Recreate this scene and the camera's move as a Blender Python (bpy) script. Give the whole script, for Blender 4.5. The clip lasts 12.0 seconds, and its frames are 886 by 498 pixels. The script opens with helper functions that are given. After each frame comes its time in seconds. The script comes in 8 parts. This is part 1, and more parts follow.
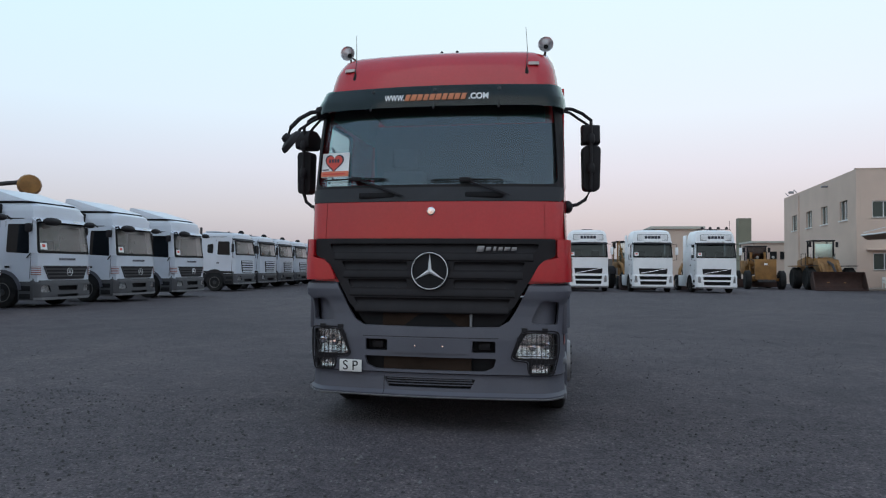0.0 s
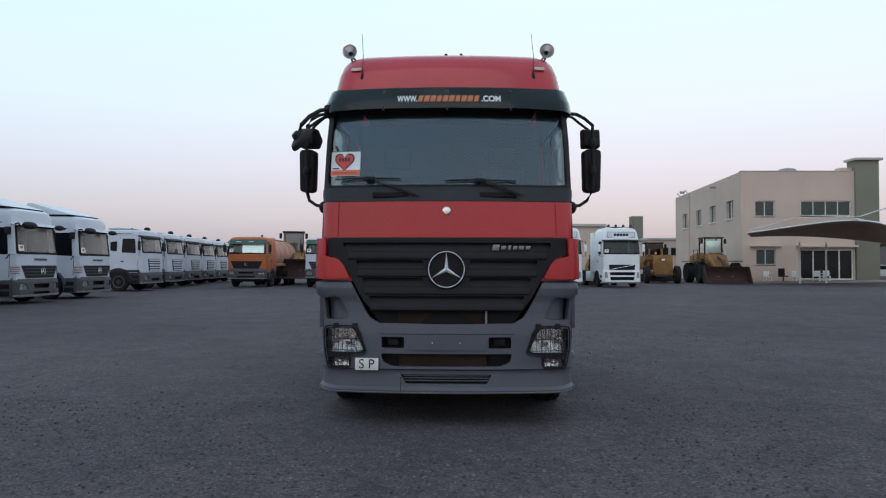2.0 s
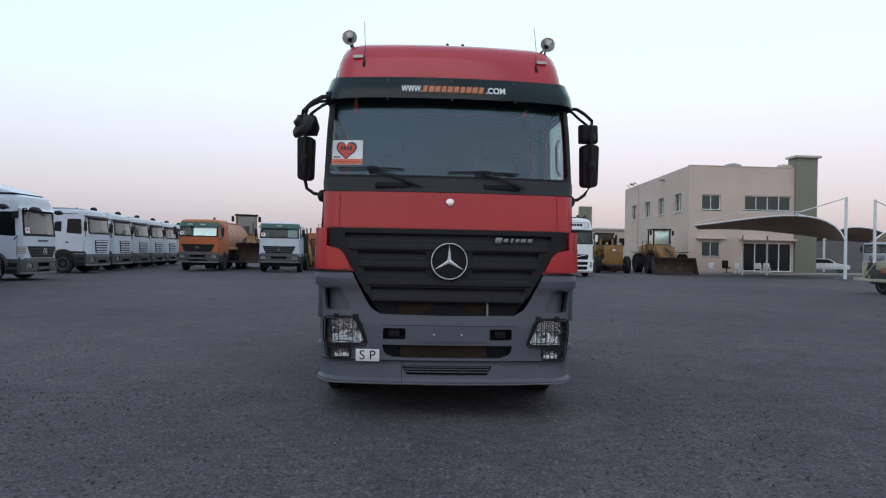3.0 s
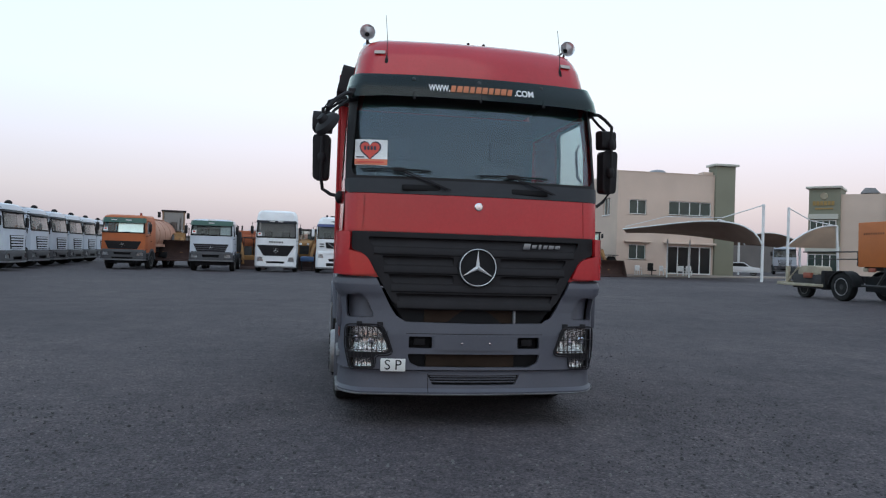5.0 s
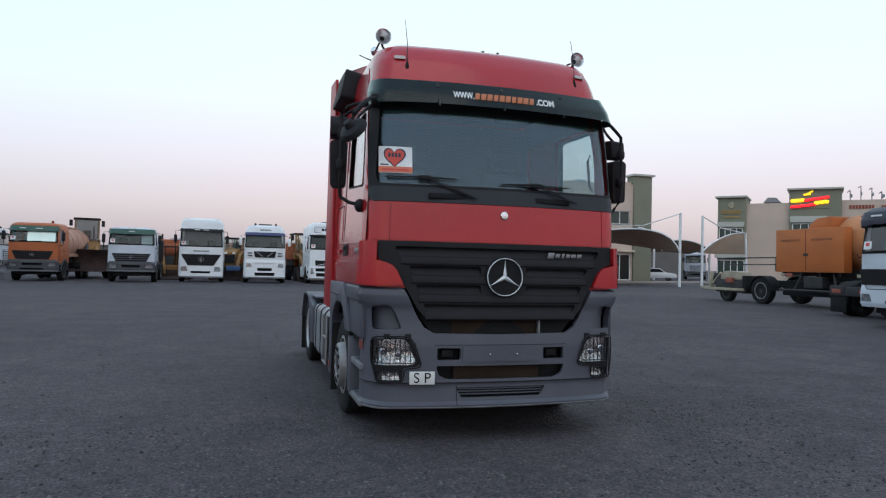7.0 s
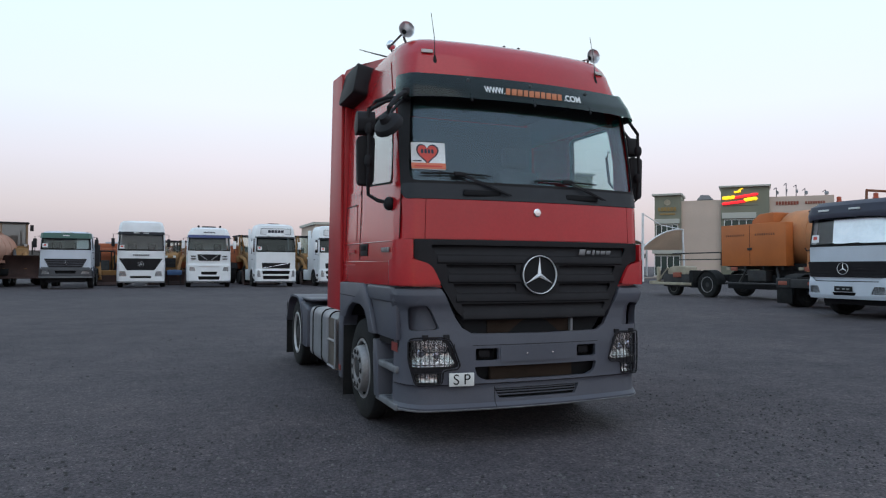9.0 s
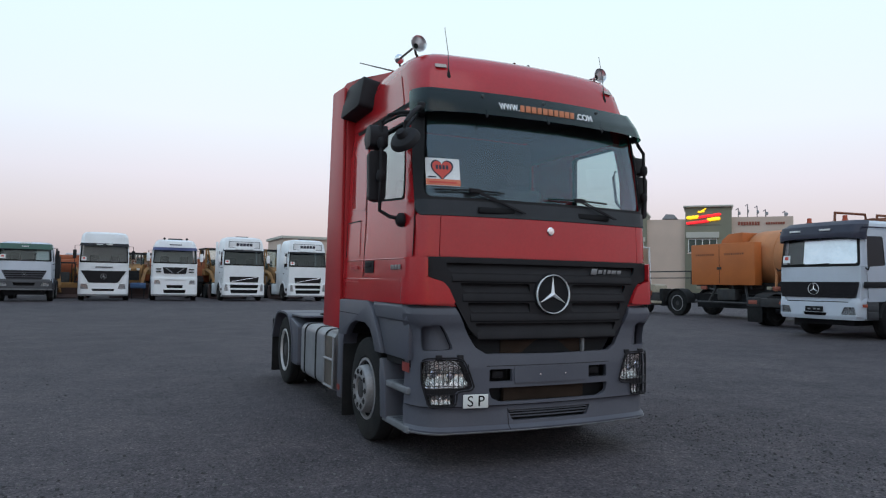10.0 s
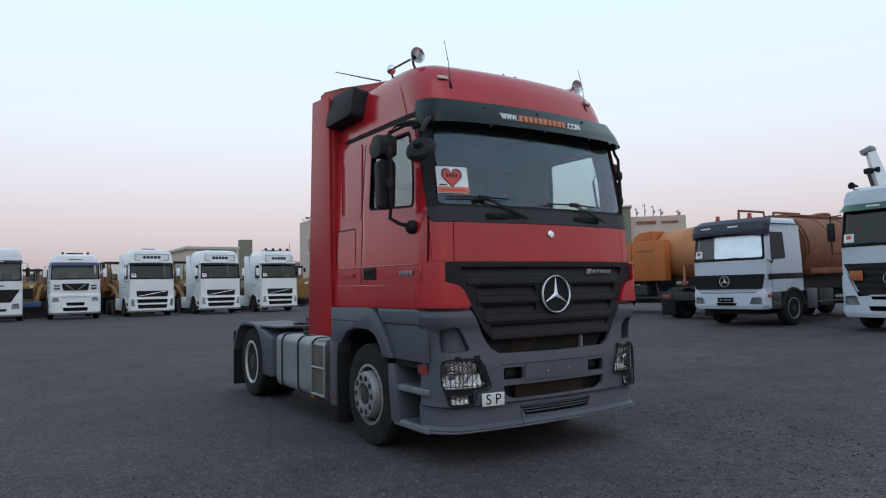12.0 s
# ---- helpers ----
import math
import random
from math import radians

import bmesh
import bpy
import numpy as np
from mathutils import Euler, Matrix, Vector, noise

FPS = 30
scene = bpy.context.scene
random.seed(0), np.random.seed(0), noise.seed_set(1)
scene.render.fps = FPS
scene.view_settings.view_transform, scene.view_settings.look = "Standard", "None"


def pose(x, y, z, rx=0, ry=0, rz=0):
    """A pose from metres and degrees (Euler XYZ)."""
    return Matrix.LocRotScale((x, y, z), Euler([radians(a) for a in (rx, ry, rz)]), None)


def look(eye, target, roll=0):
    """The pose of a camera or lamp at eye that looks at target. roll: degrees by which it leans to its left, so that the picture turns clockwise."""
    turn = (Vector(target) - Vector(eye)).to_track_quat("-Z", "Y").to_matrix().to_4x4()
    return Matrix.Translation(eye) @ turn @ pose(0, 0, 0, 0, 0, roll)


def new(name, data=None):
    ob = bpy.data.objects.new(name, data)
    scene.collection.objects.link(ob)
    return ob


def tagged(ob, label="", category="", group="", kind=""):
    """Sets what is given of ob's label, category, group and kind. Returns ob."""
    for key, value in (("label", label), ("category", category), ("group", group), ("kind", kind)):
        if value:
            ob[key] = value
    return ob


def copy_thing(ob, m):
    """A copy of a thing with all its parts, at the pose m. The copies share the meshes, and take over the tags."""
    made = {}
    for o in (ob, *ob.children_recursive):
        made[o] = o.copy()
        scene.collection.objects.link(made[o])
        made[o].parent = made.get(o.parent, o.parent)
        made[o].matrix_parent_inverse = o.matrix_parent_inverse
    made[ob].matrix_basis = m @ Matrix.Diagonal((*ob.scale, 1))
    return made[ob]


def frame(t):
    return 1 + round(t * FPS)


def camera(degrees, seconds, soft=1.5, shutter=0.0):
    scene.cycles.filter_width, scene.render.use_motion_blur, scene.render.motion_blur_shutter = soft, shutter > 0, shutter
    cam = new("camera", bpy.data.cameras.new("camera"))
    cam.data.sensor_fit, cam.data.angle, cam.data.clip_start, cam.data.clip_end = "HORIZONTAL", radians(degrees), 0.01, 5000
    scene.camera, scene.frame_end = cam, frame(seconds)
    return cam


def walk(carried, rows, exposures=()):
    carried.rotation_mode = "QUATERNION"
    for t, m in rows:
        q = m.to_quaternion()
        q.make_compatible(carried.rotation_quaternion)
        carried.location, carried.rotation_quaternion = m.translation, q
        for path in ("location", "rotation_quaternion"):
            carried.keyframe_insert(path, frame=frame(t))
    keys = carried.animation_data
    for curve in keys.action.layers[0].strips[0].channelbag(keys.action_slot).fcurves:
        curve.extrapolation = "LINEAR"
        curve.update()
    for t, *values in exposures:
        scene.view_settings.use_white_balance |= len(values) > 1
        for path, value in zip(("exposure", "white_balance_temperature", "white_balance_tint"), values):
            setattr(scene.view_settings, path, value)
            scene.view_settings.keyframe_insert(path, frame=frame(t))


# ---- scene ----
cam = camera(67.0, 12.0, 1.2)
PATH = [
    (0, (1.094, -5.757, 1.411), (0.757, -3.786, 1.468), 0.5),
    (0.5, (0.860, -5.850, 1.420), (0.654, -3.865, 1.546), 1.5),
    (1, (0.624, -5.917, 1.424), (0.437, -3.928, 1.526), 0.95),
    (1.5, (0.376, -5.916, 1.416), (0.272, -3.919, 1.448), 1.6),
    (2, (0.100, -5.974, 1.421), (0.056, -3.975, 1.470), 0.15),
    (2.5, (-0.145, -5.983, 1.452), (-0.11, -3.983, 1.451), 1.2),
    (4.5, (-1.045, -5.743, 1.48), (-0.768, -3.763, 1.538), -1.2),
    (5, (-1.254, -5.668, 1.496), (-0.923, -3.696, 1.51), 1.8),
    (5.5, (-1.462, -5.636, 1.502), (-1.004, -3.689, 1.514), 0.8),
    (6, (-1.701, -5.556, 1.471), (-1.238, -3.61, 1.492), 0.6),
    (6.5, (-1.878, -5.447, 1.47), (-1.365, -3.514, 1.51), -0.4),
    (7, (-2.129, -5.359, 1.487), (-1.562, -3.442, 1.531), 1.4),
    (7.5, (-2.322, -5.309, 1.477), (-1.76, -3.39, 1.526), 1.4),
    (9.5, (-3.008, -4.825, 1.464), (-2.203, -2.995, 1.524), 0.6),
    (10, (-3.168, -4.706, 1.483), (-2.33, -2.892, 1.577), 1.0),
    (10.5, (-3.4, -4.65, 1.469), (-2.47, -2.882, 1.565), -0.8),
    (11, (-3.588, -4.599, 1.497), (-2.606, -2.86, 1.603), -1.1),
    (11.5, (-3.774, -4.502, 1.484), (-2.75, -2.787, 1.571), -1.2),
    (12, (-4.026, -4.441, 1.477), (-2.939, -2.766, 1.586), -1.1),
]
EXPOSURE = [(0, 0.0), (1.5, 0.02), (2.5, 0.10), (4.5, 0.2), (6.5, 0.14), (9.5, 0.08), (12, 0.0)]
walk(cam, [(t, look(eye, target, roll)) for t, eye, target, roll in PATH], EXPOSURE)

# ---- world and light ----
world = bpy.data.worlds.new("dusk_sky")
scene.world = world
world.use_nodes = True
wt = world.node_tree
wt.nodes.clear()
w_out = wt.nodes.new("ShaderNodeOutputWorld")
w_bg = wt.nodes.new("ShaderNodeBackground")
w_co = wt.nodes.new("ShaderNodeTexCoord")
w_sep = wt.nodes.new("ShaderNodeSeparateXYZ")
w_ramp = wt.nodes.new("ShaderNodeValToRGB")
w_sky = wt.nodes.new("ShaderNodeTexSky")
w_mix = wt.nodes.new("ShaderNodeMixRGB")
w_sky.sky_type = "NISHITA"
w_sky.sun_disc = False
w_sky.sun_elevation = radians(2.0)
w_sky.sun_rotation = radians(200.0)
SKY = [
    (0.000, (0.39, 0.352, 0.40)),
    (0.030, (0.515, 0.455, 0.50)),
    (0.075, (0.665, 0.595, 0.635)),
    (0.140, (0.77, 0.74, 0.83)),
    (0.220, (0.81, 0.88, 0.98)),
    (0.380, (0.77, 0.94, 1.00)),
    (0.700, (0.62, 0.79, 0.97)),
    (1.000, (0.50, 0.68, 0.95)),
]
ramp = w_ramp.color_ramp
while len(ramp.elements) < len(SKY):
    ramp.elements.new(0.5)
for el, (p, c) in zip(ramp.elements, SKY):
    el.position, el.color = p, (*c, 1)
w_mix.blend_type = "ADD"
w_mix.inputs[0].default_value = 0.02
wt.links.new(w_co.outputs["Generated"], w_sep.inputs[0])
wt.links.new(w_sep.outputs["Z"], w_ramp.inputs[0])
wt.links.new(w_ramp.outputs[0], w_mix.inputs[1])
wt.links.new(w_sky.outputs[0], w_mix.inputs[2])
# the sky is cooler towards the west side of the yard
w_side = wt.nodes.new("ShaderNodeMapRange")
w_side.inputs[1].default_value, w_side.inputs[2].default_value = 0.05, -0.65
wt.links.new(w_sep.outputs["X"], w_side.inputs[0])
w_cool = wt.nodes.new("ShaderNodeMixRGB")
w_cool.blend_type = "MULTIPLY"
w_cool.inputs[2].default_value = (0.90, 0.99, 1.02, 1)
wt.links.new(w_side.outputs[0], w_cool.inputs[0])
wt.links.new(w_mix.outputs[0], w_cool.inputs[1])
wt.links.new(w_cool.outputs[0], w_bg.inputs[0])
w_bg.inputs[1].default_value = 1.0
wt.links.new(w_bg.outputs[0], w_out.inputs[0])

glow = bpy.data.lights.new("sun", "SUN")
glow.energy, glow.angle, glow.color = 0.25, radians(40), (1.0, 0.86, 0.80)
new("sun", glow).matrix_world = look((0, -20, 30), (3, 0, 0))


# ---- materials ----
def material(name, color, rough=0.5, metal=0.0, var=0.12, scale=4.0, fine=60.0, bump=0.0, dirt=0.0, dirt_color=(0.22, 0.19, 0.16), coat=0.0, spec=0.5):
    """A painted, plastic or mineral surface with two scales of variation, fine relief and dirt."""
    m = bpy.data.materials.new(name)
    m.use_nodes = True
    nt = m.node_tree
    b = nt.nodes["Principled BSDF"]
    b.inputs["Roughness"].default_value = rough
    b.inputs["Metallic"].default_value = metal
    b.inputs["Coat Weight"].default_value = coat
    b.inputs["Coat Roughness"].default_value = 0.08
    b.inputs["Specular IOR Level"].default_value = spec
    co = nt.nodes.new("ShaderNodeTexCoord")
    n1 = nt.nodes.new("ShaderNodeTexNoise")
    n2 = nt.nodes.new("ShaderNodeTexNoise")
    n1.inputs["Scale"].default_value, n1.inputs["Detail"].default_value = scale, 5
    n2.inputs["Scale"].default_value, n2.inputs["Detail"].default_value = fine, 3
    for n in (n1, n2):
        nt.links.new(co.outputs["Object"], n.inputs["Vector"])
    r1 = nt.nodes.new("ShaderNodeMapRange")
    r1.inputs[1].default_value, r1.inputs[2].default_value = 0.3, 0.7
    r1.inputs[3].default_value, r1.inputs[4].default_value = 1 - var, 1 + var
    nt.links.new(n1.outputs[0], r1.inputs[0])
    r2 = nt.nodes.new("ShaderNodeMapRange")
    r2.inputs[1].default_value, r2.inputs[2].default_value = 0.3, 0.7
    r2.inputs[3].default_value, r2.inputs[4].default_value = 1 - var * 0.5, 1 + var * 0.5
    nt.links.new(n2.outputs[0], r2.inputs[0])
    mul = nt.nodes.new("ShaderNodeMath")
    mul.operation = "MULTIPLY"
    nt.links.new(r1.outputs[0], mul.inputs[0])
    nt.links.new(r2.outputs[0], mul.inputs[1])
    tint = nt.nodes.new("ShaderNodeMixRGB")
    tint.blend_type = "MULTIPLY"
    tint.inputs[0].default_value = 1
    tint.inputs[1].default_value = (*color, 1)
    nt.links.new(mul.outputs[0], tint.inputs[2])
    last = tint.outputs[0]
    if dirt > 0:
        n3 = nt.nodes.new("ShaderNodeTexNoise")
        n3.inputs["Scale"].default_value, n3.inputs["Detail"].default_value, n3.inputs["Roughness"].default_value = scale * 0.6, 8, 0.7
        nt.links.new(co.outputs["Object"], n3.inputs["Vector"])
        r3 = nt.nodes.new("ShaderNodeMapRange")
        r3.inputs[1].default_value, r3.inputs[2].default_value = 0.42, 0.75
        r3.inputs[3].default_value, r3.inputs[4].default_value = 0.0, dirt
        nt.links.new(n3.outputs[0], r3.inputs[0])
        dm = nt.nodes.new("ShaderNodeMixRGB")
        nt.links.new(r3.outputs[0], dm.inputs[0])
        nt.links.new(last, dm.inputs[1])
        dm.inputs[2].default_value = (*dirt_color, 1)
        last = dm.outputs[0]
        rr = nt.nodes.new("ShaderNodeMapRange")
        rr.inputs[3].default_value, rr.inputs[4].default_value = rough, min(1, rough + 0.35)
        nt.links.new(r3.outputs[0], rr.inputs[0])
        nt.links.new(rr.outputs[0], b.inputs["Roughness"])
    nt.links.new(last, b.inputs["Base Color"])
    if bump > 0:
        bp = nt.nodes.new("ShaderNodeBump")
        bp.inputs["Strength"].default_value, bp.inputs["Distance"].default_value = bump, 0.01
        nt.links.new(n2.outputs[0], bp.inputs["Height"])
        nt.links.new(bp.outputs[0], b.inputs["Normal"])
    return m


def glass(name, tint, gloss_rough=0.03, see=1.0, paleness=0.0, gloss=(1, 1, 1)):
    """A clear or tinted pane: light goes through, Fresnel gives the gloss."""
    m = bpy.data.materials.new(name)
    m.use_nodes = True
    nt = m.node_tree
    nt.nodes.remove(nt.nodes["Principled BSDF"])
    out = nt.nodes["Material Output"]
    tr = nt.nodes.new("ShaderNodeBsdfTransparent")
    tr.inputs[0].default_value = (*tint, 1)
    gl = nt.nodes.new("ShaderNodeBsdfGlossy")
    gl.inputs["Roughness"].default_value = gloss_rough
    gl.inputs[0].default_value = (*gloss, 1)
    lw = nt.nodes.new("ShaderNodeLayerWeight")
    p5 = nt.nodes.new("ShaderNodeMath")
    p5.operation = "POWER"
    p5.inputs[1].default_value = 4.0
    nt.links.new(lw.outputs["Facing"], p5.inputs[0])
    fr = nt.nodes.new("ShaderNodeMapRange")
    fr.inputs[3].default_value, fr.inputs[4].default_value = 0.045 * see, 0.95
    nt.links.new(p5.outputs[0], fr.inputs[0])
    lw.inputs[0].default_value = 0.5
    mx = nt.nodes.new("ShaderNodeMixShader")
    nt.links.new(fr.outputs[0], mx.inputs[0])
    nt.links.new(tr.outputs[0], mx.inputs[1])
    nt.links.new(gl.outputs[0], mx.inputs[2])
    last = mx.outputs[0]
    # diffuse mix makes the pane paler, unevenly by noise
    if paleness > 0:
        df = nt.nodes.new("ShaderNodeBsdfDiffuse")
        df.inputs[0].default_value = (0.46, 0.44, 0.41, 1)
        co = nt.nodes.new("ShaderNodeTexCoord")
        no = nt.nodes.new("ShaderNodeTexNoise")
        no.inputs["Scale"].default_value, no.inputs["Detail"].default_value = 2.5, 7
        nt.links.new(co.outputs["Object"], no.inputs["Vector"])
        dr = nt.nodes.new("ShaderNodeMapRange")
        dr.inputs[1].default_value, dr.inputs[2].default_value = 0.3, 0.7
        dr.inputs[3].default_value, dr.inputs[4].default_value = paleness * 0.6, paleness * 1.4
        nt.links.new(no.outputs[0], dr.inputs[0])
        dm = nt.nodes.new("ShaderNodeMixShader")
        nt.links.new(dr.outputs[0], dm.inputs[0])
        nt.links.new(last, dm.inputs[1])
        nt.links.new(df.outputs[0], dm.inputs[2])
        last = dm.outputs[0]
    nt.links.new(last, out.inputs[0])
    return m


def cloth(name, color, through_light=0.5):
    """Shade cloth that lets part of the daylight through."""
    m = material(name, color, 0.9, 0, 0.10, 0.6, 20, 0.05, 0.2)
    nt = m.node_tree
    b = nt.nodes["Principled BSDF"]
    tl = nt.nodes.new("ShaderNodeBsdfTranslucent")
    nt.links.new(b.inputs["Base Color"].links[0].from_socket, tl.inputs[0])
    mx = nt.nodes.new("ShaderNodeMixShader")
    mx.inputs[0].default_value = through_light
    nt.links.new(b.outputs[0], mx.inputs[1])
    nt.links.new(tl.outputs[0], mx.inputs[2])
    nt.links.new(mx.outputs[0], nt.nodes["Material Output"].inputs[0])
    return m


def lamp_material(name, color, strength):
    m = bpy.data.materials.new(name)
    m.use_nodes = True
    b = m.node_tree.nodes["Principled BSDF"]
    b.inputs["Base Color"].default_value = (*color, 1)
    b.inputs["Emission Color"].default_value = (*color, 1)
    b.inputs["Emission Strength"].default_value = strength
    return m


def ground_material():
    """Compacted dark gravel over asphalt: stones of two sizes, pale flecks, worn and oily patches."""
    m = bpy.data.materials.new("gravel_asphalt")
    m.use_nodes = True
    nt = m.node_tree
    b = nt.nodes["Principled BSDF"]
    b.inputs["Roughness"].default_value = 0.85
    b.inputs["Specular IOR Level"].default_value = 0.3
    co = nt.nodes.new("ShaderNodeTexCoord")

    def tex(kind, scale, detail=2):
        n = nt.nodes.new(kind)
        n.inputs["Scale"].default_value = scale
        if kind == "ShaderNodeTexNoise":
            n.inputs["Detail"].default_value = detail
        nt.links.new(co.outputs["Object"], n.inputs["Vector"])
        return n

    def ramp_of(src, stops):
        r = nt.nodes.new("ShaderNodeValToRGB")
        while len(r.color_ramp.elements) < len(stops):
            r.color_ramp.elements.new(0.5)
        for el, (p, c) in zip(r.color_ramp.elements, stops):
            el.position, el.color = p, (c[0], c[1], c[2], 1)
        nt.links.new(src, r.inputs[0])
        return r.outputs[0]

    def mix(kind, fac, a, c):
        x = nt.nodes.new("ShaderNodeMixRGB")
        x.blend_type = kind
        if isinstance(fac, float):
            x.inputs[0].default_value = fac
        else:
            nt.links.new(fac, x.inputs[0])
        nt.links.new(a, x.inputs[1])
        nt.links.new(c, x.inputs[2])
        return x.outputs[0]

    big = tex("ShaderNodeTexNoise", 0.16, 6)
    mid = tex("ShaderNodeTexNoise", 1.3, 6)
    grit = tex("ShaderNodeTexNoise", 38.0, 4)
    stones = tex("ShaderNodeTexVoronoi", 55.0)
    pebbles = tex("ShaderNodeTexVoronoi", 19.0)
    base = ramp_of(big.outputs[0], [(0.30, (0.0625, 0.0540, 0.0615)), (0.55, (0.0810, 0.0695, 0.077)), (0.75, (0.0995, 0.0835, 0.089))])
    patches = ramp_of(mid.outputs[0], [(0.3, (0.80, 0.80, 0.82)), (0.52, (1.0, 1.0, 1.0)), (0.74, (1.20, 1.17, 1.14))])
    colour = mix("MULTIPLY", 1.0, base, patches)
    clods = ramp_of(tex("ShaderNodeTexNoise", 9.0, 7).outputs[0], [(0.32, (0.55, 0.55, 0.57)), (0.5, (1.0, 1.0, 1.0)), (0.7, (1.55, 1.50, 1.44))])
    colour = mix("MULTIPLY", 0.5, colour, clods)
    g = ramp_of(grit.outputs[0], [(0.25, (0.35, 0.35, 0.36)), (0.52, (1.0, 1.0, 1.0)), (0.78, (2.0, 1.95, 1.9))])
    colour = mix("MULTIPLY", 0.85, colour, g)
    cell = ramp_of(stones.outputs["Color"], [(0.0, (0.6, 0.6, 0.62)), (0.7, (1.0, 1.0, 1.0)), (0.9, (1.5, 1.5, 1.45)), (1.0, (2.6, 2.5, 2.4))])
    colour = mix("MULTIPLY", 0.8, colour, cell)
    nt.links.new(colour, b.inputs["Base Color"])
    add = nt.nodes.new("ShaderNodeMath")
    add.operation = "SUBTRACT"
    nt.links.new(grit.outputs[0], add.inputs[0])
    nt.links.new(stones.outputs["Distance"], add.inputs[1])
    add2 = nt.nodes.new("ShaderNodeMath")
    add2.operation = "SUBTRACT"
    nt.links.new(add.outputs[0], add2.inputs[0])
    nt.links.new(pebbles.outputs["Distance"], add2.inputs[1])
    bp = nt.nodes.new("ShaderNodeBump")
    bp.inputs["Strength"].default_value, bp.inputs["Distance"].default_value = 0.9, 0.012
    nt.links.new(add2.outputs[0], bp.inputs["Height"])
    nt.links.new(bp.outputs[0], b.inputs["Normal"])
    return m


GROUND = ground_material()
RED = material("red_truck_paint", (0.445, 0.0135, 0.0195), 0.20, 0, 0.09, 1.4, 40, 0.02, 0.10, (0.33, 0.10, 0.09), 0.35, 0.40)
RED_DARK = material("red_fairing_paint", (0.41, 0.017, 0.023), 0.42, 0, 0.08, 1.2, 40, 0.02, 0.12, (0.33, 0.12, 0.11), 0.0, 0.35)
GREY = material("grey_bumper_plastic", (0.078, 0.080, 0.1035), 0.52, 0, 0.10, 2.0, 90, 0.06, 0.30, (0.118, 0.122, 0.130))
ROW_GREY = material("dusty_dark_bumper", (0.062, 0.063, 0.071), 0.6, 0, 0.15, 2.0, 60, 0.05, 0.45, (0.055, 0.05, 0.048))
GREY_LIGHT = material("pale_grey", (0.25, 0.26, 0.28), 0.6, 0, 0.15, 5, 60, 0.05, 0.3)
BLACK = material("black_grille_plastic", (0.0185, 0.0172, 0.0198), 0.6, 0, 0.15, 4, 90, 0.05, 0.14, (0.045, 0.043, 0.042), 0.0, 0.18)
RUBBER = material("black_rubber", (0.014, 0.014, 0.015), 0.85, 0, 0.2, 6, 80, 0.2, 0.25, (0.055, 0.05, 0.046), 0.0, 0.2)
TYRE = material("tyre_rubber", (0.016, 0.016, 0.017), 0.9, 0, 0.2, 5, 70, 0.3, 0.35, (0.06, 0.054, 0.047), 0.0, 0.2)
VISOR = glass("smoked_green_visor", (0.20, 0.36, 0.31), 0.06, 0.55)
SCREEN_GLASS = glass("windscreen_glass", (0.80, 0.86, 0.88), 0.02, 1.35, 0.014, (0.70, 0.80, 0.97))
CLEAR_GLASS = glass("clear_windscreen_glass", (0.90, 0.93, 0.97), 0.02, 1.6)
GREY_GLASS = glass("grey_windscreen_glass", (0.40, 0.45, 0.46), 0.03, 1.1, 0.07)
PALE_GLASS = glass("pale_windscreen_glass", (0.55, 0.60, 0.58), 0.03, 1.2, 0.26)
BLACK_GLASS = glass("near_black_glass", (0.05, 0.055, 0.06), 0.03, 0.8, 0.0, (0.45, 0.5, 0.56))
SIDE_GLASS = glass("side_window_glass", (0.86, 0.93, 0.90), 0.02, 1.6)
LENS_GLASS = glass("lamp_lens_glass", (0.92, 0.93, 0.95), 0.04)
DARK_GLASS = glass("dark_window_glass", (0.16, 0.20, 0.21), 0.03, 1.0)
EMBLEM = material("bright_emblem_chrome", (0.96, 0.97, 0.99), 0.16, 0.25, 0.03, 8, 60)
CHROME = material("chrome", (0.80, 0.81, 0.83), 0.12, 1.0, 0.05, 8, 60)
ALU = material("brushed_aluminium_tank", (0.27, 0.275, 0.295), 0.42, 0.35, 0.14, 3, 120, 0.04, 0.45, (0.17, 0.16, 0.155))
DUSTY_BROWN = material("dusty_brown_panel", (0.085, 0.068, 0.058), 0.85, 0, 0.25, 6, 60, 0.1, 0.4)
RIM_B = material("dull_dusty_rim", (0.115, 0.108, 0.105), 0.7, 0.1, 0.25, 6, 60, 0.06, 0.5, (0.07, 0.058, 0.05))
# paler than the other rims: the lit inside of the barrel, as colour
RIM_BARREL = material("pale_rim_barrel", (0.56, 0.555, 0.56), 0.5, 0.2, 0.15, 6, 60, 0.05, 0.4, (0.20, 0.17, 0.15))
RIM = material("grey_steel_rim", (0.29, 0.285, 0.295), 0.45, 0.35, 0.2, 6, 60, 0.06, 0.5, (0.13, 0.105, 0.085))
STEEL = material("dark_steel", (0.042, 0.042, 0.046), 0.65, 0.2, 0.25, 4, 60, 0.1, 0.4, (0.10, 0.078, 0.062), 0.0, 0.3)
FRAME_GREY = material("chassis_paint", (0.026, 0.027, 0.030), 0.75, 0, 0.25, 4, 60, 0.1, 0.4, (0.075, 0.06, 0.05), 0.0, 0.25)
RADIATOR = material("dusty_brown_radiator", (0.036, 0.024, 0.018), 0.85, 0, 0.2, 5, 140, 0.4, 0.0, (0.2, 0.2, 0.2), 0.0, 0.15)
AMBER = material("amber_lens", (0.75, 0.24, 0.03), 0.2, 0, 0.05)
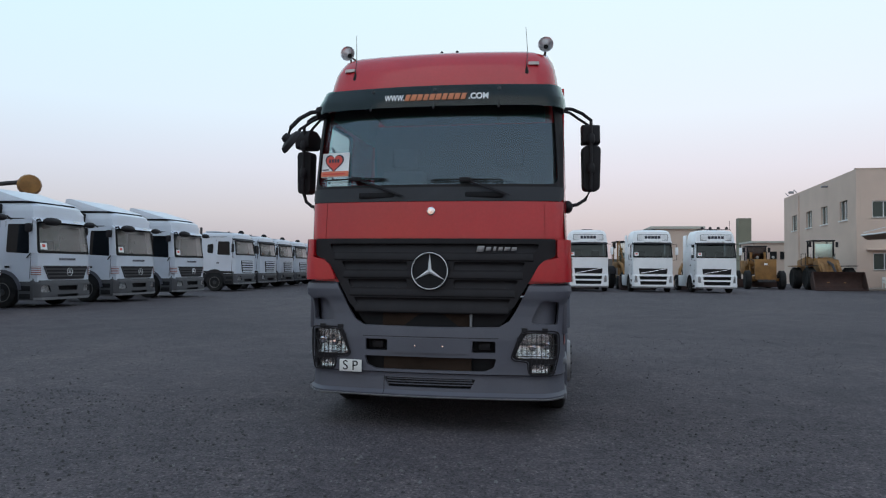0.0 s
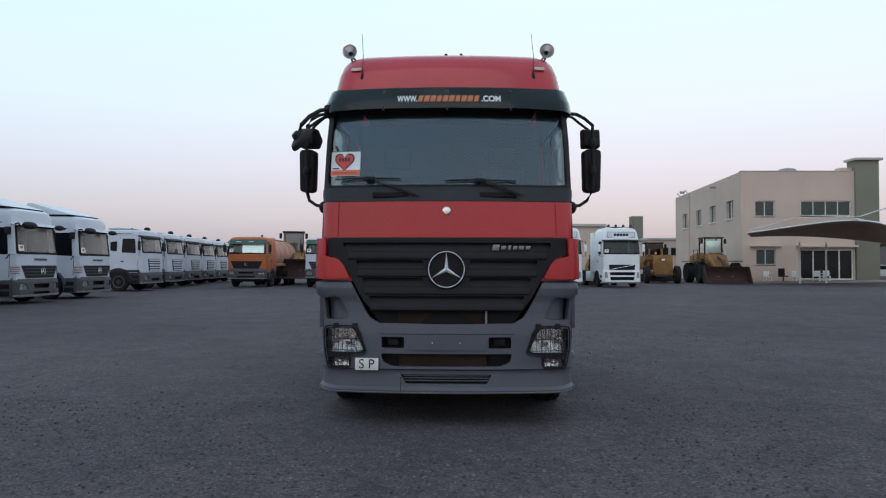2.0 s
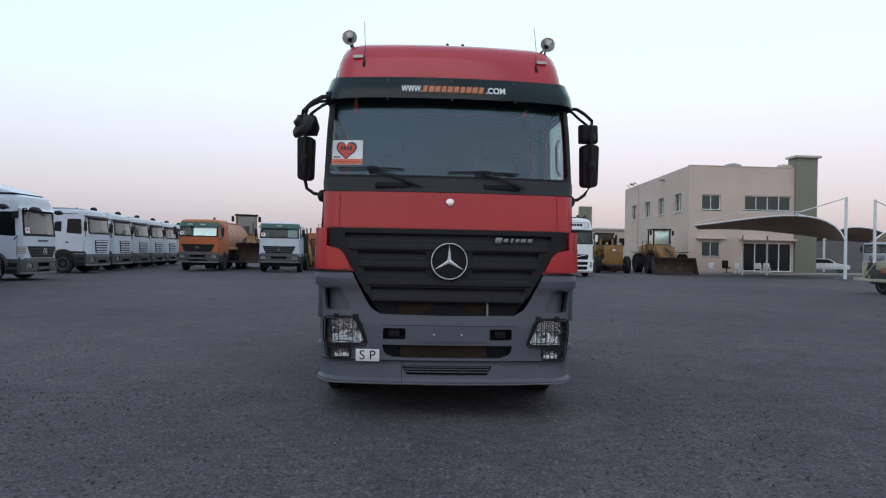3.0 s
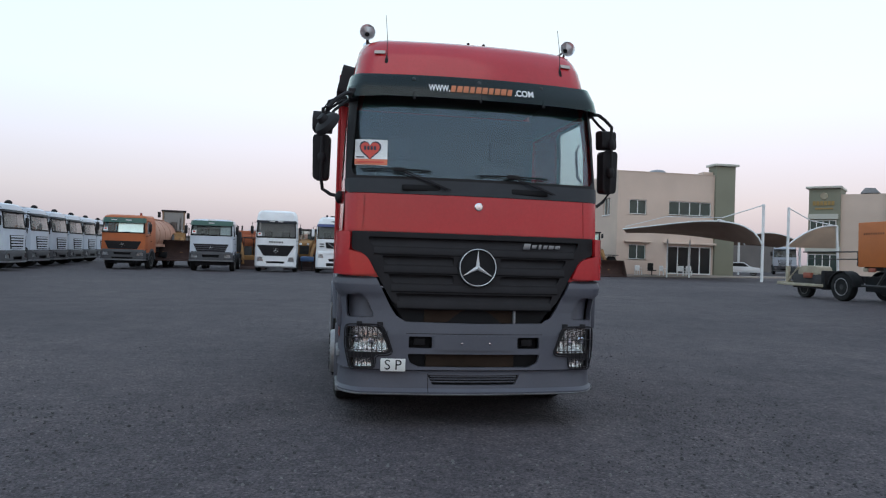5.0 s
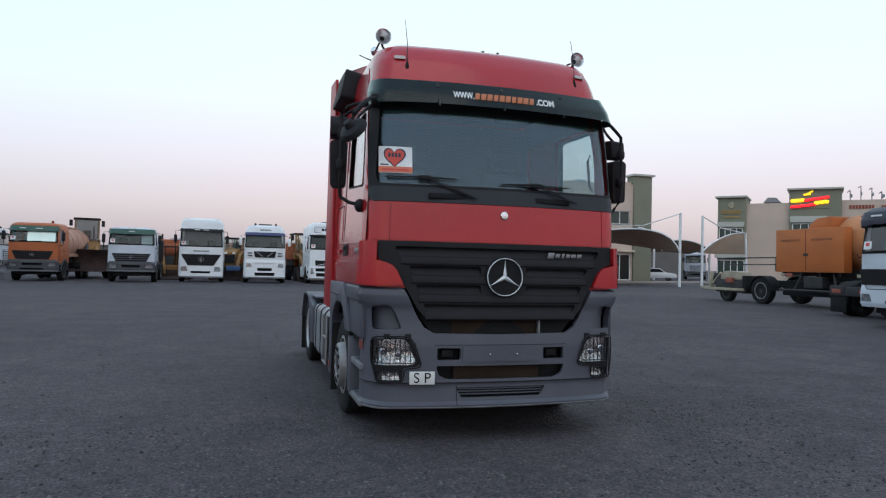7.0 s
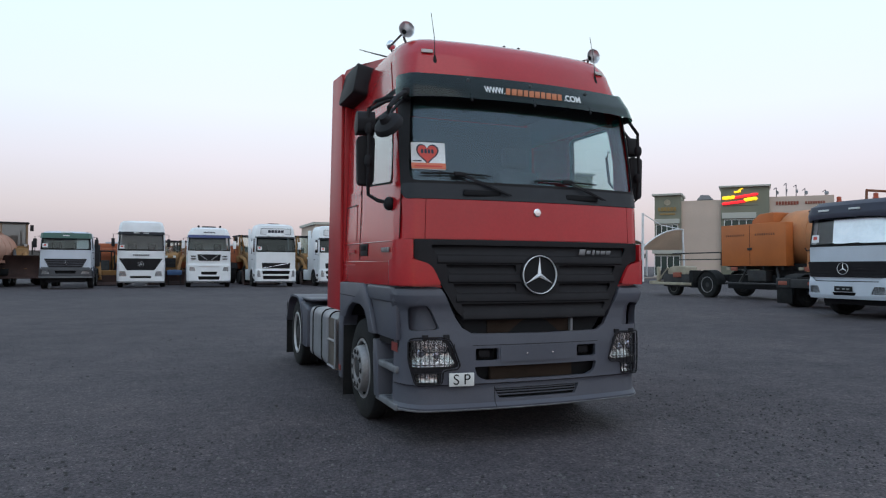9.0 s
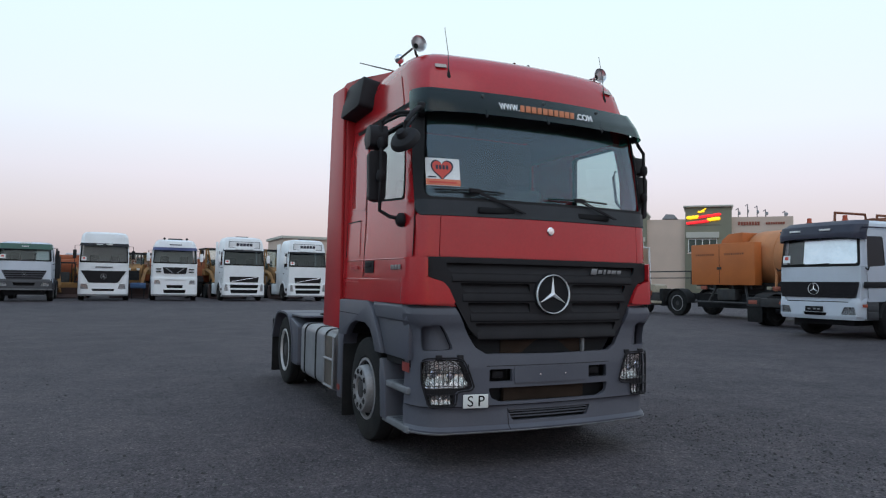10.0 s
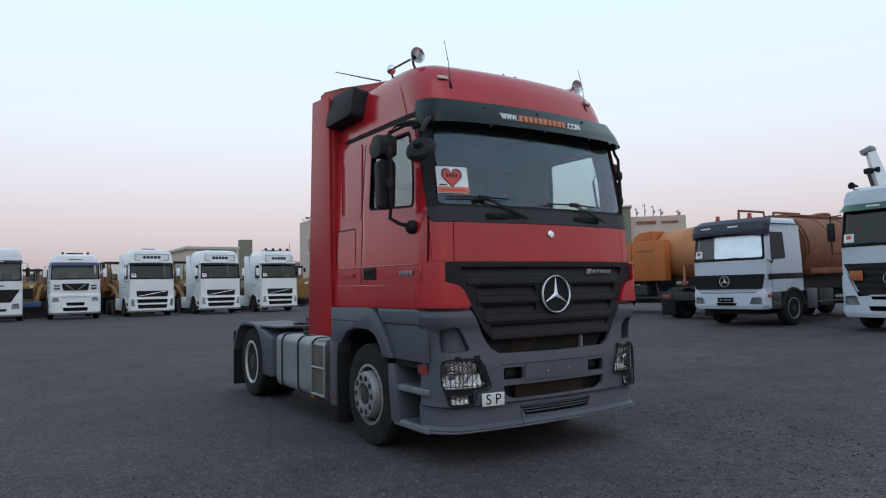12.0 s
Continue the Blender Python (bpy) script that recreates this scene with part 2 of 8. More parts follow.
RED_LENS = material("red_reflector", (0.24, 0.028, 0.020), 0.35, 0, 0.08)
WHITE_PLATE = material("white_plate", (0.72, 0.72, 0.70), 0.45, 0, 0.05, 6, 60, 0.02, 0.15)
# black for print and seams; also draws shade in arches, gaps and undersides
INK_SHADE = material("black_ink_and_shade", (0.017, 0.017, 0.019), 0.7, 0, 0.12, 4, 60, 0, 0, (0.2, 0.2, 0.2), 0.0, 0.12)
ORANGE_INK = material("orange_lettering", (0.52, 0.165, 0.065), 0.55)
STEP_GREY = material("scuffed_step_plastic", (0.155, 0.158, 0.172), 0.65, 0, 0.2, 7, 70, 0.08, 0.4, (0.10, 0.098, 0.10))
WHITE_INK = material("white_lettering", (0.82, 0.83, 0.84), 0.5)
HEART_RED = material("sticker_red", (0.68, 0.075, 0.055), 0.5, 0, 0.08)
CABIN = material("dark_cabin_trim", (0.050, 0.056, 0.062), 0.75, 0, 0.15, 4, 60, 0.1)
CABIN_SEAT = material("grey_seat_cloth", (0.075, 0.080, 0.088), 0.9, 0, 0.15, 8, 120, 0.2)
WHITE = material("white_truck_paint", (0.555, 0.595, 0.672), 0.36, 0, 0.05, 1.2, 40, 0.02, 0.20, (0.44, 0.42, 0.39), 0.2)
WHITE_B = material("chalky_white_paint", (0.82, 0.835, 0.86), 0.42, 0, 0.06, 1.0, 40, 0.02, 0.22, (0.46, 0.43, 0.39))
ORANGE = material("orange_truck_paint", (0.44, 0.105, 0.027), 0.5, 0, 0.10, 1.6, 40, 0.03, 0.3, (0.30, 0.15, 0.08))
RUST = material("rusty_brown_tank", (0.215, 0.076, 0.040), 0.62, 0, 0.22, 1.5, 30, 0.06, 0.5, (0.12, 0.06, 0.04), 0.0, 0.3)
ORANGE_DOOR = material("orange_cabinet_paint", (0.50, 0.135, 0.028), 0.55, 0, 0.10, 1.2, 30, 0.03, 0.4, (0.32, 0.11, 0.045))
ORANGE_TANK = material("dusty_orange_tank", (0.50, 0.185, 0.065), 0.6, 0, 0.15, 1.2, 30, 0.04, 0.5, (0.36, 0.20, 0.12))
PINK_TANK = material("faded_salmon_tank", (0.46, 0.235, 0.165), 0.65, 0, 0.12, 1.2, 30, 0.04, 0.4, (0.34, 0.22, 0.17))
NAVY = material("navy_visor", (0.024, 0.025, 0.047), 0.5, 0, 0.1, 3)
BLUE_VISOR = material("blue_visor", (0.030, 0.036, 0.115), 0.45, 0, 0.1, 3)
GREEN_VISOR = material("green_visor", (0.020, 0.070, 0.048), 0.35, 0, 0.1, 3)
YELLOW = material("machine_yellow", (0.27, 0.128, 0.032), 0.65, 0, 0.28, 1.6, 20, 0.05, 0.75, (0.105, 0.057, 0.033))
MACHINE_ORANGE = material("faded_machine_orange", (0.34, 0.085, 0.030), 0.65, 0, 0.2, 1.6, 20, 0.05, 0.6, (0.15, 0.075, 0.045))
TAN_FRAME = material("faded_tan_cab_frame", (0.20, 0.125, 0.072), 0.7, 0, 0.2, 2, 30, 0.05, 0.4)
BLADE = material("rusted_bucket_steel", (0.048, 0.024, 0.020), 0.75, 0.1, 0.3, 2.5, 40, 0.1, 0.5, (0.07, 0.036, 0.028))
SILVER_SHADE = material("reflective_sunshade", (0.95, 0.97, 0.98), 0.32, 0.8, 0.08, 2.5, 14, 0.35)
WALL = material("beige_wall_paint", (0.61, 0.478, 0.402), 0.85, 0, 0.07, 0.35, 25, 0.05, 0.28, (0.50, 0.40, 0.335))
OLIVE = material("olive_green_paint", (0.205, 0.203, 0.152), 0.85, 0, 0.07, 0.4, 25, 0.05, 0.22, (0.26, 0.235, 0.19))
OLIVE_EDGE = material("pale_parapet", (0.50, 0.49, 0.44), 0.8, 0, 0.06, 0.5)
FRAME_WHITE = material("white_window_frame", (0.74, 0.74, 0.73), 0.5)
POLE_WHITE = material("white_steel_pole", (0.74, 0.75, 0.76), 0.5, 0, 0.06, 2, 40, 0.02, 0.15)
MEMBRANE = cloth("tan_shade_fabric", (0.36, 0.265, 0.215), 0.32)
MEMBRANE_LIGHT = cloth("beige_shade_fabric", (0.68, 0.56, 0.46))
WINDOW_GREEN = material("green_tinted_pane", (0.030, 0.055, 0.048), 0.06, 0, 0.15, 1.0)
# darker glass; part of the canopy's shade sits in this colour
WINDOW_DARK = material("dark_door_pane", (0.014, 0.016, 0.016), 0.12, 0, 0.15, 1.0, 60, 0, 0, (0.2, 0.2, 0.2), 0.0, 0.3)
PAVE = material("pale_kerb_paving", (0.28, 0.235, 0.205), 0.9, 0, 0.12, 1.0, 30, 0.1)
PLASTIC_WHITE = material("white_plastic", (0.75, 0.75, 0.74), 0.45)
SIGN_RED = lamp_material("red_neon_sign", (0.9, 0.02, 0.03), 1.1)
SIGN_YELLOW = lamp_material("yellow_neon_sign", (1.0, 0.62, 0.02), 1.1)
GOLD = material("gold_lettering", (0.34, 0.22, 0.08), 0.5, 0.3)
BROWN_RED = material("brown_red_lettering", (0.30, 0.08, 0.05), 0.6)
CAR_WHITE = material("white_car_paint", (0.70, 0.72, 0.75), 0.25, 0, 0.04, 2, 40, 0, 0.1, (0.4, 0.38, 0.35), 0.5)
BEIGE_BOX = material("cream_tool_box", (0.40, 0.345, 0.255), 0.6, 0, 0.2, 2, 40, 0.03, 0.6, (0.20, 0.16, 0.12))
HAZE = material("far_haze_wall", (0.15, 0.135, 0.13), 0.9, 0, 0.2, 0.25)
BLUE = material("faded_blue_drum", (0.07, 0.14, 0.28), 0.5, 0, 0.1, 3)


# ---- mesh helpers ----
def part(name, bm, mat, parent, label="", smooth=32.0, kind=""):
    """One mesh object from a bmesh, under its thing."""
    me = bpy.data.meshes.new(name)
    bmesh.ops.recalc_face_normals(bm, faces=bm.faces)
    bm.to_mesh(me)
    bm.free()
    me.materials.append(mat)
    if smooth:
        me.polygons.foreach_set("use_smooth", [True] * len(me.polygons))
        me.set_sharp_from_angle(angle=radians(smooth))
    ob = new(name, me)
    ob.parent = parent
    return tagged(ob, label, kind=kind)


def thing(name, label, category, m=None, group="", kind=""):
    """An empty at a thing's base, that carries its parts."""
    ob = new(name)
    ob.empty_display_size = 0.2
    if m is not None:
        ob.matrix_world = m
    return tagged(ob, label, category, group, kind)


def box(x0, x1, y0, y1, z0, z1, bevel=0.0, bm=None, seg=2):
    own = bm is None
    b = bmesh.new()
    bmesh.ops.create_cube(b, size=1, matrix=Matrix.LocRotScale(((x0 + x1) / 2, (y0 + y1) / 2, (z0 + z1) / 2), None, (abs(x1 - x0), abs(y1 - y0), abs(z1 - z0))))
    if bevel > 0:
        bmesh.ops.bevel(b, geom=b.edges[:], offset=bevel, segments=seg, profile=0.5, affect="EDGES", clamp_overlap=True)
    if own:
        return b
    merge(bm, b)
    return bm


def merge(bm, other):
    """Adds other's geometry to bm and frees other."""
    me = bpy.data.meshes.new("tmp")
    other.to_mesh(me)
    other.free()
    bm.from_mesh(me)
    bpy.data.meshes.remove(me)
    return bm


def moved(bm, m):
    bmesh.ops.transform(bm, matrix=m, verts=bm.verts)
    return bm


def prism(pts, axis, a, b, bevel=0.0, seg=2):
    """A polygon (two coordinates) drawn out along axis 'x', 'y' or 'z' from a to b."""
    bm = bmesh.new()
    def place(p, c):
        return {"x": (c, p[0], p[1]), "y": (p[0], c, p[1]), "z": (p[0], p[1], c)}[axis]
    lo = [bm.verts.new(place(p, a)) for p in pts]
    hi = [bm.verts.new(place(p, b)) for p in pts]
    bm.faces.new(lo)
    bm.faces.new(hi[::-1])
    for i in range(len(pts)):
        j = (i + 1) % len(pts)
        bm.faces.new((lo[i], hi[i], hi[j], lo[j]))
    bmesh.ops.recalc_face_normals(bm, faces=bm.faces)
    if bevel > 0:
        bmesh.ops.bevel(bm, geom=bm.edges[:], offset=bevel, segments=seg, profile=0.5, affect="EDGES", clamp_overlap=True)
    return bm


def lathe(profile, axis="x", seg=32, centre=(0, 0, 0)):
    """Profile of (radius, along) turned about an axis."""
    bm = bmesh.new()
    rings = []
    for r, h in profile:
        ring = []
        for k in range(seg):
            a = 2 * math.pi * k / seg
            u, v = r * math.cos(a), r * math.sin(a)
            p = {"x": (h, u, v), "y": (u, h, v), "z": (u, v, h)}[axis]
            ring.append(bm.verts.new([p[i] + centre[i] for i in range(3)]))
        rings.append(ring)
    for a, b in zip(rings, rings[1:]):
        for k in range(seg):
            j = (k + 1) % seg
            bm.faces.new((a[k], a[j], b[j], b[k]))
    closed = profile[0] == profile[-1]
    if profile[0][0] > 1e-4 and not closed:
        bm.faces.new(rings[0])
    if profile[-1][0] > 1e-4 and not closed:
        bm.faces.new(rings[-1][::-1])
    bmesh.ops.remove_doubles(bm, verts=bm.verts, dist=1e-5)
    return bm


def tube(path, r, seg=8, bm=None, taper=1.0):
    """A round bar along a path of points."""
    own = bmesh.new()
    pts = [Vector(p) for p in path]
    rings = []
    for i, p in enumerate(pts):
        d = (pts[min(i + 1, len(pts) - 1)] - pts[max(i - 1, 0)]).normalized()
        up = Vector((0, 0, 1)) if abs(d.z) < 0.9 else Vector((1, 0, 0))
        s = d.cross(up).normalized()
        t = s.cross(d)
        k = r * (1 + (taper - 1) * i / max(1, len(pts) - 1))
        rings.append([own.verts.new(p + s * k * math.cos(2 * math.pi * a / seg) + t * k * math.sin(2 * math.pi * a / seg)) for a in range(seg)])
    for a, b in zip(rings, rings[1:]):
        for k in range(seg):
            j = (k + 1) % seg
            own.faces.new((a[k], a[j], b[j], b[k]))
    own.faces.new(rings[0][::-1])
    own.faces.new(rings[-1])
    if bm is None:
        return own
    return merge(bm, own)


def arc(p0, p1, p2, n=6):
    """A curved path from p0 by the control point p1 to p2."""
    a, b, c = Vector(p0), Vector(p1), Vector(p2)
    return [a * (1 - t) ** 2 + b * 2 * t * (1 - t) + c * t * t for t in (k / n for k in range(n + 1))]


def rounded(pts, r, n=4):
    """A polygon with its corners rounded."""
    out = []
    k = len(pts)
    for i in range(k):
        p, a, b = Vector(pts[i]), Vector(pts[i - 1]), Vector(pts[(i + 1) % k])
        ra = min(r, (a - p).length * 0.45, (b - p).length * 0.45)
        s, e = p + (a - p).normalized() * ra, p + (b - p).normalized() * ra
        for j in range(n + 1):
            t = j / n
            q = s * (1 - t) ** 2 + p * 2 * t * (1 - t) + e * t * t
            out.append((q.x, q.y))
    return out


def rect(x0, x1, z0, z1, r=0.0, n=4):
    pts = [(x0, z0), (x1, z0), (x1, z1), (x0, z1)]
    return rounded(pts, r, n) if r > 0 else pts


def mirrored(half):
    """Closes a half outline (x >= 0, from the bottom up) with its mirror image."""
    return half + [(-x, z) for x, z in reversed(half)]


class Shape:
    """The outer skin of a cab: rows of (z, half width, front y, corner rx, corner ry, bow)."""

    def __init__(self, rows):
        self.rows = np.array(rows, float)

    def at(self, z):
        return [float(np.interp(z, self.rows[:, 0], self.rows[:, i])) for i in range(1, 6)]

    def point(self, s, z, deep=0.0):
        """The place at s along the skin (0 at the middle of the front) and height z; deep: metres inside the skin."""
        w, yf, rx, ry, bow = self.at(z)
        w, yf = w - deep, yf + deep
        a = w - rx
        sg, q = (1 if s >= 0 else -1), abs(s)
        if q <= a:
            return sg * q, yf + bow * (q / a) ** 2, z
        length = 1.5708 * math.sqrt((rx * rx + ry * ry) / 2)
        t = (q - a) / length
        if t <= 1:
            th = t * math.pi / 2
            return sg * (a + rx * math.sin(th)), yf + bow + ry * (1 - math.cos(th)), z
        return sg * w, yf + bow + ry + (q - a - length), z

    def s_of_y(self, y, z):
        """s of the place on the side at y."""
        w, yf, rx, ry, bow = self.at(z)
        return w - rx + 1.5708 * math.sqrt((rx * rx + ry * ry) / 2) + (y - yf - bow - ry)


def panel(shape, outer, holes=(), deep=0.0, thick=0.012, step_s=0.11, step_z=0.12, extra=()):
    """A sheet cut from a skin: outline and holes in (s, z), bent to the skin and given thickness."""
    bm = bmesh.new()
    edges = []
    for loop in (outer, *holes):
        vs = [bm.verts.new((p[0], 0, p[1])) for p in loop]
        edges += [bm.edges.new((vs[i], vs[(i + 1) % len(vs)])) for i in range(len(vs))]
    bmesh.ops.triangle_fill(bm, use_beauty=True, use_dissolve=False, edges=edges)
    xs = [v.co.x for v in bm.verts]
    zs = [v.co.z for v in bm.verts]
    for axis, lo, hi, step in ((0, min(xs), max(xs), step_s), (2, min(zs), max(zs), step_z)):
        if step <= 0:
            continue
        n = max(1, int(round((hi - lo) / step)))
        no = (1, 0, 0) if axis == 0 else (0, 0, 1)
        for k in range(1, n):
            c = [0, 0, 0]
            c[axis] = lo + (hi - lo) * k / n
            bmesh.ops.bisect_plane(bm, geom=bm.verts[:] + bm.edges[:] + bm.faces[:], dist=1e-5, plane_co=c, plane_no=no)
    for z in shape.rows[:, 0]:
        if step_z > 0 and min(zs) + 0.004 < z < max(zs) - 0.004:
            bmesh.ops.bisect_plane(bm, geom=bm.verts[:] + bm.edges[:] + bm.faces[:], dist=1e-4, plane_co=(0, 0, float(z)), plane_no=(0, 0, 1))
    bm.verts.index_update()
    bm.verts.ensure_lookup_table()
    flat = [(v.co.x, v.co.z) for v in bm.verts]
    n = len(flat)
    if thick > 0:
        rim = [(e.verts[0].index, e.verts[1].index) for e in bm.edges if len(e.link_faces) == 1]
        loops = [[v.index for v in f.verts] for f in bm.faces]
        for s, z in flat:
            bm.verts.new(shape.point(s, z, deep + thick))
        bm.verts.ensure_lookup_table()
        for f in loops:
            bm.faces.new([bm.verts[i + n] for i in reversed(f)])
        for a, b in rim:
            bm.faces.new((bm.verts[a], bm.verts[b], bm.verts[b + n], bm.verts[a + n]))
    for i, (s, z) in enumerate(flat):
        bm.verts[i].co = shape.point(s, z, deep)
    return bm


def letters(text, size, mat, parent, m, name="lettering", depth=0.002, width=0.0, bold=0.0):
    """Writing in the built-in font as a mesh; it faces -y."""
    cu = bpy.data.curves.new(name, "FONT")
    cu.body, cu.size, cu.extrude, cu.align_x, cu.align_y = text, size, depth, "CENTER", "CENTER"
    cu.offset = bold
    tmp = bpy.data.objects.new(name, cu)
    scene.collection.objects.link(tmp)
    me = bpy.data.meshes.new_from_object(tmp)
    bpy.data.objects.remove(tmp)
    if width > 0:
        xs = [v.co.x for v in me.vertices]
        me.transform(Matrix.Diagonal((width / (max(xs) - min(xs)), 1, 1, 1)))
    bm = bmesh.new()
    bm.from_mesh(me)
    bpy.data.meshes.remove(me)
    bmesh.ops.remove_doubles(bm, verts=bm.verts, dist=1e-5)
    # each letter is a piece of its own
    left = set(bm.verts)
    while left:
        stack = [left.pop()]
        seen = {stack[0]}
        while stack:
            for e in stack.pop().link_edges:
                for v in e.verts:
                    if v not in seen:
                        seen.add(v)
                        stack.append(v)
        left -= seen
        order = {v: k for k, v in enumerate(seen)}
        faces = {fc for v in seen for fc in v.link_faces}
        me = bpy.data.meshes.new("letter")
        me.from_pydata([tuple(v.co) for v in seen], [], [tuple(order[v] for v in fc.verts) for fc in faces])
        me.materials.append(mat)
        ob = new("letter", me)
        ob.parent = parent
        ob.matrix_local = m
    bm.free()

# ---- ground ----
def ground_z(x, y):
    """The yard is level round the tractor and climbs very gently towards the showroom."""
    return 0.014 * min(max(x - 0.42 * y - 3.0, 0.0), 32.0)


def build_ground():
    bm = bmesh.new()
    rows = []
    for k in range(-9, 10):
        y = 100.0 * k
        rows.append([bm.verts.new((q + 0.42 * y, y, ground_z(q + 0.42 * y, y))) for q in (-900, -300, -60, 3.0, 35.0, 300, 900)])
    for a, b in zip(rows, rows[1:]):
        for k in range(6):
            bm.faces.new((a[k], a[k + 1], b[k + 1], b[k]))
    ob = part("ground", bm, GROUND, None, smooth=0)
    tagged(ob, "dark compacted gravel and asphalt yard, dusty and worn", "ground", kind="structure")
    # loose stones near the parked tractor
    rng = random.Random(4)
    vs, fs = [], []
    for n in range(24000):
        x, y = (rng.uniform(-10, 7), rng.uniform(-7, 9)) if n % 3 == 0 else (rng.uniform(-6.5, 4.0), rng.uniform(-5.4, 1.0))
        if abs(x) < 1.4 and y > -0.75:
            continue
        r = rng.choice((0.005, 0.006, 0.008, 0.010, 0.013, 0.016)) * rng.uniform(0.5, 1.15)
        base = len(vs)
        turn = rng.uniform(0, 6.28)
        for k in range(5):
            a = turn + k * 1.2566
            q = r * rng.uniform(0.75, 1.2)
            vs.append((x + q * math.cos(a), y + q * math.sin(a), -0.001))
        for k in range(5):
            a = turn + k * 1.2566 + 0.3
            q = r * rng.uniform(0.4, 0.75)
            vs.append((x + q * math.cos(a), y + q * math.sin(a), r * rng.uniform(0.5, 0.9)))
        for k in range(5):
            j = (k + 1) % 5
            fs.append((base + k, base + j, base + 5 + j, base + 5 + k))
        fs.append(tuple(base + 5 + k for k in range(5)))
    me = bpy.data.meshes.new("loose_gravel")
    me.from_pydata(vs, [], fs)
    me.materials.append(STONE)
    tagged(new("loose_gravel", me), "small loose grey stones scattered on the yard", "gravel", kind="stuff")


def stone_material():
    m = material("loose_stone", (0.15, 0.145, 0.14), 0.85, 0, 0.2, 10)
    nt = m.node_tree
    geo = nt.nodes.new("ShaderNodeNewGeometry")
    r = nt.nodes.new("ShaderNodeValToRGB")
    r.color_ramp.elements[0].color = (0.034, 0.030, 0.033, 1)
    r.color_ramp.elements[1].color = (0.150, 0.142, 0.143, 1)
    mid = r.color_ramp.elements.new(0.72)
    mid.color = (0.082, 0.076, 0.080, 1)
    nt.links.new(geo.outputs["Random Per Island"], r.inputs[0])
    nt.links.new(r.outputs[0], nt.nodes["Principled BSDF"].inputs["Base Color"])
    return m


STONE = stone_material()
build_ground()


# ---- wheels ----
def wheel(parent, x, y, z, r, width, side, dish=0.03, rim_mat=RIM, nuts=10, name="wheel"):
    """A wheel under a thing, its outer face towards side (-1 or 1). dish: how far the hub lies inside the outer face."""
    w = new(name)
    w.parent = parent
    w.location = (x, y, z)
    rr = r * (0.565 if dish < 0 else 0.60)
    h = width / 2
    tyre = lathe([(rr, -h * 0.75), (rr + 0.03, -h * 0.95), (r * 0.86, -h), (r * 0.97, -h * 0.86), (r, -h * 0.70), (r, -0.02), (r - 0.012, -0.012), (r - 0.012, 0.012), (r, 0.02),
                  (r, h * 0.70), (r * 0.97, h * 0.86), (r * 0.86, h), (rr + 0.03, h * 0.95), (rr, h * 0.75)], "x", 40)
    part("tyre", tyre, TYRE, w)
    o = side * h
    d = side
    if dish < 0:
        rim = lathe([(rr + 0.006, o * 0.70), (rr + 0.016, o * 0.93), (rr - 0.008, o * 0.95), (rr - 0.022, o * 0.35), (rr * 0.88, o * 0.15), (rr * 0.82, o * 0.92), (rr * 0.79, o + d * 0.034), (rr * 0.755, o + d * 0.046), (rr * 0.72, o + d * 0.048),
                     (rr * 0.42, o + d * 0.048), (rr * 0.40, o + d * 0.038), (rr * 0.38, o + d * 0.010), (rr * 0.30, o + d * 0.004), (0.0005, o + d * 0.010)], "x", 48)
        face, nr, hr, hh = o + d * 0.048, 0.60, 0.875, o * 0.76
        part("hub", lathe([(rr * 0.31, o + d * 0.015), (rr * 0.30, o + d * 0.040), (rr * 0.22, o + d * 0.046), (0.0005, o + d * 0.046)], "x", 24), STEEL, w)
    else:
        rim = lathe([(rr + 0.004, o * 0.70), (rr + 0.014, o * 0.93), (rr - 0.012, o * 0.95), (rr - 0.035, o * 0.60 - d * dish * 0.6), (rr * 0.80, o - d * (dish + 0.03)), (rr * 0.66, o - d * dish), (rr * 0.45, o - d * dish),
                     (rr * 0.42, o - d * (dish + 0.015)), (rr * 0.001, o - d * (dish + 0.015))], "x", 40)
        face, nr, hr, hh = o - d * dish, 0.555, 0.82, o - d * (dish + 0.028)
        hub = lathe([(rr * 0.36, o - d * (dish + 0.02)), (rr * 0.36, o - d * (dish - 0.035)), (rr * 0.30, o - d * (dish - 0.05)), (rr * 0.001, o - d * (dish - 0.052))], "x", 24)
        part("hub", hub, STEEL, w)
    # pale barrel and dark disc put the deep dish's light and shade into colour
    if rim_mat is RIM_BARREL:
        rim = lathe([(rr + 0.004, o * 0.70), (rr + 0.014, o * 0.93), (rr - 0.010, o * 0.96), (rr - 0.022, o * 0.80), (rr - 0.040, o - d * (dish + 0.06)), (rr * 0.70, o - d * (dish + 0.10))], "x", 40)
        part("wheel_disc", lathe([(rr * 0.84, o - d * (dish + 0.075)), (rr * 0.60, o - d * (dish + 0.04)), (rr * 0.38, o - d * (dish + 0.02)), (0.0005, o - d * (dish + 0.02))], "x", 32), RIM_B, w)
    rim_ob = part("rim", rim, rim_mat, w)
    for k in range(nuts):
        a = 2 * math.pi * k / nuts
        cy, cz = rr * nr * math.cos(a), rr * nr * math.sin(a)
        part("nut_recess", lathe([(0.026, face - d * 0.004), (0.026, face + d * 0.003), (0.0001, face + d * 0.0031)], "x", 12, (0, cy, cz)), INK_SHADE, rim_ob)
        part("wheel_nut", lathe([(0.013, face), (0.013, face + d * 0.012), (0.0001, face + d * 0.014)], "x", 6, (0, cy, cz)), STEEL, rim_ob)
        a += math.pi / nuts
        cy, cz = rr * hr * math.cos(a), rr * hr * math.sin(a)
        ball = bmesh.new()
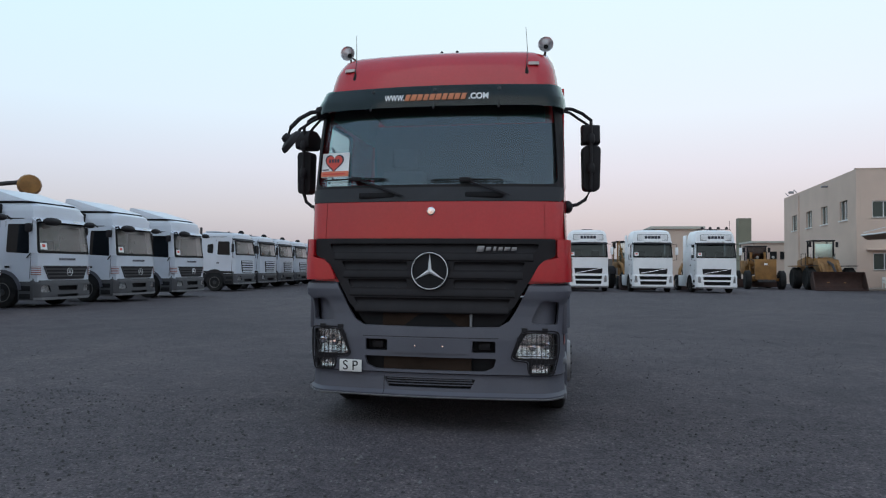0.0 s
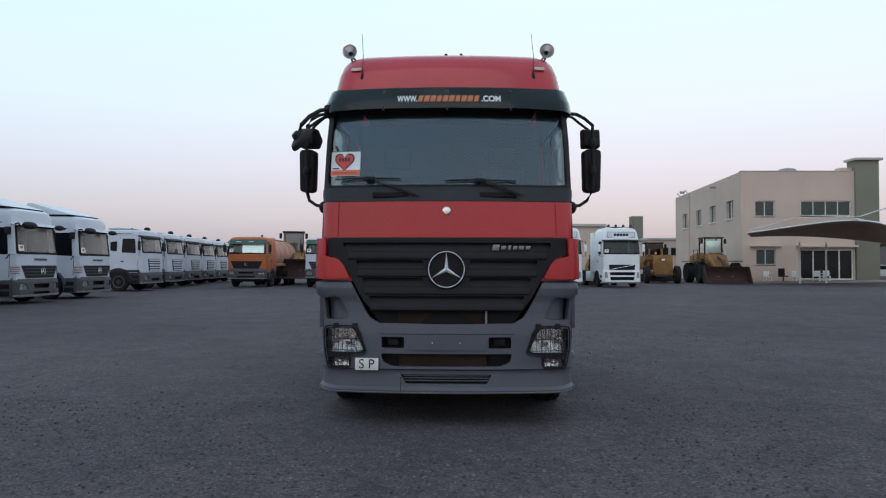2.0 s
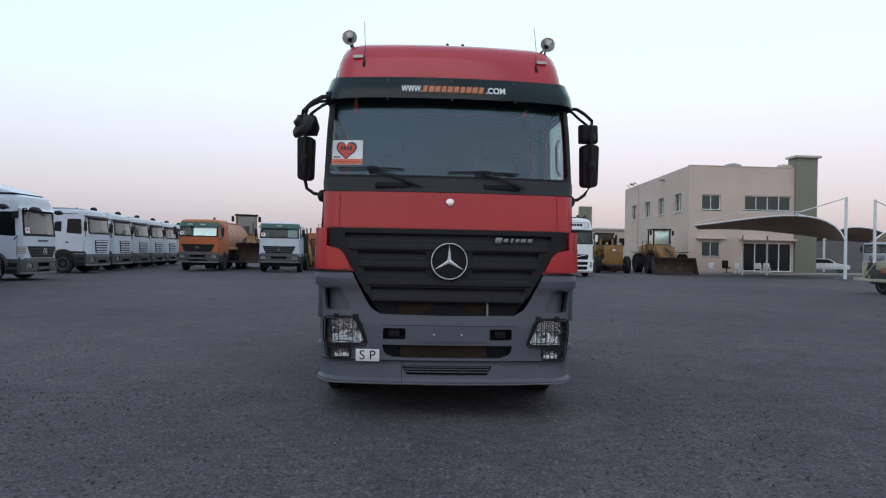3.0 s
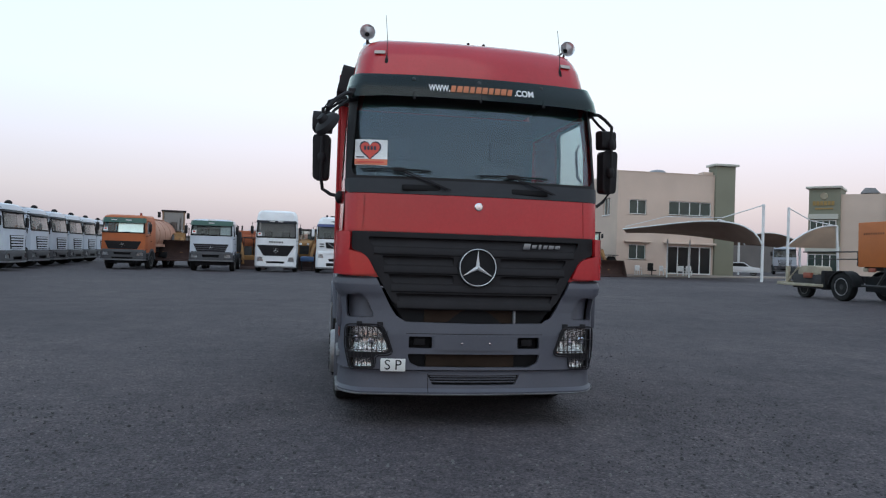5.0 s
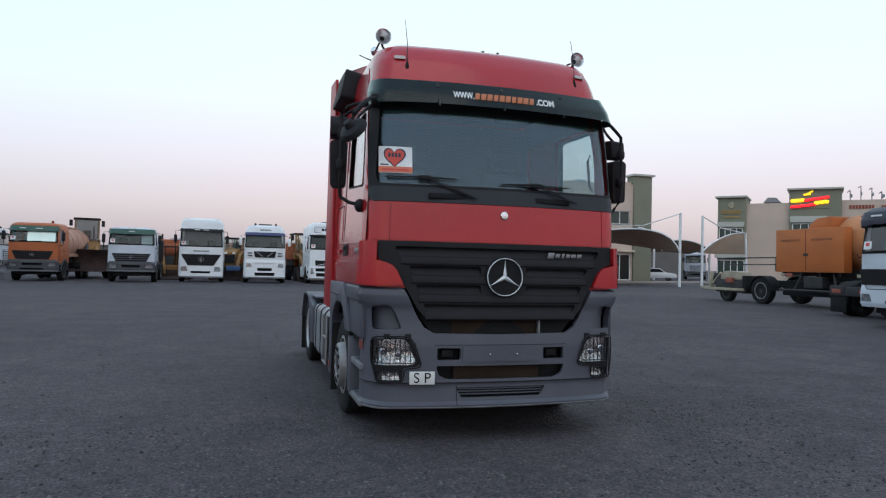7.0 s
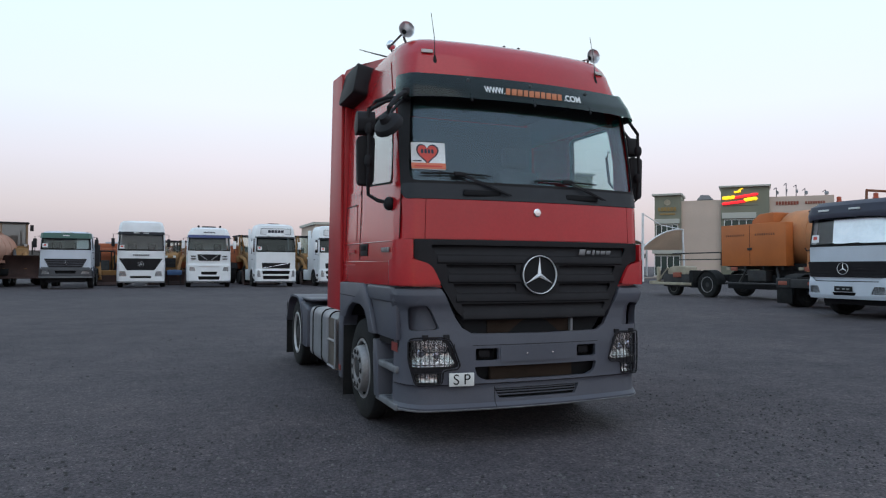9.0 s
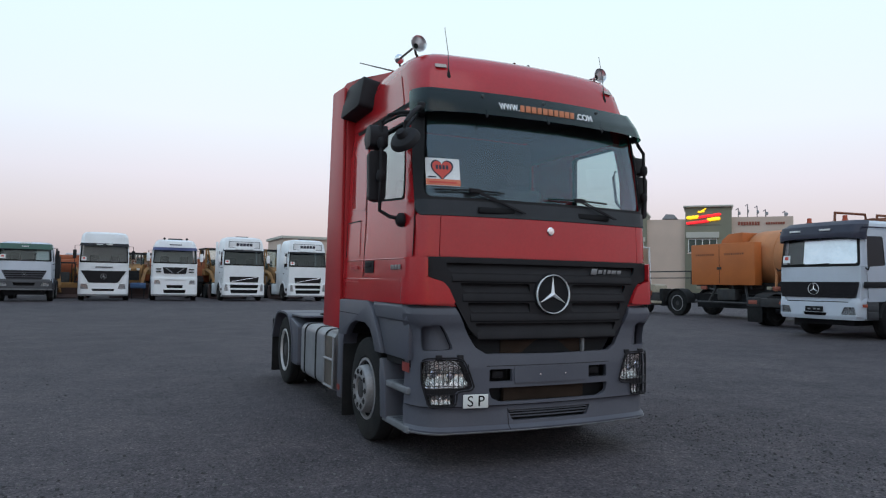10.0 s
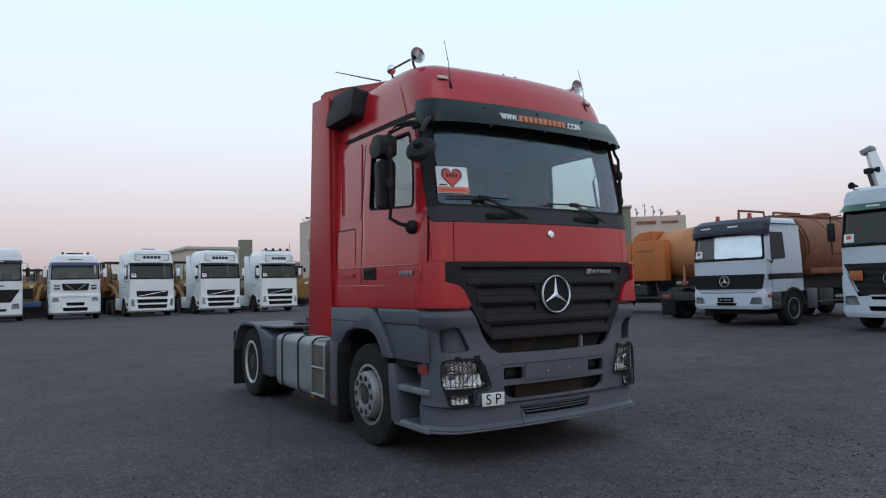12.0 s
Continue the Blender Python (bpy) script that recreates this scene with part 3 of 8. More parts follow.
        bmesh.ops.create_icosphere(ball, subdivisions=1, radius=0.021, matrix=Matrix.Translation((hh, cy, cz)) @ Matrix.Diagonal((0.9, 1, 1, 1)))
        part("hand_hole", ball, INK_SHADE, rim_ob)
    return w


# ---- the red tractor ----
CAB = Shape([
    (0.90, 1.175, -0.010, 0.17, 0.26, 0.075),
    (1.28, 1.175, 0.005, 0.17, 0.26, 0.080),
    (1.66, 1.170, 0.010, 0.16, 0.24, 0.085),
    (2.00, 1.160, 0.022, 0.15, 0.22, 0.085),
    (2.13, 1.155, 0.040, 0.14, 0.21, 0.085),
    (2.60, 1.140, 0.115, 0.13, 0.20, 0.085),
    (2.85, 1.125, 0.160, 0.13, 0.20, 0.085),
    (3.00, 1.100, 0.190, 0.14, 0.22, 0.090),
    (3.15, 1.085, 0.240, 0.15, 0.24, 0.090),
    (3.27, 1.070, 0.290, 0.16, 0.26, 0.085),
    (3.36, 1.050, 0.345, 0.18, 0.28, 0.080),
    (3.42, 1.025, 0.400, 0.20, 0.30, 0.070),
    (3.46, 0.985, 0.480, 0.22, 0.32, 0.060),
    (3.48, 0.92, 0.580, 0.24, 0.34, 0.050),
])
BUMP = Shape([
    (0.28, 1.175, -0.020, 0.26, 0.38, 0.070),
    (0.298, 1.180, -0.062, 0.27, 0.38, 0.070),
    (0.318, 1.182, -0.066, 0.27, 0.38, 0.070),
    (0.345, 1.168, -0.036, 0.26, 0.38, 0.070),
    (0.47, 1.158, -0.022, 0.24, 0.34, 0.070),
    (0.490, 1.158, -0.026, 0.23, 0.33, 0.070),
    (0.502, 1.168, -0.044, 0.23, 0.32, 0.070),
    (0.530, 1.166, -0.042, 0.23, 0.32, 0.070),
    (0.80, 1.158, -0.040, 0.21, 0.30, 0.070),
    (0.88, 1.156, -0.030, 0.20, 0.28, 0.075),
    (1.00, 1.160, -0.018, 0.19, 0.27, 0.080),
    (1.10, 1.172, -0.016, 0.18, 0.26, 0.080),
    (1.16, 1.205, -0.034, 0.18, 0.26, 0.080),
    (1.22, 1.222, -0.036, 0.17, 0.26, 0.080),
    (1.265, 1.215, -0.020, 0.17, 0.26, 0.080),
    (1.29, 1.180, 0.016, 0.17, 0.26, 0.080),
])
YB = 2.08  # the cab's back


def heart_outline(cx, cz, r, n=28):
    pts = []
    for k in range(n):
        t = 2 * math.pi * k / n
        pts.append((cx + r * 16 * math.sin(t) ** 3 / 17, cz + r * (13 * math.cos(t) - 5 * math.cos(2 * t) - 2 * math.cos(3 * t) - math.cos(4 * t)) / 17))
    return pts


def star_emblem(parent, r, y0, cx, cz, name="star_emblem", rim=True):
    """A plain three-pointed chrome shape in a ring."""
    e = new(name)
    e.parent = parent
    e.location = (cx, y0, cz)
    bm = bmesh.new()
    ring = [(r * 0.942, -0.010), (r * 0.97, -0.020), (r, -0.010), (r * 0.985, 0.004), (r * 0.955, 0.004), (r * 0.942, -0.010)]
    part("ring", lathe(ring, "y", 48), EMBLEM, e)
    bm = bmesh.new()
    for k in range(3):
        a = math.pi / 2 + k * 2 * math.pi / 3
        tip = Vector((math.cos(a) * r * 0.95, 0, math.sin(a) * r * 0.95))
        l = Vector((math.cos(a + 1.05), 0, math.sin(a + 1.05))) * r * 0.125
        q = Vector((math.cos(a - 1.05), 0, math.sin(a - 1.05))) * r * 0.125
        c = Vector((0, -0.026, 0))
        vs = [bm.verts.new(v) for v in (tip, l, c, q, Vector((0, 0, 0)))]
        bm.faces.new((vs[0], vs[1], vs[2]))
        bm.faces.new((vs[0], vs[2], vs[3]))
        bm.faces.new((vs[0], vs[4], vs[1]))
        bm.faces.new((vs[0], vs[3], vs[4]))
    part("star", bm, EMBLEM, e, smooth=0)
    return e


def headlight(truck, side):
    """A lamp group in the bumper: big lens, small lens and a wire guard."""
    h = new("headlight")
    h.parent = truck
    lens_out = [(0.742, 0.665), (0.765, 0.645), (1.13, 0.640), (1.160, 0.70), (1.156, 0.848), (0.94, 0.860), (0.84, 0.856), (0.805, 0.81)]
    low = [(0.875, 0.515), (1.085, 0.515), (1.105, 0.60), (0.872, 0.60)]
    frame_out = [(0.706, 0.652), (0.732, 0.625), (0.80, 0.622), (0.850, 0.612), (0.852, 0.505), (1.10, 0.500), (1.13, 0.58), (1.175, 0.70), (1.17, 0.86), (1.10, 0.882), (0.85, 0.884), (0.792, 0.868), (0.755, 0.79)]
    fl = lambda pts: [(side * s, z) for s, z in (pts if side > 0 else pts[::-1])]
    a, b, c = fl(rounded(frame_out, 0.03, 3)), fl(rounded(lens_out, 0.03, 3)), fl(rounded(low, 0.02, 3))
    part("lamp_frame", panel(BUMP, a, (b, c), 0.004, 0.05, 0.08, 0.1), BLACK, h)
    for outline, sc, zc, rs, rz, d0, depth in ((b, 0.955, 0.752, 0.25, 0.13, 0.026, 0.06), (c, 0.985, 0.557, 0.16, 0.06, 0.024, 0.025)):
        bowl = panel(BUMP, outline, (), d0, 0.0, 0.016, 0.016)
        for v in bowl.verts:
            u, w = (abs(v.co.x) - sc) / rs, (v.co.z - zc) / rz
            flute = 0.0035 * math.sin((abs(v.co.x) - sc) * 150)
            v.co.y += depth * max(0.0, 1 - u * u - w * w) + flute
        part("reflector", bowl, BOWL, h, "bright hollow lamp reflector", smooth=50)
    part("lens", panel(BUMP, b, (), 0.012, 0.004, 0.05, 0.1), LENS_GLASS, h, "ribbed clear lamp lens")
    part("lens", panel(BUMP, c, (), 0.012, 0.004, 0.05, 0.1), LENS_GLASS, h, "ribbed clear lamp lens")
    for s0, z0, r in ((0.885, 0.735, 0.030), (1.035, 0.75, 0.034), (0.98, 0.557, 0.016)):
        x, y, z = BUMP.point(side * s0, z0, 0.040)
        cap = lathe([(r, 0.010), (r, -0.004), (r * 0.75, -0.010), (0.0001, -0.012)], "y", 12, (x, y, z))
        part("bulb_cap", cap, CHROME, h, smooth=0)
    guard = new("stone_guard")
    guard.parent = h
    for k in range(10):
        s0 = 0.76 + 0.0415 * k
        top = 0.862 if s0 > 0.8 else 0.83
        bot = 0.51 if 0.85 < s0 < 1.11 else 0.635
        part("guard_wire", tube([BUMP.point(side * s0, bot + (top - bot) * k / 4, -0.016) for k in range(5)], 0.0036, 5), BLACK, guard)
    for z0 in (0.665, 0.765, 0.525, 0.60):
        s_a, s_b = (0.75, 1.16) if z0 > 0.62 else (0.86, 1.12)
        part("guard_wire", tube([BUMP.point(side * (s_a + (s_b - s_a) * k / 8), z0, -0.016) for k in range(9)], 0.0038, 5), BLACK, guard)
    rim = rounded(frame_out, 0.05, 3)
    part("guard_rim", tube([BUMP.point(side * (0.94 + (s - 0.94) * 0.985), 0.69 + (z - 0.69) * 0.985, -0.014) for s, z in rim + rim[:1]], 0.0065, 6), BLACK, guard, "black wire stone guard")
    for s0 in (0.82, 1.0):
        x, y, z = BUMP.point(side * s0, 0.885, -0.006)
        part("guard_clip", moved(box(-0.025, 0.025, -0.012, 0.012, -0.018, 0.018, 0.004), Matrix.Translation((x, y, z))), BLACK, h)


def reflector_material():
    m = material("ribbed_reflector", (0.95, 0.96, 0.98), 0.14, 0.55, 0.45, 22, 60, 0.25)
    nt = m.node_tree
    w = nt.nodes.new("ShaderNodeTexWave")
    w.inputs["Scale"].default_value = 14
    w.bands_direction = "X"
    co = nt.nodes.new("ShaderNodeTexCoord")
    nt.links.new(co.outputs["Object"], w.inputs[0])
    bp = nt.nodes.new("ShaderNodeBump")
    bp.inputs["Strength"].default_value, bp.inputs["Distance"].default_value = 1.0, 0.05
    nt.links.new(w.outputs[1], bp.inputs["Height"])
    nt.links.new(bp.outputs[0], nt.nodes["Principled BSDF"].inputs["Normal"])
    return m


REFLECTOR = reflector_material()
BOWL = material("polished_lamp_bowl", (0.72, 0.67, 0.61), 0.18, 0.82, 0.3, 30, 60, 0.14)


def mirror_set(truck, side):
    """Main and wide-angle mirrors on one bent tube with a foot on the door."""
    m = new("mirror")
    m.parent = truck
    x1, ym = side * (1.360 if side < 0 else 1.392), 0.56
    slim = 0.78 if side < 0 else 0.84
    arm = [(side * 1.12, 0.30, 2.85), (side * 1.22, 0.36, 2.855), (side * 1.31, 0.43, 2.83), (x1, 0.455, 2.77), (x1, ym - 0.105, 2.68), (x1, ym - 0.125, 2.40), (x1, ym - 0.105, 2.14), (side * 1.345, 0.50, 2.05), (side * 1.27, 0.46, 2.00), (side * 1.19, 0.43, 1.985)]
    part("mirror_arm", tube(arm, 0.016, 8), BLACK, m)
    part("mirror_arm", tube([(side * 1.11, 0.42, 2.86), (side * 1.20, 0.47, 2.85), (side * 1.29, 0.54, 2.80), (x1, 0.58, 2.74)], 0.013, 8), BLACK, m)
    foot = bmesh.new()
    bmesh.ops.create_uvsphere(foot, u_segments=16, v_segments=10, radius=0.062, matrix=Matrix.Translation((side * 1.185, 0.42, 1.975)) @ Matrix.Diagonal((0.75, 1.15, 0.95, 1)))
    part("mirror_foot", foot, BLACK, m)
    part("upper_foot", moved(box(-0.03, 0.03, -0.05, 0.16, -0.03, 0.03, 0.012), pose(side * 1.115, 0.30, 2.85)), BLACK, m)
    # rounded main housing, a little wider at its top
    big = prism(rounded([(-0.088 * slim, -0.215), (0.088 * slim, -0.215), (0.100 * slim, 0.20), (-0.100 * slim, 0.20)], 0.045, 4), "y", -0.075, 0.045, 0.028, 3)
    big = part("main_housing", moved(big, pose(x1, ym, 2.345, 0, 0, side * 8)), BLACK, m)
    part("mirror_glass", moved(box(-0.072 * slim, 0.072 * slim, 0.046, 0.052, -0.185, 0.175, 0.002), pose(x1, ym, 2.345, 0, 0, side * 8)), MIRROR, big)
    # wide-angle housing: deep and pointed towards the back
    wide = rounded([(-0.13, -0.090), (0.05, -0.095), (0.09, -0.080), (0.17, 0.010), (0.04, 0.095), (-0.10, 0.090), (-0.145, 0.02)] if side < 0 else [(-0.07, -0.095), (0.06, -0.100), (0.075, 0.09), (-0.05, 0.085)], 0.03, 3)
    small = part("wide_angle_housing", moved(prism(wide, "x", -0.095 * slim, 0.095 * slim, 0.03, 3), pose(x1, ym + 0.02, 2.665, 0, 0, side * 8)), BLACK, m)
    part("mirror_glass", moved(box(-0.075 * slim, 0.075 * slim, 0.068, 0.076, -0.075, 0.0, 0.002), pose(x1, ym + 0.02, 2.665, 0, 0, side * 8)), MIRROR, small)
    for z in (2.33, 2.60):
        part("hinge_cap", lathe([(0.026, -0.045), (0.036, -0.02), (0.036, 0.02), (0.026, 0.045)], "z", 12, (x1, ym - 0.11, z)), BLACK, m)


MIRROR = material("mirror_silver", (0.85, 0.86, 0.87), 0.03, 1.0, 0.01)


HORN_CHROME = material("dull_horn_chrome", (0.72, 0.73, 0.75), 0.28, 0.75, 0.08, 12, 60)


def horn(truck, side):
    """A chrome trumpet on a bent stalk, its mouth forwards."""
    h = new("air_horn")
    h.parent = truck
    cx, cy, cz = side * 0.978, 0.612, 3.543
    bell = lathe([(0.009, 0.13), (0.013, 0.10), (0.030, 0.06), (0.052, 0.025), (0.068, 0.0), (0.073, -0.004), (0.066, 0.003), (0.046, 0.035), (0.020, 0.07), (0.0001, 0.09)], "y", 28)
    part("trumpet", moved(bell, pose(cx, cy, cz)), HORN_CHROME, h)
    part("mouth", lathe([(0.022, cy + 0.066), (0.0001, cy + 0.067)], "y", 20, (cx, 0, cz)), INK_SHADE, h)
    part("horn_tube", tube([(cx, cy + 0.12, cz), (cx - side * 0.02, cy + 0.50, cz + 0.02)], 0.0095, 8), STEEL, h)
    part("capsule", lathe([(0.0001, cy + 0.585), (0.032, cy + 0.575), (0.046, cy + 0.545), (0.046, cy + 0.525), (0.030, cy + 0.50), (0.012, cy + 0.49)], "y", 18, (cx - side * 0.025, 0, cz + 0.025)), CHROME, h)
    part("stalk", tube([(cx, cy + 0.09, cz - 0.005), (cx - side * 0.01, cy + 0.09, cz - 0.06), (cx - side * 0.04, cy + 0.10, 3.44)], 0.011, 8), STEEL, h)
    part("stalk", tube([(cx - side * 0.02, cy + 0.53, cz + 0.0), (cx - side * 0.05, cy + 0.54, 3.46)], 0.010, 8), STEEL, h)


def antenna(truck, side):
    a = new("antenna")
    a.parent = truck
    x, y, z = side * 0.812, 0.360, 3.205
    part("antenna_base", lathe([(0.022, -0.05), (0.024, -0.01), (0.016, 0.02), (0.007, 0.05), (0.004, 0.06)], "z", 14, (x, y - 0.015, z)), RUBBER, a)
    part("whip", tube([(x, y - 0.015, z + 0.05), (x + 0.004, y + 0.01, z + 0.22), (x - 0.012, y + 0.05, z + 0.44)], 0.0042, 6, taper=0.5), STEEL, a)


def wiper(truck, pivot, elbow, left, right):
    w = new("wiper")
    w.parent = truck
    part("wiper_arm", tube([pivot, elbow], 0.0075, 6), BLACK, w)
    part("wiper_arm", tube([(pivot[0] + 0.03, pivot[1], pivot[2]), (elbow[0] + 0.05, elbow[1], elbow[2])], 0.005, 6), BLACK, w)
    n = 8
    pts = [CAB.point(left + (right - left) * k / n, elbow[2] + 0.006 * math.sin(math.pi * k / n), -0.02) for k in range(n + 1)]
    part("wiper_blade", tube(pts, 0.0078, 6), RUBBER, w)
    part("blade_joint", moved(box(-0.05, 0.05, -0.015, 0.015, -0.016, 0.02, 0.006), Matrix.Translation(Vector(elbow) + Vector((0, -0.012, 0)))), BLACK, w)


def door_window(s):
    """Outline of a door's window, for a shape's s(y, z)."""
    return [(s(0.44, 2.15), 2.145), (s(1.275, 2.2), 2.20), (s(1.255, 2.82), 2.82), (s(0.52, 2.82), 2.82), (s(0.44, 2.45), 2.45)]


def cab_door(truck, side):
    """A door skin proud of the shell, with its handle, window and lower sill line."""
    z0, z1 = 1.50, 2.86
    s = lambda y, z: side * CAB.s_of_y(y, z)
    fl = lambda pts: pts if side > 0 else pts[::-1]
    outer = fl([(s(0.255, z0), z0), (s(1.425, z0), z0), (s(1.42, 2.2), 2.2), (s(1.37, z1), z1), (s(0.46, z1), z1), (s(0.255, 2.12), 2.12)])
    win = fl(rounded(door_window(s), 0.06, 4))
    d = part("door", panel(CAB, rounded(outer, 0.06, 3), (win,), -0.007, 0.03, 0.12, 0.12), RED, truck, "red painted cab door")
    part("door_window", panel(CAB, win, (), 0.012, 0.005, 0.2, 0.12), SIDE_GLASS, d, "green tinted side window")
    rim = panel(CAB, win, ([(c[0] + (a - c[0]) * 0.955, c[1] + (b - c[1]) * 0.945) for a, b in win for c in [(s(0.855, 2.48), 2.48)]],), -0.011, 0.02, 0.15, 0.15)
    part("window_gasket", rim, RUBBER, d)
    hx = side * 1.182
    part("handle_recess", moved(box(-0.006, 0.006, -0.125, 0.125, -0.056, 0.056, 0.004), pose(hx, 1.22, 1.598)), BLACK, d)
    part("door_handle", moved(box(-0.012, 0.016, -0.085, 0.085, -0.018, 0.026, 0.008), pose(hx + side * 0.006, 1.22, 1.612)), RUBBER, d)
    # shut lines
    for pts in ([(1.427, 1.50), (1.436, 1.50), (1.431, 2.20), (1.384, 2.85), (1.375, 2.85), (1.422, 2.20)], [(0.242, 1.68), (0.249, 1.68), (0.249, 2.10), (0.242, 2.10)]):
        q = fl([(s(y, z), z) for y, z in pts])
        part("shut_line", panel(CAB, q, (), -0.0085, 0.004, 0.0, 0.2), INK_SHADE, d)
    return d


def build_tractor():
    t = thing("tractor_truck", "red high-roof road tractor with grey bumper parked on gravel", "truck")
    S = lambda y, z: CAB.s_of_y(y, z)
    # --- shell with real openings
    outer = [(0.0, 1.64), (0.98, 1.64), (0.95, 1.50), (0.88, 1.42), (0.80, 1.28), (S(YB, 1.28), 1.28), (S(YB, 1.66), 1.66), (S(YB, 2.13), 2.13), (S(YB, 3.0), 3.0), (S(YB, 3.27), 3.27), (S(YB, 3.36), 3.36), (S(YB, 3.42), 3.42), (S(YB, 3.46), 3.46), (S(YB, 3.48), 3.48)]
    outer += [(-s, z) for s, z in reversed(outer[1:])]
    ws = rounded([(-1.165, 2.125), (1.165, 2.125), (1.10, 3.02), (-1.10, 3.02)], 0.09, 5)
    holes = [ws]
    for sd in (-1, 1):
        h = door_window(lambda y, z, k=sd: k * S(y, z))
        holes.append(rounded(h if sd > 0 else h[::-1], 0.06, 4))
    part("cab_shell", panel(CAB, outer, holes, 0.0, 0.014, 0.10, 0.09), RED, t, "red painted cab body")
    # roof cap
    ring = [CAB.point(-S(YB, 3.48) + 2 * S(YB, 3.48) * k / 60, 3.48) for k in range(61)]
    bm = bmesh.new()
    lo = [bm.verts.new(p) for p in ring]
    hi = [bm.verts.new((p[0] * 0.86, 0.70 + (p[1] - 0.58) * (YB - 0.70) / (YB - 0.58), 3.505)) for p in ring]
    hi2 = [bm.verts.new((p[0] * 0.5, 0.92 + (p[1] - 0.58) * (YB - 0.92) / (YB - 0.58), 3.515)) for p in ring]
    for a, b in ((lo, hi), (hi, hi2)):
        for k in range(60):
            bm.faces.new((a[k], a[k + 1], b[k + 1], b[k]))
    bm.faces.new(hi2)
    part("roof_panel", bm, RED, t, "red roof", 40)
    back = bmesh.new()
    box(-1.15, 1.15, YB - 0.04, YB, 1.1, 3.0, 0, back)
    box(-1.0, 1.0, YB - 0.04, YB, 3.0, 3.45, 0, back)
    part("cab_back", back, RED_DARK, t)
    part("cab_floor", box(-1.14, 1.14, 0.16, YB - 0.045, 1.20, 1.27, 0.01), FRAME_GREY, t)
    # --- glazing
    part("windscreen", panel(CAB, ws, (), 0.012, 0.005, 0.09, 0.09), SCREEN_GLASS, t, "curved tinted windscreen")
    big = rounded([(-1.222, 2.085), (1.222, 2.085), (1.232, 3.05), (-1.232, 3.05)], 0.07, 5)
    inner = rounded([(-1.130, 2.150), (1.130, 2.150), (1.065, 2.99), (-1.065, 2.99)], 0.09, 5)
    part("windscreen_surround", panel(CAB, big, (inner,), -0.008, 0.012, 0.09, 0.10), BLACK, t, "black windscreen surround")
    cowl = rounded([(-1.215, 2.045), (-1.17, 2.00), (1.17, 2.00), (1.215, 2.045), (1.222, 2.125), (-1.222, 2.125)], 0.05, 4)
    part("cowl", panel(CAB, cowl, (), -0.014, 0.02, 0.09, 0.06), BLACK_COWL, t, "dark cowl below the windscreen")
    for x in (-0.50, 0.46):
        p = CAB.point(x, 2.055, -0.016)
        part("grab_step", moved(box(-0.17, 0.17, -0.012, 0.02, -0.028, 0.028, 0.022, seg=3), Matrix.Translation(p)), INK_SHADE, t)
    # --- hood panel and seams
    hood = rounded([(-0.985, 1.675), (0.985, 1.675), (0.975, 1.995), (-0.975, 1.995)], 0.012, 2)
    part("front_flap", panel(CAB, hood, (), -0.012, 0.014, 0.09, 0.10), RED, t, "red front flap")
    for sd in (-1, 1):
        c = [(sd * 0.992, 1.675), (sd * 1.19, 1.675), (sd * 1.21, 1.995), (sd * 0.982, 1.995)]
        part("corner_panel", panel(CAB, c if sd > 0 else c[::-1], (), -0.010, 0.012, 0.06, 0.1), RED, t)
        # red flare round the corner above the bumper
        q = S(0.50, 1.4)
        fl = [(0.868, 1.305), (1.02, 1.298), (1.40, 1.298), (1.40, 1.505), (1.16, 1.52), (1.075, 1.50), (0.975, 1.475), (0.93, 1.43)]
        fl = [(sd * a, b) for a, b in fl]
        part("corner_flare", panel(CAB, rounded(fl if sd > 0 else fl[::-1], 0.02, 2), (), -0.052, 0.05, 0.06, 0.08), RED, t, "red wrap-round corner flare")
        up = [(sd * a, b) for a, b in [(1.105, 1.51), (1.33, 1.51), (1.33, 1.665), (1.105, 1.665)]]
        part("corner_wing", panel(CAB, rounded(up if sd > 0 else up[::-1], 0.02, 2), (), -0.048, 0.05, 0.06, 0.08), RED, t)
        sill = [(sd * a, b) for a, b in [(1.405, 1.29), (S(YB, 1.4), 1.29), (S(YB, 1.4), 1.475), (1.405, 1.50)]]
        part("door_sill", panel(CAB, sill if sd > 0 else sill[::-1], (), -0.014, 0.02, 0.15, 0.06), RED, t)
        cab_door(t, sd)
        for z0, dz, y0, y1 in ((1.488, 0.0, 0.36, 2.05), (1.658, 0.010, 0.36, 2.05)):
            bead = [CAB.point(sd * (S(y0, z0) + (S(y1, z0) - S(y0, z0)) * k / 10), z0 + dz * k / 10, -0.009) for k in range(11)]
            part("side_crease", tube(bead, 0.006, 6), RED, t)
        # sleeper side: locker lid, pressed panel and the overhanging roof edge
        lid = [(sd * S(1.56, 1.8), 1.70), (sd * S(2.0, 1.8), 1.70), (sd * S(2.0, 1.8), 2.05), (sd * S(1.56, 1.8), 2.05)]
        part("locker_lid", panel(CAB, rounded(lid if sd > 0 else lid[::-1], 0.03, 3), (), -0.005, 0.01, 0.2, 0.2), RED, t)
        for pts in ([(1.995, 1.70), (2.007, 1.70), (2.007, 2.03), (1.995, 2.03)], [(1.57, 2.046), (1.985, 2.046), (1.985, 2.056), (1.57, 2.058)]):
            q = [(sd * S(y, z), z) for y, z in pts]
            part("locker_seam", panel(CAB, q if sd > 0 else q[::-1], (), -0.0075, 0.004, 0, 0), INK_SHADE, t)
        pr = [(sd * S(1.48, 2.4), 2.14), (sd * S(1.93, 2.4), 2.18), (sd * S(1.91, 2.8), 2.90), (sd * S(1.45, 2.8), 2.90)]
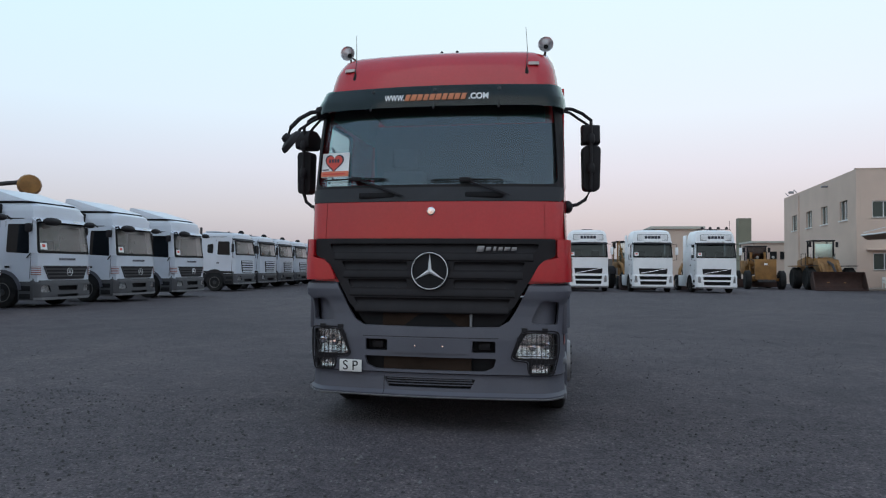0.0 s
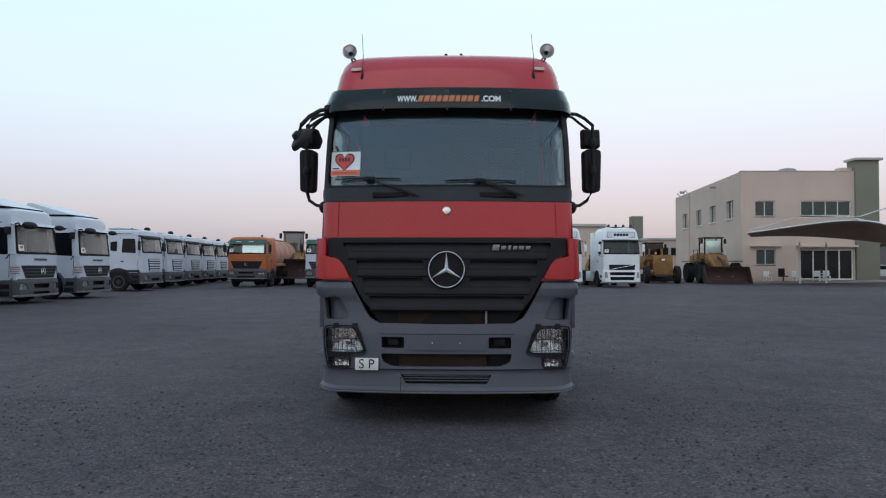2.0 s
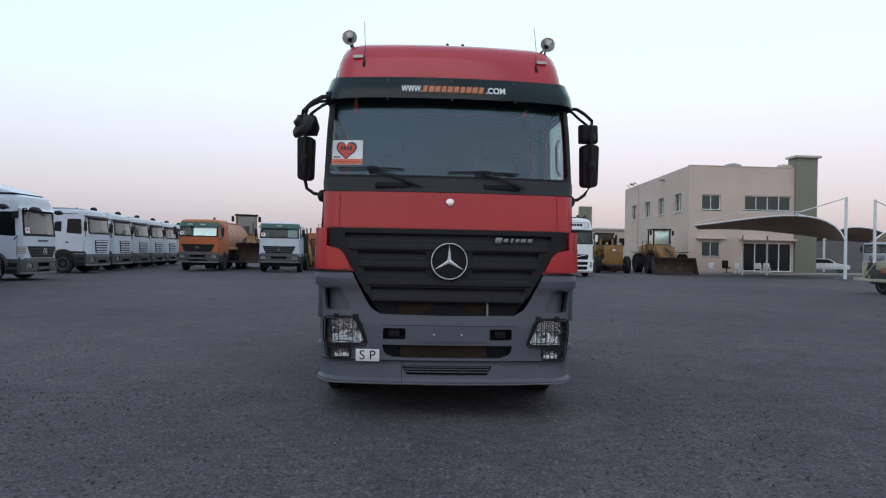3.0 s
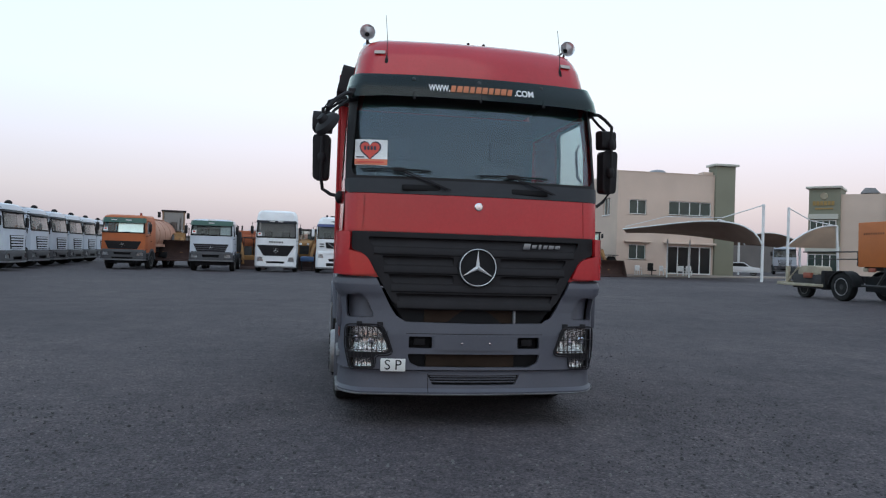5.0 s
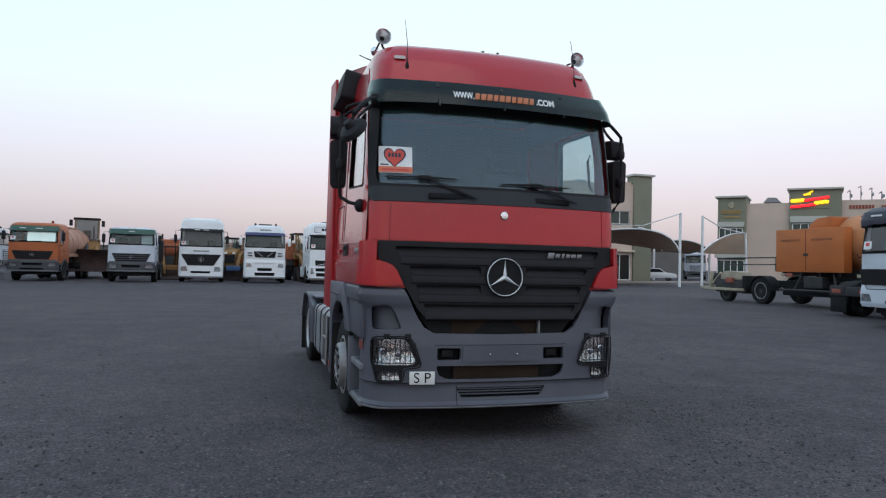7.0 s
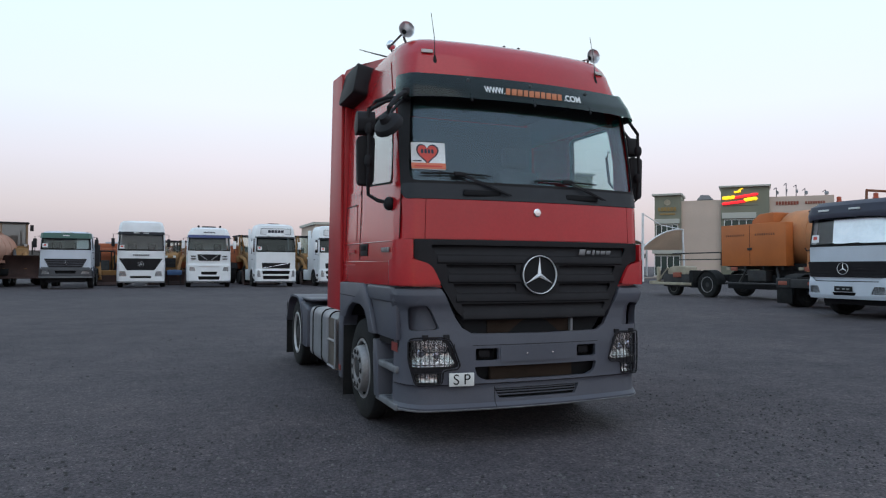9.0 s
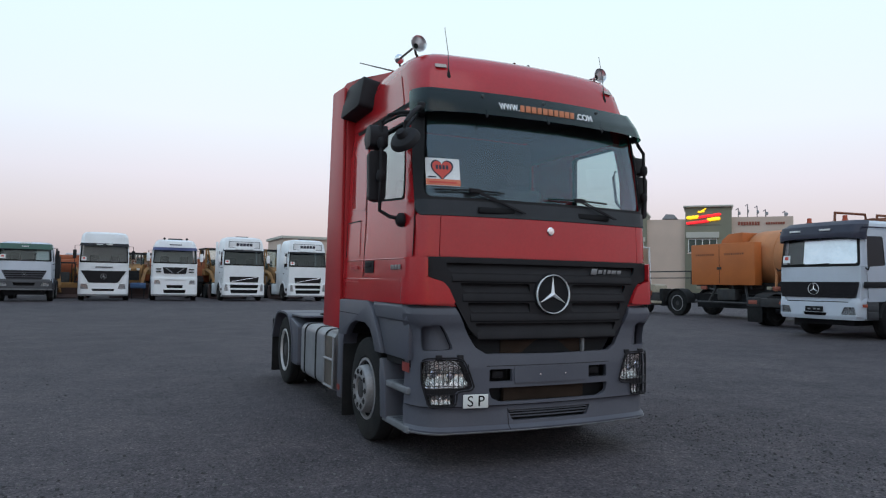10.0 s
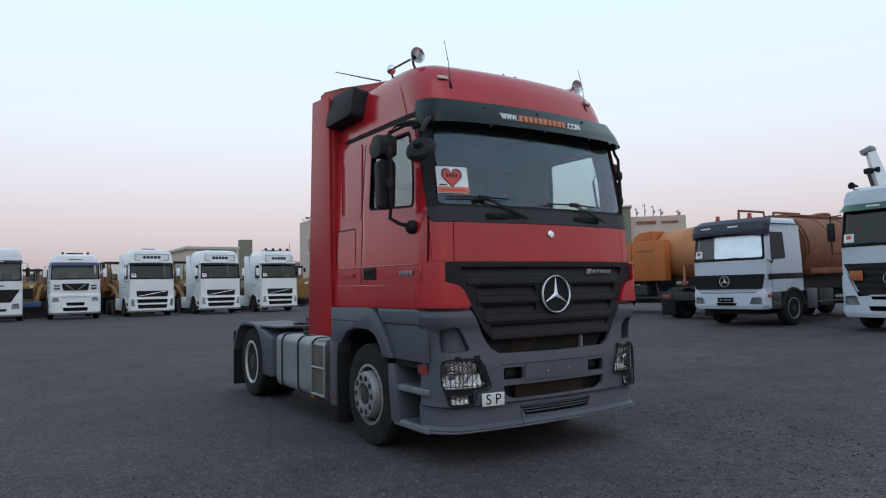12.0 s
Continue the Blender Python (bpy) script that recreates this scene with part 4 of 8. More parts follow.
        part("sleeper_panel", panel(CAB, rounded(pr if sd > 0 else pr[::-1], 0.07, 4), (), -0.010, 0.014, 0.2, 0.12), RED, t)
        over = [(sd * S(0.62, 2.99), 2.985), (sd * S(2.07, 3.0), 2.995), (sd * S(2.07, 3.3), 3.30), (sd * S(0.80, 3.3), 3.30)]
        part("roof_side", panel(CAB, rounded(over if sd > 0 else over[::-1], 0.03, 3), (), -0.006, 0.010, 0.12, 0.08), RED, t, "red overhanging roof side")
        # dark strip paints the shadow line below the overhanging roof side
        edge_shade = [(sd * S(0.46, 2.95), 2.935), (sd * S(1.86, 2.95), 2.945), (sd * S(1.90, 2.98), 2.984), (sd * S(0.46, 2.98), 2.984)]
        part("rain_gutter", panel(CAB, edge_shade if sd > 0 else edge_shade[::-1], (), -0.004, 0.008, 0.2, 0), RUBBER, t, "dark strip for the shadow line under the roof overhang")
        for y0, y1, z0, z1 in ((1.60, 1.80, 1.575, 1.605), (1.55, 1.99, 1.452, 1.462)):
            q = [(sd * S(y0, z0), z0), (sd * S(y1, z0), z0), (sd * S(y1, z1), z1), (sd * S(y0, z1), z1)]
            part("side_trim", panel(CAB, q if sd > 0 else q[::-1], (), -0.016, 0.006, 0, 0), RED_DARK, t)
    # --- grille
    g_out = mirrored([(0.0, 1.018), (0.60, 1.018), (0.68, 1.035), (0.74, 1.10), (0.86, 1.31), (0.925, 1.42), (0.985, 1.485), (1.075, 1.51), (1.095, 1.53), (1.095, 1.668), (0.0, 1.668)])
    g_out = [p for i, p in enumerate(g_out) if p != g_out[i - 1]]
    slots = [rounded([(-0.93, 1.585), (-0.90, 1.548), (0.90, 1.548), (0.93, 1.585), (0.94, 1.625), (-0.94, 1.625)], 0.018, 3), rounded([(-0.66, 1.080), (0.66, 1.080), (0.70, 1.148), (-0.70, 1.148)], 0.022, 3)]
    for za, zb, w0, w1 in ((1.395, 1.466, 0.785, 0.825), (1.238, 1.310, 0.725, 0.765)):
        right = rounded([(0.205, za), (w0, za), (w1, zb), (0.205, zb)], 0.022, 3)
        slots += [right, [(-a, b) for a, b in reversed(right)]]
    grille = part("grille", panel(CAB, rounded(g_out, 0.016, 2), slots, -0.022, 0.022, 0.10, 0.10), BLACK, t, "black slotted plastic grille")
    for pts in slots:
        za, zb = min(p[1] for p in pts), max(p[1] for p in pts)
        louvre = panel(CAB, pts, (), 0.002, 0.0, 0.12, 0.012)
        for v in louvre.verts:
            k = (v.co.z - za) / (zb - za)
            v.co.y += -0.018 + 0.036 * k
        part("louvre", louvre, BLACK, grille, smooth=60)
    part("grille_backing", panel(CAB, [(-0.72, 1.06), (0.72, 1.06), (0.98, 1.64), (-0.98, 1.64)], (), 0.075, 0.01, 0.2, 0), INK_SHADE, grille)
    # raised ribs between the slots
    for z, hw in ((1.508, 0.89), (1.352, 0.80), (1.194, 0.735), (1.052, 0.68)):
        rib = bmesh.new()
        grid = []
        for dz, dp in ((0.032, -0.021), (0.016, -0.026), (-0.014, -0.034), (-0.026, -0.033), (-0.036, -0.021)):
            grid.append([rib.verts.new(CAB.point(-hw + 2 * hw * k / 24, z + dz, dp)) for k in range(25)])
        for a, b in zip(grid, grid[1:]):
            for k in range(24):
                rib.faces.new((a[k], a[k + 1], b[k + 1], b[k]))
        for k in (0, 24):
            rib.faces.new([row[k] for row in grid])
        part("slat", rib, BLACK, grille)
    lower = [(-0.60, 0.90), (0.60, 0.90), (0.72, 1.05), (-0.72, 1.05)]
    part("lower_grille_backing", panel(CAB, lower, (), 0.06, 0.01, 0.12, 0), INK_SHADE, t)
    part("radiator", box(-0.44, 0.34, 0.055, 0.10, 0.90, 1.03, 0.004), RADIATOR, t, "dusty brown radiator core")
    part("radiator_bracket", box(0.345, 0.365, 0.02, 0.06, 0.90, 1.03, 0.003), GREY_LIGHT, t)
    star_emblem(t, 0.163, -0.040, 0.0, 1.385)
    part("emblem_plate", lathe([(0.0001, -0.036), (0.150, -0.036), (0.172, -0.030), (0.176, 0.0)], "y", 40, (0, 0, 1.385)), INK_SHADE, t)
    part("round_badge", lathe([(0.0001, -0.022), (0.028, -0.021), (0.036, -0.014), (0.038, 0.0)], "y", 24, (0, 0.012, 1.909)), CHROME, t)
    bars = new("maker_lettering")
    bars.parent = t
    for k, (x, w, h) in enumerate([(0.44, 0.060, 0.052), (0.508, 0.042, 0.032), (0.562, 0.024, 0.040), (0.612, 0.036, 0.032), (0.668, 0.048, 0.032), (0.728, 0.044, 0.032)]):
        p = CAB.point(x, 1.580, -0.034)
        slant = Matrix(((1, 0, 0.25, 0), (0, 1, 0, 0), (0, 0, 1, 0), (0, 0, 0, 1)))
        part("letter_bar", moved(box(-w / 2, w / 2, -0.003, 0.003, -h / 2, h / 2, 0.002), Matrix.Translation(p) @ slant), LETTER_CHROME, bars)
    # --- bumper
    b_out = mirrored([(0.0, 0.29), (1.36, 0.29), (1.36, 1.285), (0.90, 1.285), (0.86, 1.27), (0.735, 1.03), (0.685, 0.955), (0.60, 0.905), (0.0, 0.898)])
    b_out = [p for i, p in enumerate(b_out) if p != b_out[i - 1]]
    holes = []
    lamp = rounded([(0.715, 0.655), (0.745, 0.633), (0.86, 0.62), (0.86, 0.51), (1.095, 0.505), (1.165, 0.70), (1.16, 0.85), (0.94, 0.87), (0.80, 0.86), (0.765, 0.79)], 0.03, 3)
    air = rounded([(0.375, 0.685), (0.575, 0.685), (0.575, 0.785), (0.375, 0.785)], 0.015, 3)
    rec = rounded([(0.865, 0.940), (1.150, 0.930), (1.155, 1.125), (0.975, 1.140), (0.93, 1.085)], 0.04, 4)
    for pts in (lamp, air, rec):
        holes.append(pts)
        holes.append([(-s, z) for s, z in reversed(pts)])
    mid = rounded([(-0.48, 0.525), (0.48, 0.525), (0.56, 0.56), (0.585, 0.638), (-0.585, 0.638), (-0.56, 0.56)], 0.02, 3)
    slot = rounded([(-0.36, 0.372), (0.36, 0.372), (0.405, 0.455), (-0.405, 0.455)], 0.012, 3)
    holes += [mid, slot]
    bumper = part("bumper", panel(BUMP, b_out, holes, 0.0, 0.035, 0.09, 0.07), GREY, t, "grey plastic bumper with lamp openings")
    # narrow strip in a paler grey than the bumper
    lip = [(-1.36, 0.283), (1.36, 0.283), (1.36, 0.304), (-1.36, 0.304)]
    part("lower_lip", panel(BUMP, lip, (), -0.004, 0.02, 0.09, 0.01), GREY_LIGHT, bumper, "pale lower edge")
    line = [(-0.60, 0.808), (0.60, 0.808), (0.60, 0.813), (-0.60, 0.813)]
    part("plate_panel", panel(BUMP, rounded([(-0.36, 0.672), (0.36, 0.672), (0.36, 0.80), (-0.36, 0.80)], 0.012, 2), (), -0.010, 0.014, 0.12, 0), GREY, bumper)
    part("spoiler_joint", panel(BUMP, [(-0.405, 0.31), (-0.399, 0.31), (-0.399, 0.47), (-0.405, 0.47)], (), -0.002, 0.004, 0, 0.05), BLACK, bumper)
    part("spoiler_joint", panel(BUMP, [(-1.33, 0.497), (1.33, 0.497), (1.33, 0.503), (-1.33, 0.503)], (), -0.003, 0.006, 0.1, 0), BLACK, bumper)
    part("panel_joint", panel(BUMP, line, (), -0.002, 0.006, 0.12, 0), BLACK, bumper)
    for x in (-0.122, 0.122):
        p = BUMP.point(x, 0.732, -0.012)
        part("screw", lathe([(0.0001, -0.006), (0.009, -0.005), (0.010, 0.0)], "y", 10, p), CHROME, bumper)
    for sd in (-1, 1):
        a2 = [(sd * s, z) for s, z in air]
        part("duct_backing", panel(BUMP, a2 if sd > 0 else a2[::-1], (), 0.10, 0.01, 0.2, 0), INK_SHADE, bumper)
        p = BUMP.point(sd * 0.475, 0.735, 0.06)
        part("tow_eye", moved(box(-0.05, 0.05, -0.01, 0.03, -0.03, 0.03, 0.01), Matrix.Translation(p)), BLACK, bumper)
        r2 = [(sd * s, z) for s, z in rec]
        r2 = r2 if sd > 0 else r2[::-1]
        part("recess_panel", panel(BUMP, r2, (), 0.050, 0.006, 0.08, 0.1), GREY, bumper)
        headlight(t, sd)
        mk = [(sd * a, b) for a, b in [(1.290, 0.748), (1.420, 0.752), (1.420, 0.822), (1.290, 0.822)]]
        part("side_marker", panel(BUMP, mk if sd > 0 else mk[::-1], (), -0.005, 0.012, 0, 0), RED_LENS, t, "faded orange-red side marker")
    part("intercooler", box(-0.42, 0.36, 0.03, 0.08, 0.52, 0.64, 0.004), RADIATOR, t, "dusty brown cooler core")
    part("mid_backing", box(-0.62, 0.62, 0.09, 0.12, 0.36, 0.68), INK_SHADE, t)
    for z in (0.395, 0.418, 0.438):
        part("slot_bar", panel(BUMP, [(-0.38, z), (0.38, z), (0.38, z + 0.007), (-0.38, z + 0.007)], (), 0.012, 0.02, 0.15, 0), GREY, bumper)
    # plate with its two letters
    plate = new("letter_plate")
    plate.parent = t
    plate.matrix_local = pose(-0.705, -0.030, 0.545, 0, 0, -6)
    part("plate", moved(box(-0.105, 0.105, -0.008, 0.006, -0.053, 0.053, 0.004), pose(0, 0, 0)), WHITE_PLATE, plate, "white plate with two black letters")
    letters("S P", 0.118, INK_SHADE, plate, pose(0, -0.0085, -0.002, 90, 0, 0))
    # --- visor with its lettering
    VS = Shape([(2.70, 1.17, -0.022, 0.15, 0.23, 0.085), (2.76, 1.17, 0.002, 0.15, 0.23, 0.085), (2.94, 1.16, 0.088, 0.15, 0.23, 0.085), (3.085, 1.125, 0.174, 0.15, 0.23, 0.09)])
    v_out = [(-1.30, 2.822), (-1.16, 2.828), (-0.8, 2.848), (0.8, 2.848), (1.16, 2.828), (1.30, 2.822), (1.25, 3.065), (-1.25, 3.065)]
    visor = part("sun_visor", panel(VS, rounded(v_out, 0.04, 3), (), 0.0, 0.006, 0.04, 0.04), VISOR, t, "smoked green plastic sun visor")
    part("visor_band", panel(VS, [(-1.20, 2.856), (-1.12, 2.856), (1.12, 2.856), (1.20, 2.856), (1.19, 3.06), (-1.19, 3.06)], (), 0.012, 0.004, 0.04, 0.04), VISOR_BAND, visor, "dark band behind the visor")
    for x in (-0.58, 0.0, 0.58):
        a, b = VS.point(x, 2.822, 0.012), VS.point(x, 2.89, 0.016)
        part("visor_bracket", tube([a, b], 0.012, 6), BLACK, visor)
        p = VS.point(x, 3.02, -0.004)
        part("visor_bolt", lathe([(0.0001, -0.012), (0.014, -0.008), (0.016, 0.0)], "y", 10, p), VISOR_BAND, visor)
    tilt = math.degrees(math.atan2(0.075, 0.18))
    for txt, cx, wd in (("WWW.", -0.362, 0.185), (".COM", 0.402, 0.175)):
        p = VS.point(cx, 2.938, -0.006)
        letters(txt, 0.088, WHITE_INK, visor, Matrix.Translation(p) @ pose(0, 0, 0, 90 - tilt, 0, 2.5 if cx > 0 else -2.5), width=wd, bold=0.002)
    for k in range(10):
        x = -0.240 + k * 0.0565
        p = VS.point(x, 2.940, -0.006)
        half_w = 0.0235 if k % 3 else 0.0205
        lean = Matrix(((1, 0, 0.22, 0), (0, 1, 0, 0), (0, 0, 1, 0), (0, 0, 0, 1)))
        part("letter_bar", moved(box(-half_w, half_w, -0.002, 0.002, -0.033, 0.033, 0.001), Matrix.Translation(p) @ pose(0, 0, 0, -tilt, 0, 0) @ lean), ORANGE_INK, visor)
    # --- roof furniture
    for sd in (-1, 1):
        horn(t, sd)
        antenna(t, sd)
        mk = rounded([(sd * 0.825, 3.278), (sd * 0.925, 3.278), (sd * 0.925, 3.312), (sd * 0.825, 3.312)][::sd], 0.008, 2)
        part("roof_marker", panel(CAB, mk, (), -0.016, 0.02, 0.03, 0), MARKER, t, "small clear roof marker lamp")
        mirror_set(t, sd)
    for x in (-0.02, 0.13):
        part("roof_stud", lathe([(0.016, 3.50), (0.014, 3.525), (0.0001, 3.535)], "z", 10, (x, 0.60, -0.015)), INK_SHADE, t)
    part("rod_antenna", tube([(-0.86, 1.55, 3.58), (-0.87, 2.1, 3.78), (-0.876, 2.63, 3.975)], 0.009, 6, taper=0.6), STEEL, t)
    wide = new("kerb_mirror")
    wide.parent = t
    part("mirror_bracket", moved(box(-0.035, 0.035, -0.06, 0.06, -0.05, 0.05, 0.02, seg=3), pose(-1.10, 0.24, 2.865, 0, 0, -20)), BLACK, wide)
    part("mirror_arm", tube([(-1.10, 0.22, 2.875), (-1.17, 0.13, 2.845), (-1.25, 0.06, 2.775), (-1.315, 0.02, 2.690), (-1.345, 0.01, 2.600)], 0.019, 8), BLACK, wide)
    part("mirror_arm", tube([(-1.10, 0.27, 2.84), (-1.18, 0.19, 2.775), (-1.26, 0.11, 2.69), (-1.31, 0.06, 2.60)], 0.013, 8), BLACK, wide)
    turn = Vector((0.66, 0.47, -0.58)).to_track_quat("Z", "Y").to_matrix().to_4x4()
    part("mirror_bowl", moved(lathe([(0.0001, -0.050), (0.06, -0.046), (0.105, -0.030), (0.122, -0.006), (0.124, 0.014), (0.116, 0.020), (0.108, 0.012), (0.0001, 0.008)], "z", 28), Matrix.Translation((-1.315, 0.033, 2.555)) @ turn), BLACK, wide)
    part("mirror_boss", moved(lathe([(0.0001, -0.095), (0.034, -0.09), (0.046, -0.06), (0.05, -0.035)], "z", 16), Matrix.Translation((-1.315, 0.033, 2.555)) @ turn), BLACK, wide)
    # air intake
    part("air_intake", moved(prism(rounded([(-0.32, -0.16), (0.30, -0.17), (0.33, 0.10), (0.22, 0.17), (-0.29, 0.16)], 0.05, 3), "x", -0.09, 0.09, 0.025), pose(-1.125, 1.79, 3.305, 0, 12, 0)), BLACK, t, "black side air intake box")
    # deflectors
    for sd in (-1, 1):
        part("side_fairing", prism(rounded([(2.06, 0.97), (2.69, 0.97), (2.51, 3.535), (2.06, 3.505)], 0.03, 3), "x", sd * (1.215 if sd < 0 else 1.165), sd * (1.185 if sd < 0 else 1.135), 0.008), RED_DARK, t, "red side air deflector")
        part("fairing_return", box(sd * (1.185 if sd < 0 else 1.135), sd * 0.95, 2.47, 2.50, 1.0, 3.42, 0.008), RED_DARK, t)
    roof_def = bmesh.new()
    prev = None
    for y, z, wd in ((1.15, 3.50, 0.86), (1.5, 3.555, 0.97), (2.1, 3.655, 1.04), (2.55, 3.72, 1.05), (2.66, 3.70, 1.05), (2.66, 3.60, 1.05), (2.1, 3.54, 1.04), (1.5, 3.46, 0.97), (1.15, 3.44, 0.86)):
        row = [roof_def.verts.new((x * wd, y, z - (0.03 if abs(x) > 0.95 and z > 3.5 else 0.0))) for x in (-1, -0.9, -0.3, 0.3, 0.9, 1)]
        if prev:
            for k in range(5):
                roof_def.faces.new((prev[k], prev[k + 1], row[k + 1], row[k]))
        else:
            first = row
        prev = row
    for k in range(5):
        roof_def.faces.new((prev[k], prev[k + 1], first[k + 1], first[k]))
    bmesh.ops.holes_fill(roof_def, edges=roof_def.edges[:])
    part("roof_deflector", roof_def, RED_DARK, t, "low red roof air deflector", 25)
    # --- interior
    dash = prism(rounded([(0.24, 1.9), (0.24, 2.12), (0.50, 2.16), (0.72, 2.08), (0.80, 1.85)], 0.04, 3), "x", -1.05, 1.05, 0.01)
    part("dashboard", dash, CABIN, t)
    for x in (-0.58, 0.58):
        s = new("seat")
        s.parent = t
        part("backrest", moved(box(-0.25, 0.25, -0.07, 0.07, -0.36, 0.42, 0.05, seg=3), pose(x, 1.42, 2.06, -10)), CABIN_SEAT, s)
        part("headrest", moved(box(-0.15, 0.15, -0.05, 0.05, -0.10, 0.12, 0.04, seg=3), pose(x, 1.52, 2.62, -8)), CABIN_SEAT, s)
        part("seat_cushion", box(x - 0.26, x + 0.26, 0.88, 1.42, 1.62, 1.76, 0.05), CABIN_SEAT, s)
        part("seat_base", box(x - 0.2, x + 0.2, 0.95, 1.35, 1.27, 1.62, 0.02), CABIN, s)
    wheel_ring = lathe([(0.215, -0.012), (0.225, -0.016), (0.237, 0.0), (0.225, 0.016), (0.213, 0.012), (0.209, 0.0), (0.215, -0.012)], "z", 32)
    part("steering_wheel", moved(wheel_ring, pose(0.58, 0.74, 2.10, 52, 0, 0)), RUBBER, t)
    part("wheel_boss", moved(lathe([(0.0001, 0.03), (0.06, 0.02), (0.075, -0.02), (0.0001, -0.03)], "z", 16), pose(0.58, 0.74, 2.10, 52, 0, 0)), RUBBER, t)
    for q in (0, 120, 240):
        part("wheel_spoke", moved(box(0.05, 0.215, -0.016, 0.016, -0.008, 0.008, 0.004), pose(0.58, 0.74, 2.10, 52, 0, 0) @ pose(0, 0, 0, 0, 0, q + 90)), RUBBER, t)
    for sd in (-1, 1):
        part("grab_handle", tube([(sd * 1.095, 0.44, 2.22), (sd * 1.06, 0.46, 2.27), (sd * 1.055, 0.50, 2.52), (sd * 1.085, 0.50, 2.58)], 0.013, 8), CABIN, t)
    part("steering_column", tube([(0.58, 0.78, 2.07), (0.58, 0.60, 1.85)], 0.05, 10), CABIN, t)
    part("bunk", box(-1.05, 1.05, 1.62, 2.02, 1.5, 1.75, 0.04), CABIN_SEAT, t)
    part("back_trim", box(-1.08, 1.08, YB - 0.06, YB - 0.045, 1.3, 3.1), CABIN_TRIM, t)
    part("headliner", box(-0.95, 0.95, 0.5, 2.0, 3.10, 3.14, 0.01), CABIN, t)
    for sd in (-1, 1):
        lining = [(sd * S(0.55, 3.0), 2.86), (sd * S(2.03, 3.0), 2.86), (sd * S(2.03, 3.3), 3.34), (sd * S(0.62, 3.3), 3.34)]
        part("side_lining", panel(CAB, lining if sd > 0 else lining[::-1], (), 0.03, 0.01, 0.2, 0.1), CABIN_TRIM, t)
        part("fairing_seal", box(sd * (1.184 if sd < 0 else 1.134), sd * 1.08, 2.035, 2.09, 1.0, 3.42, 0.01), RED_DARK, t)
    # sticker inside the screen
    st = new("heart_sticker")
    st.parent = t
    s0, s1, za, zb = -1.095, -0.795, 2.240, 2.468
    part("sticker_sheet", panel(CAB, rect(s0, s1, za, zb, 0.008, 2), (), 0.003, 0.002, 0.1, 0.1), WHITE_INK, st, "white sticker with a red heart")
    part("heart_outline", panel(CAB, heart_outline((s0 + s1) / 2, za + 0.140, 0.104), (), 0.001, 0.0015, 0.1, 0), NAVY, st)
    part("heart", panel(CAB, heart_outline((s0 + s1) / 2, za + 0.140, 0.088), (), -0.001, 0.0015, 0.1, 0), HEART_RED, st)
    for k in range(4):
        part("digit_bar", panel(CAB, rect((s0 + s1) / 2 - 0.052 + k * 0.028, (s0 + s1) / 2 - 0.032 + k * 0.028, za + 0.135, za + 0.170, 0.004, 2), (), -0.003, 0.0015, 0, 0), NAVY, st)
    part("sticker_stripe", panel(CAB, rect(s0, s1, za + 0.005, za + 0.055, 0.003, 2), (), 0.0, 0.0025, 0.1, 0), HEART_ORANGE, st)
    part("letter_bar", panel(CAB, rect(s0 + 0.03, s1 - 0.03, za + 0.022, za + 0.036, 0.003, 2), (), -0.002, 0.0015, 0.1, 0), HEART_RED, st)
    part("letter_bar", panel(CAB, rect(s0 + 0.02, s0 + 0.10, za + 0.066, za + 0.076, 0.002, 2), (), 0.0, 0.0025, 0.1, 0), NAVY, st)
    for k, (y, wd) in enumerate(((0.41, 0.05), (0.475, 0.05), (0.54, 0.05), (0.605, 0.03))):
        part("model_bar", box(-1.190, -1.180, y, y + wd, 1.568, 1.608, 0.002), LETTER_CHROME, t)
    wiper(t, (-0.28, -0.005, 2.045), (-0.70, 0.055, 2.205), -1.02, -0.42)
    wiper(t, (0.66, -0.002, 2.045), (0.30, 0.02, 2.185), -0.02, 0.63)
    # --- front fenders, steps
    for sd in (-1, 1):
        crown = [(2.05, 1.275), (1.22, 1.285), (1.12, 1.272), (1.03, 1.225), (0.94, 1.12), (0.85, 1.00), (0.757, 0.850)]
        arch = [(0.925, 0.850), (0.985, 0.955), (1.08, 1.040), (1.22, 1.082), (1.50, 1.085), (1.65, 1.045), (1.76, 0.975), (1.80, 0.925), (2.05, 0.925)]
        part("fender", prism(crown + arch, "x", sd * 1.218, sd * 1.150, 0.012), GREY, t, "grey plastic wheel arch")
        part("fender_joint", box(sd * 1.219, sd * 1.21, 1.42, 2.04, 1.145, 1.152), INK_SHADE, t)
        liner = bmesh.new()
        ring_o = [(0.88, 0.70), (0.905, 0.835), (0.97, 0.975), (1.08, 1.062), (1.22, 1.102), (1.50, 1.105), (1.66, 1.065), (1.775, 0.992), (1.83, 0.94), (1.945, 0.92), (1.945, 0.30)]
        for a, b in zip(ring_o, ring_o[1:]):
            vs = [liner.verts.new(p) for p in ((sd * 1.16, a[0], a[1]), (sd * 1.16, b[0], b[1]), (sd * 0.62, b[0], b[1]), (sd * 0.62, a[0], a[1]))]
            liner.faces.new(vs)
        part("wheel_arch_liner", liner, INK_SHADE, t)
        part("inner_wall", box(sd * 0.60, sd * 0.64, 0.35, 1.9, 0.45, 1.25), INK_SHADE, t)
        up = [(0.22, 0.848), (0.745, 0.848), (0.84, 1.00), (0.93, 1.12), (1.02, 1.225), (1.09, 1.285), (0.22, 1.285)]
        part("step_cover", prism(up, "x", sd * 1.180, sd * 1.14, 0.006), GREY, t, "grey cover above the steps")
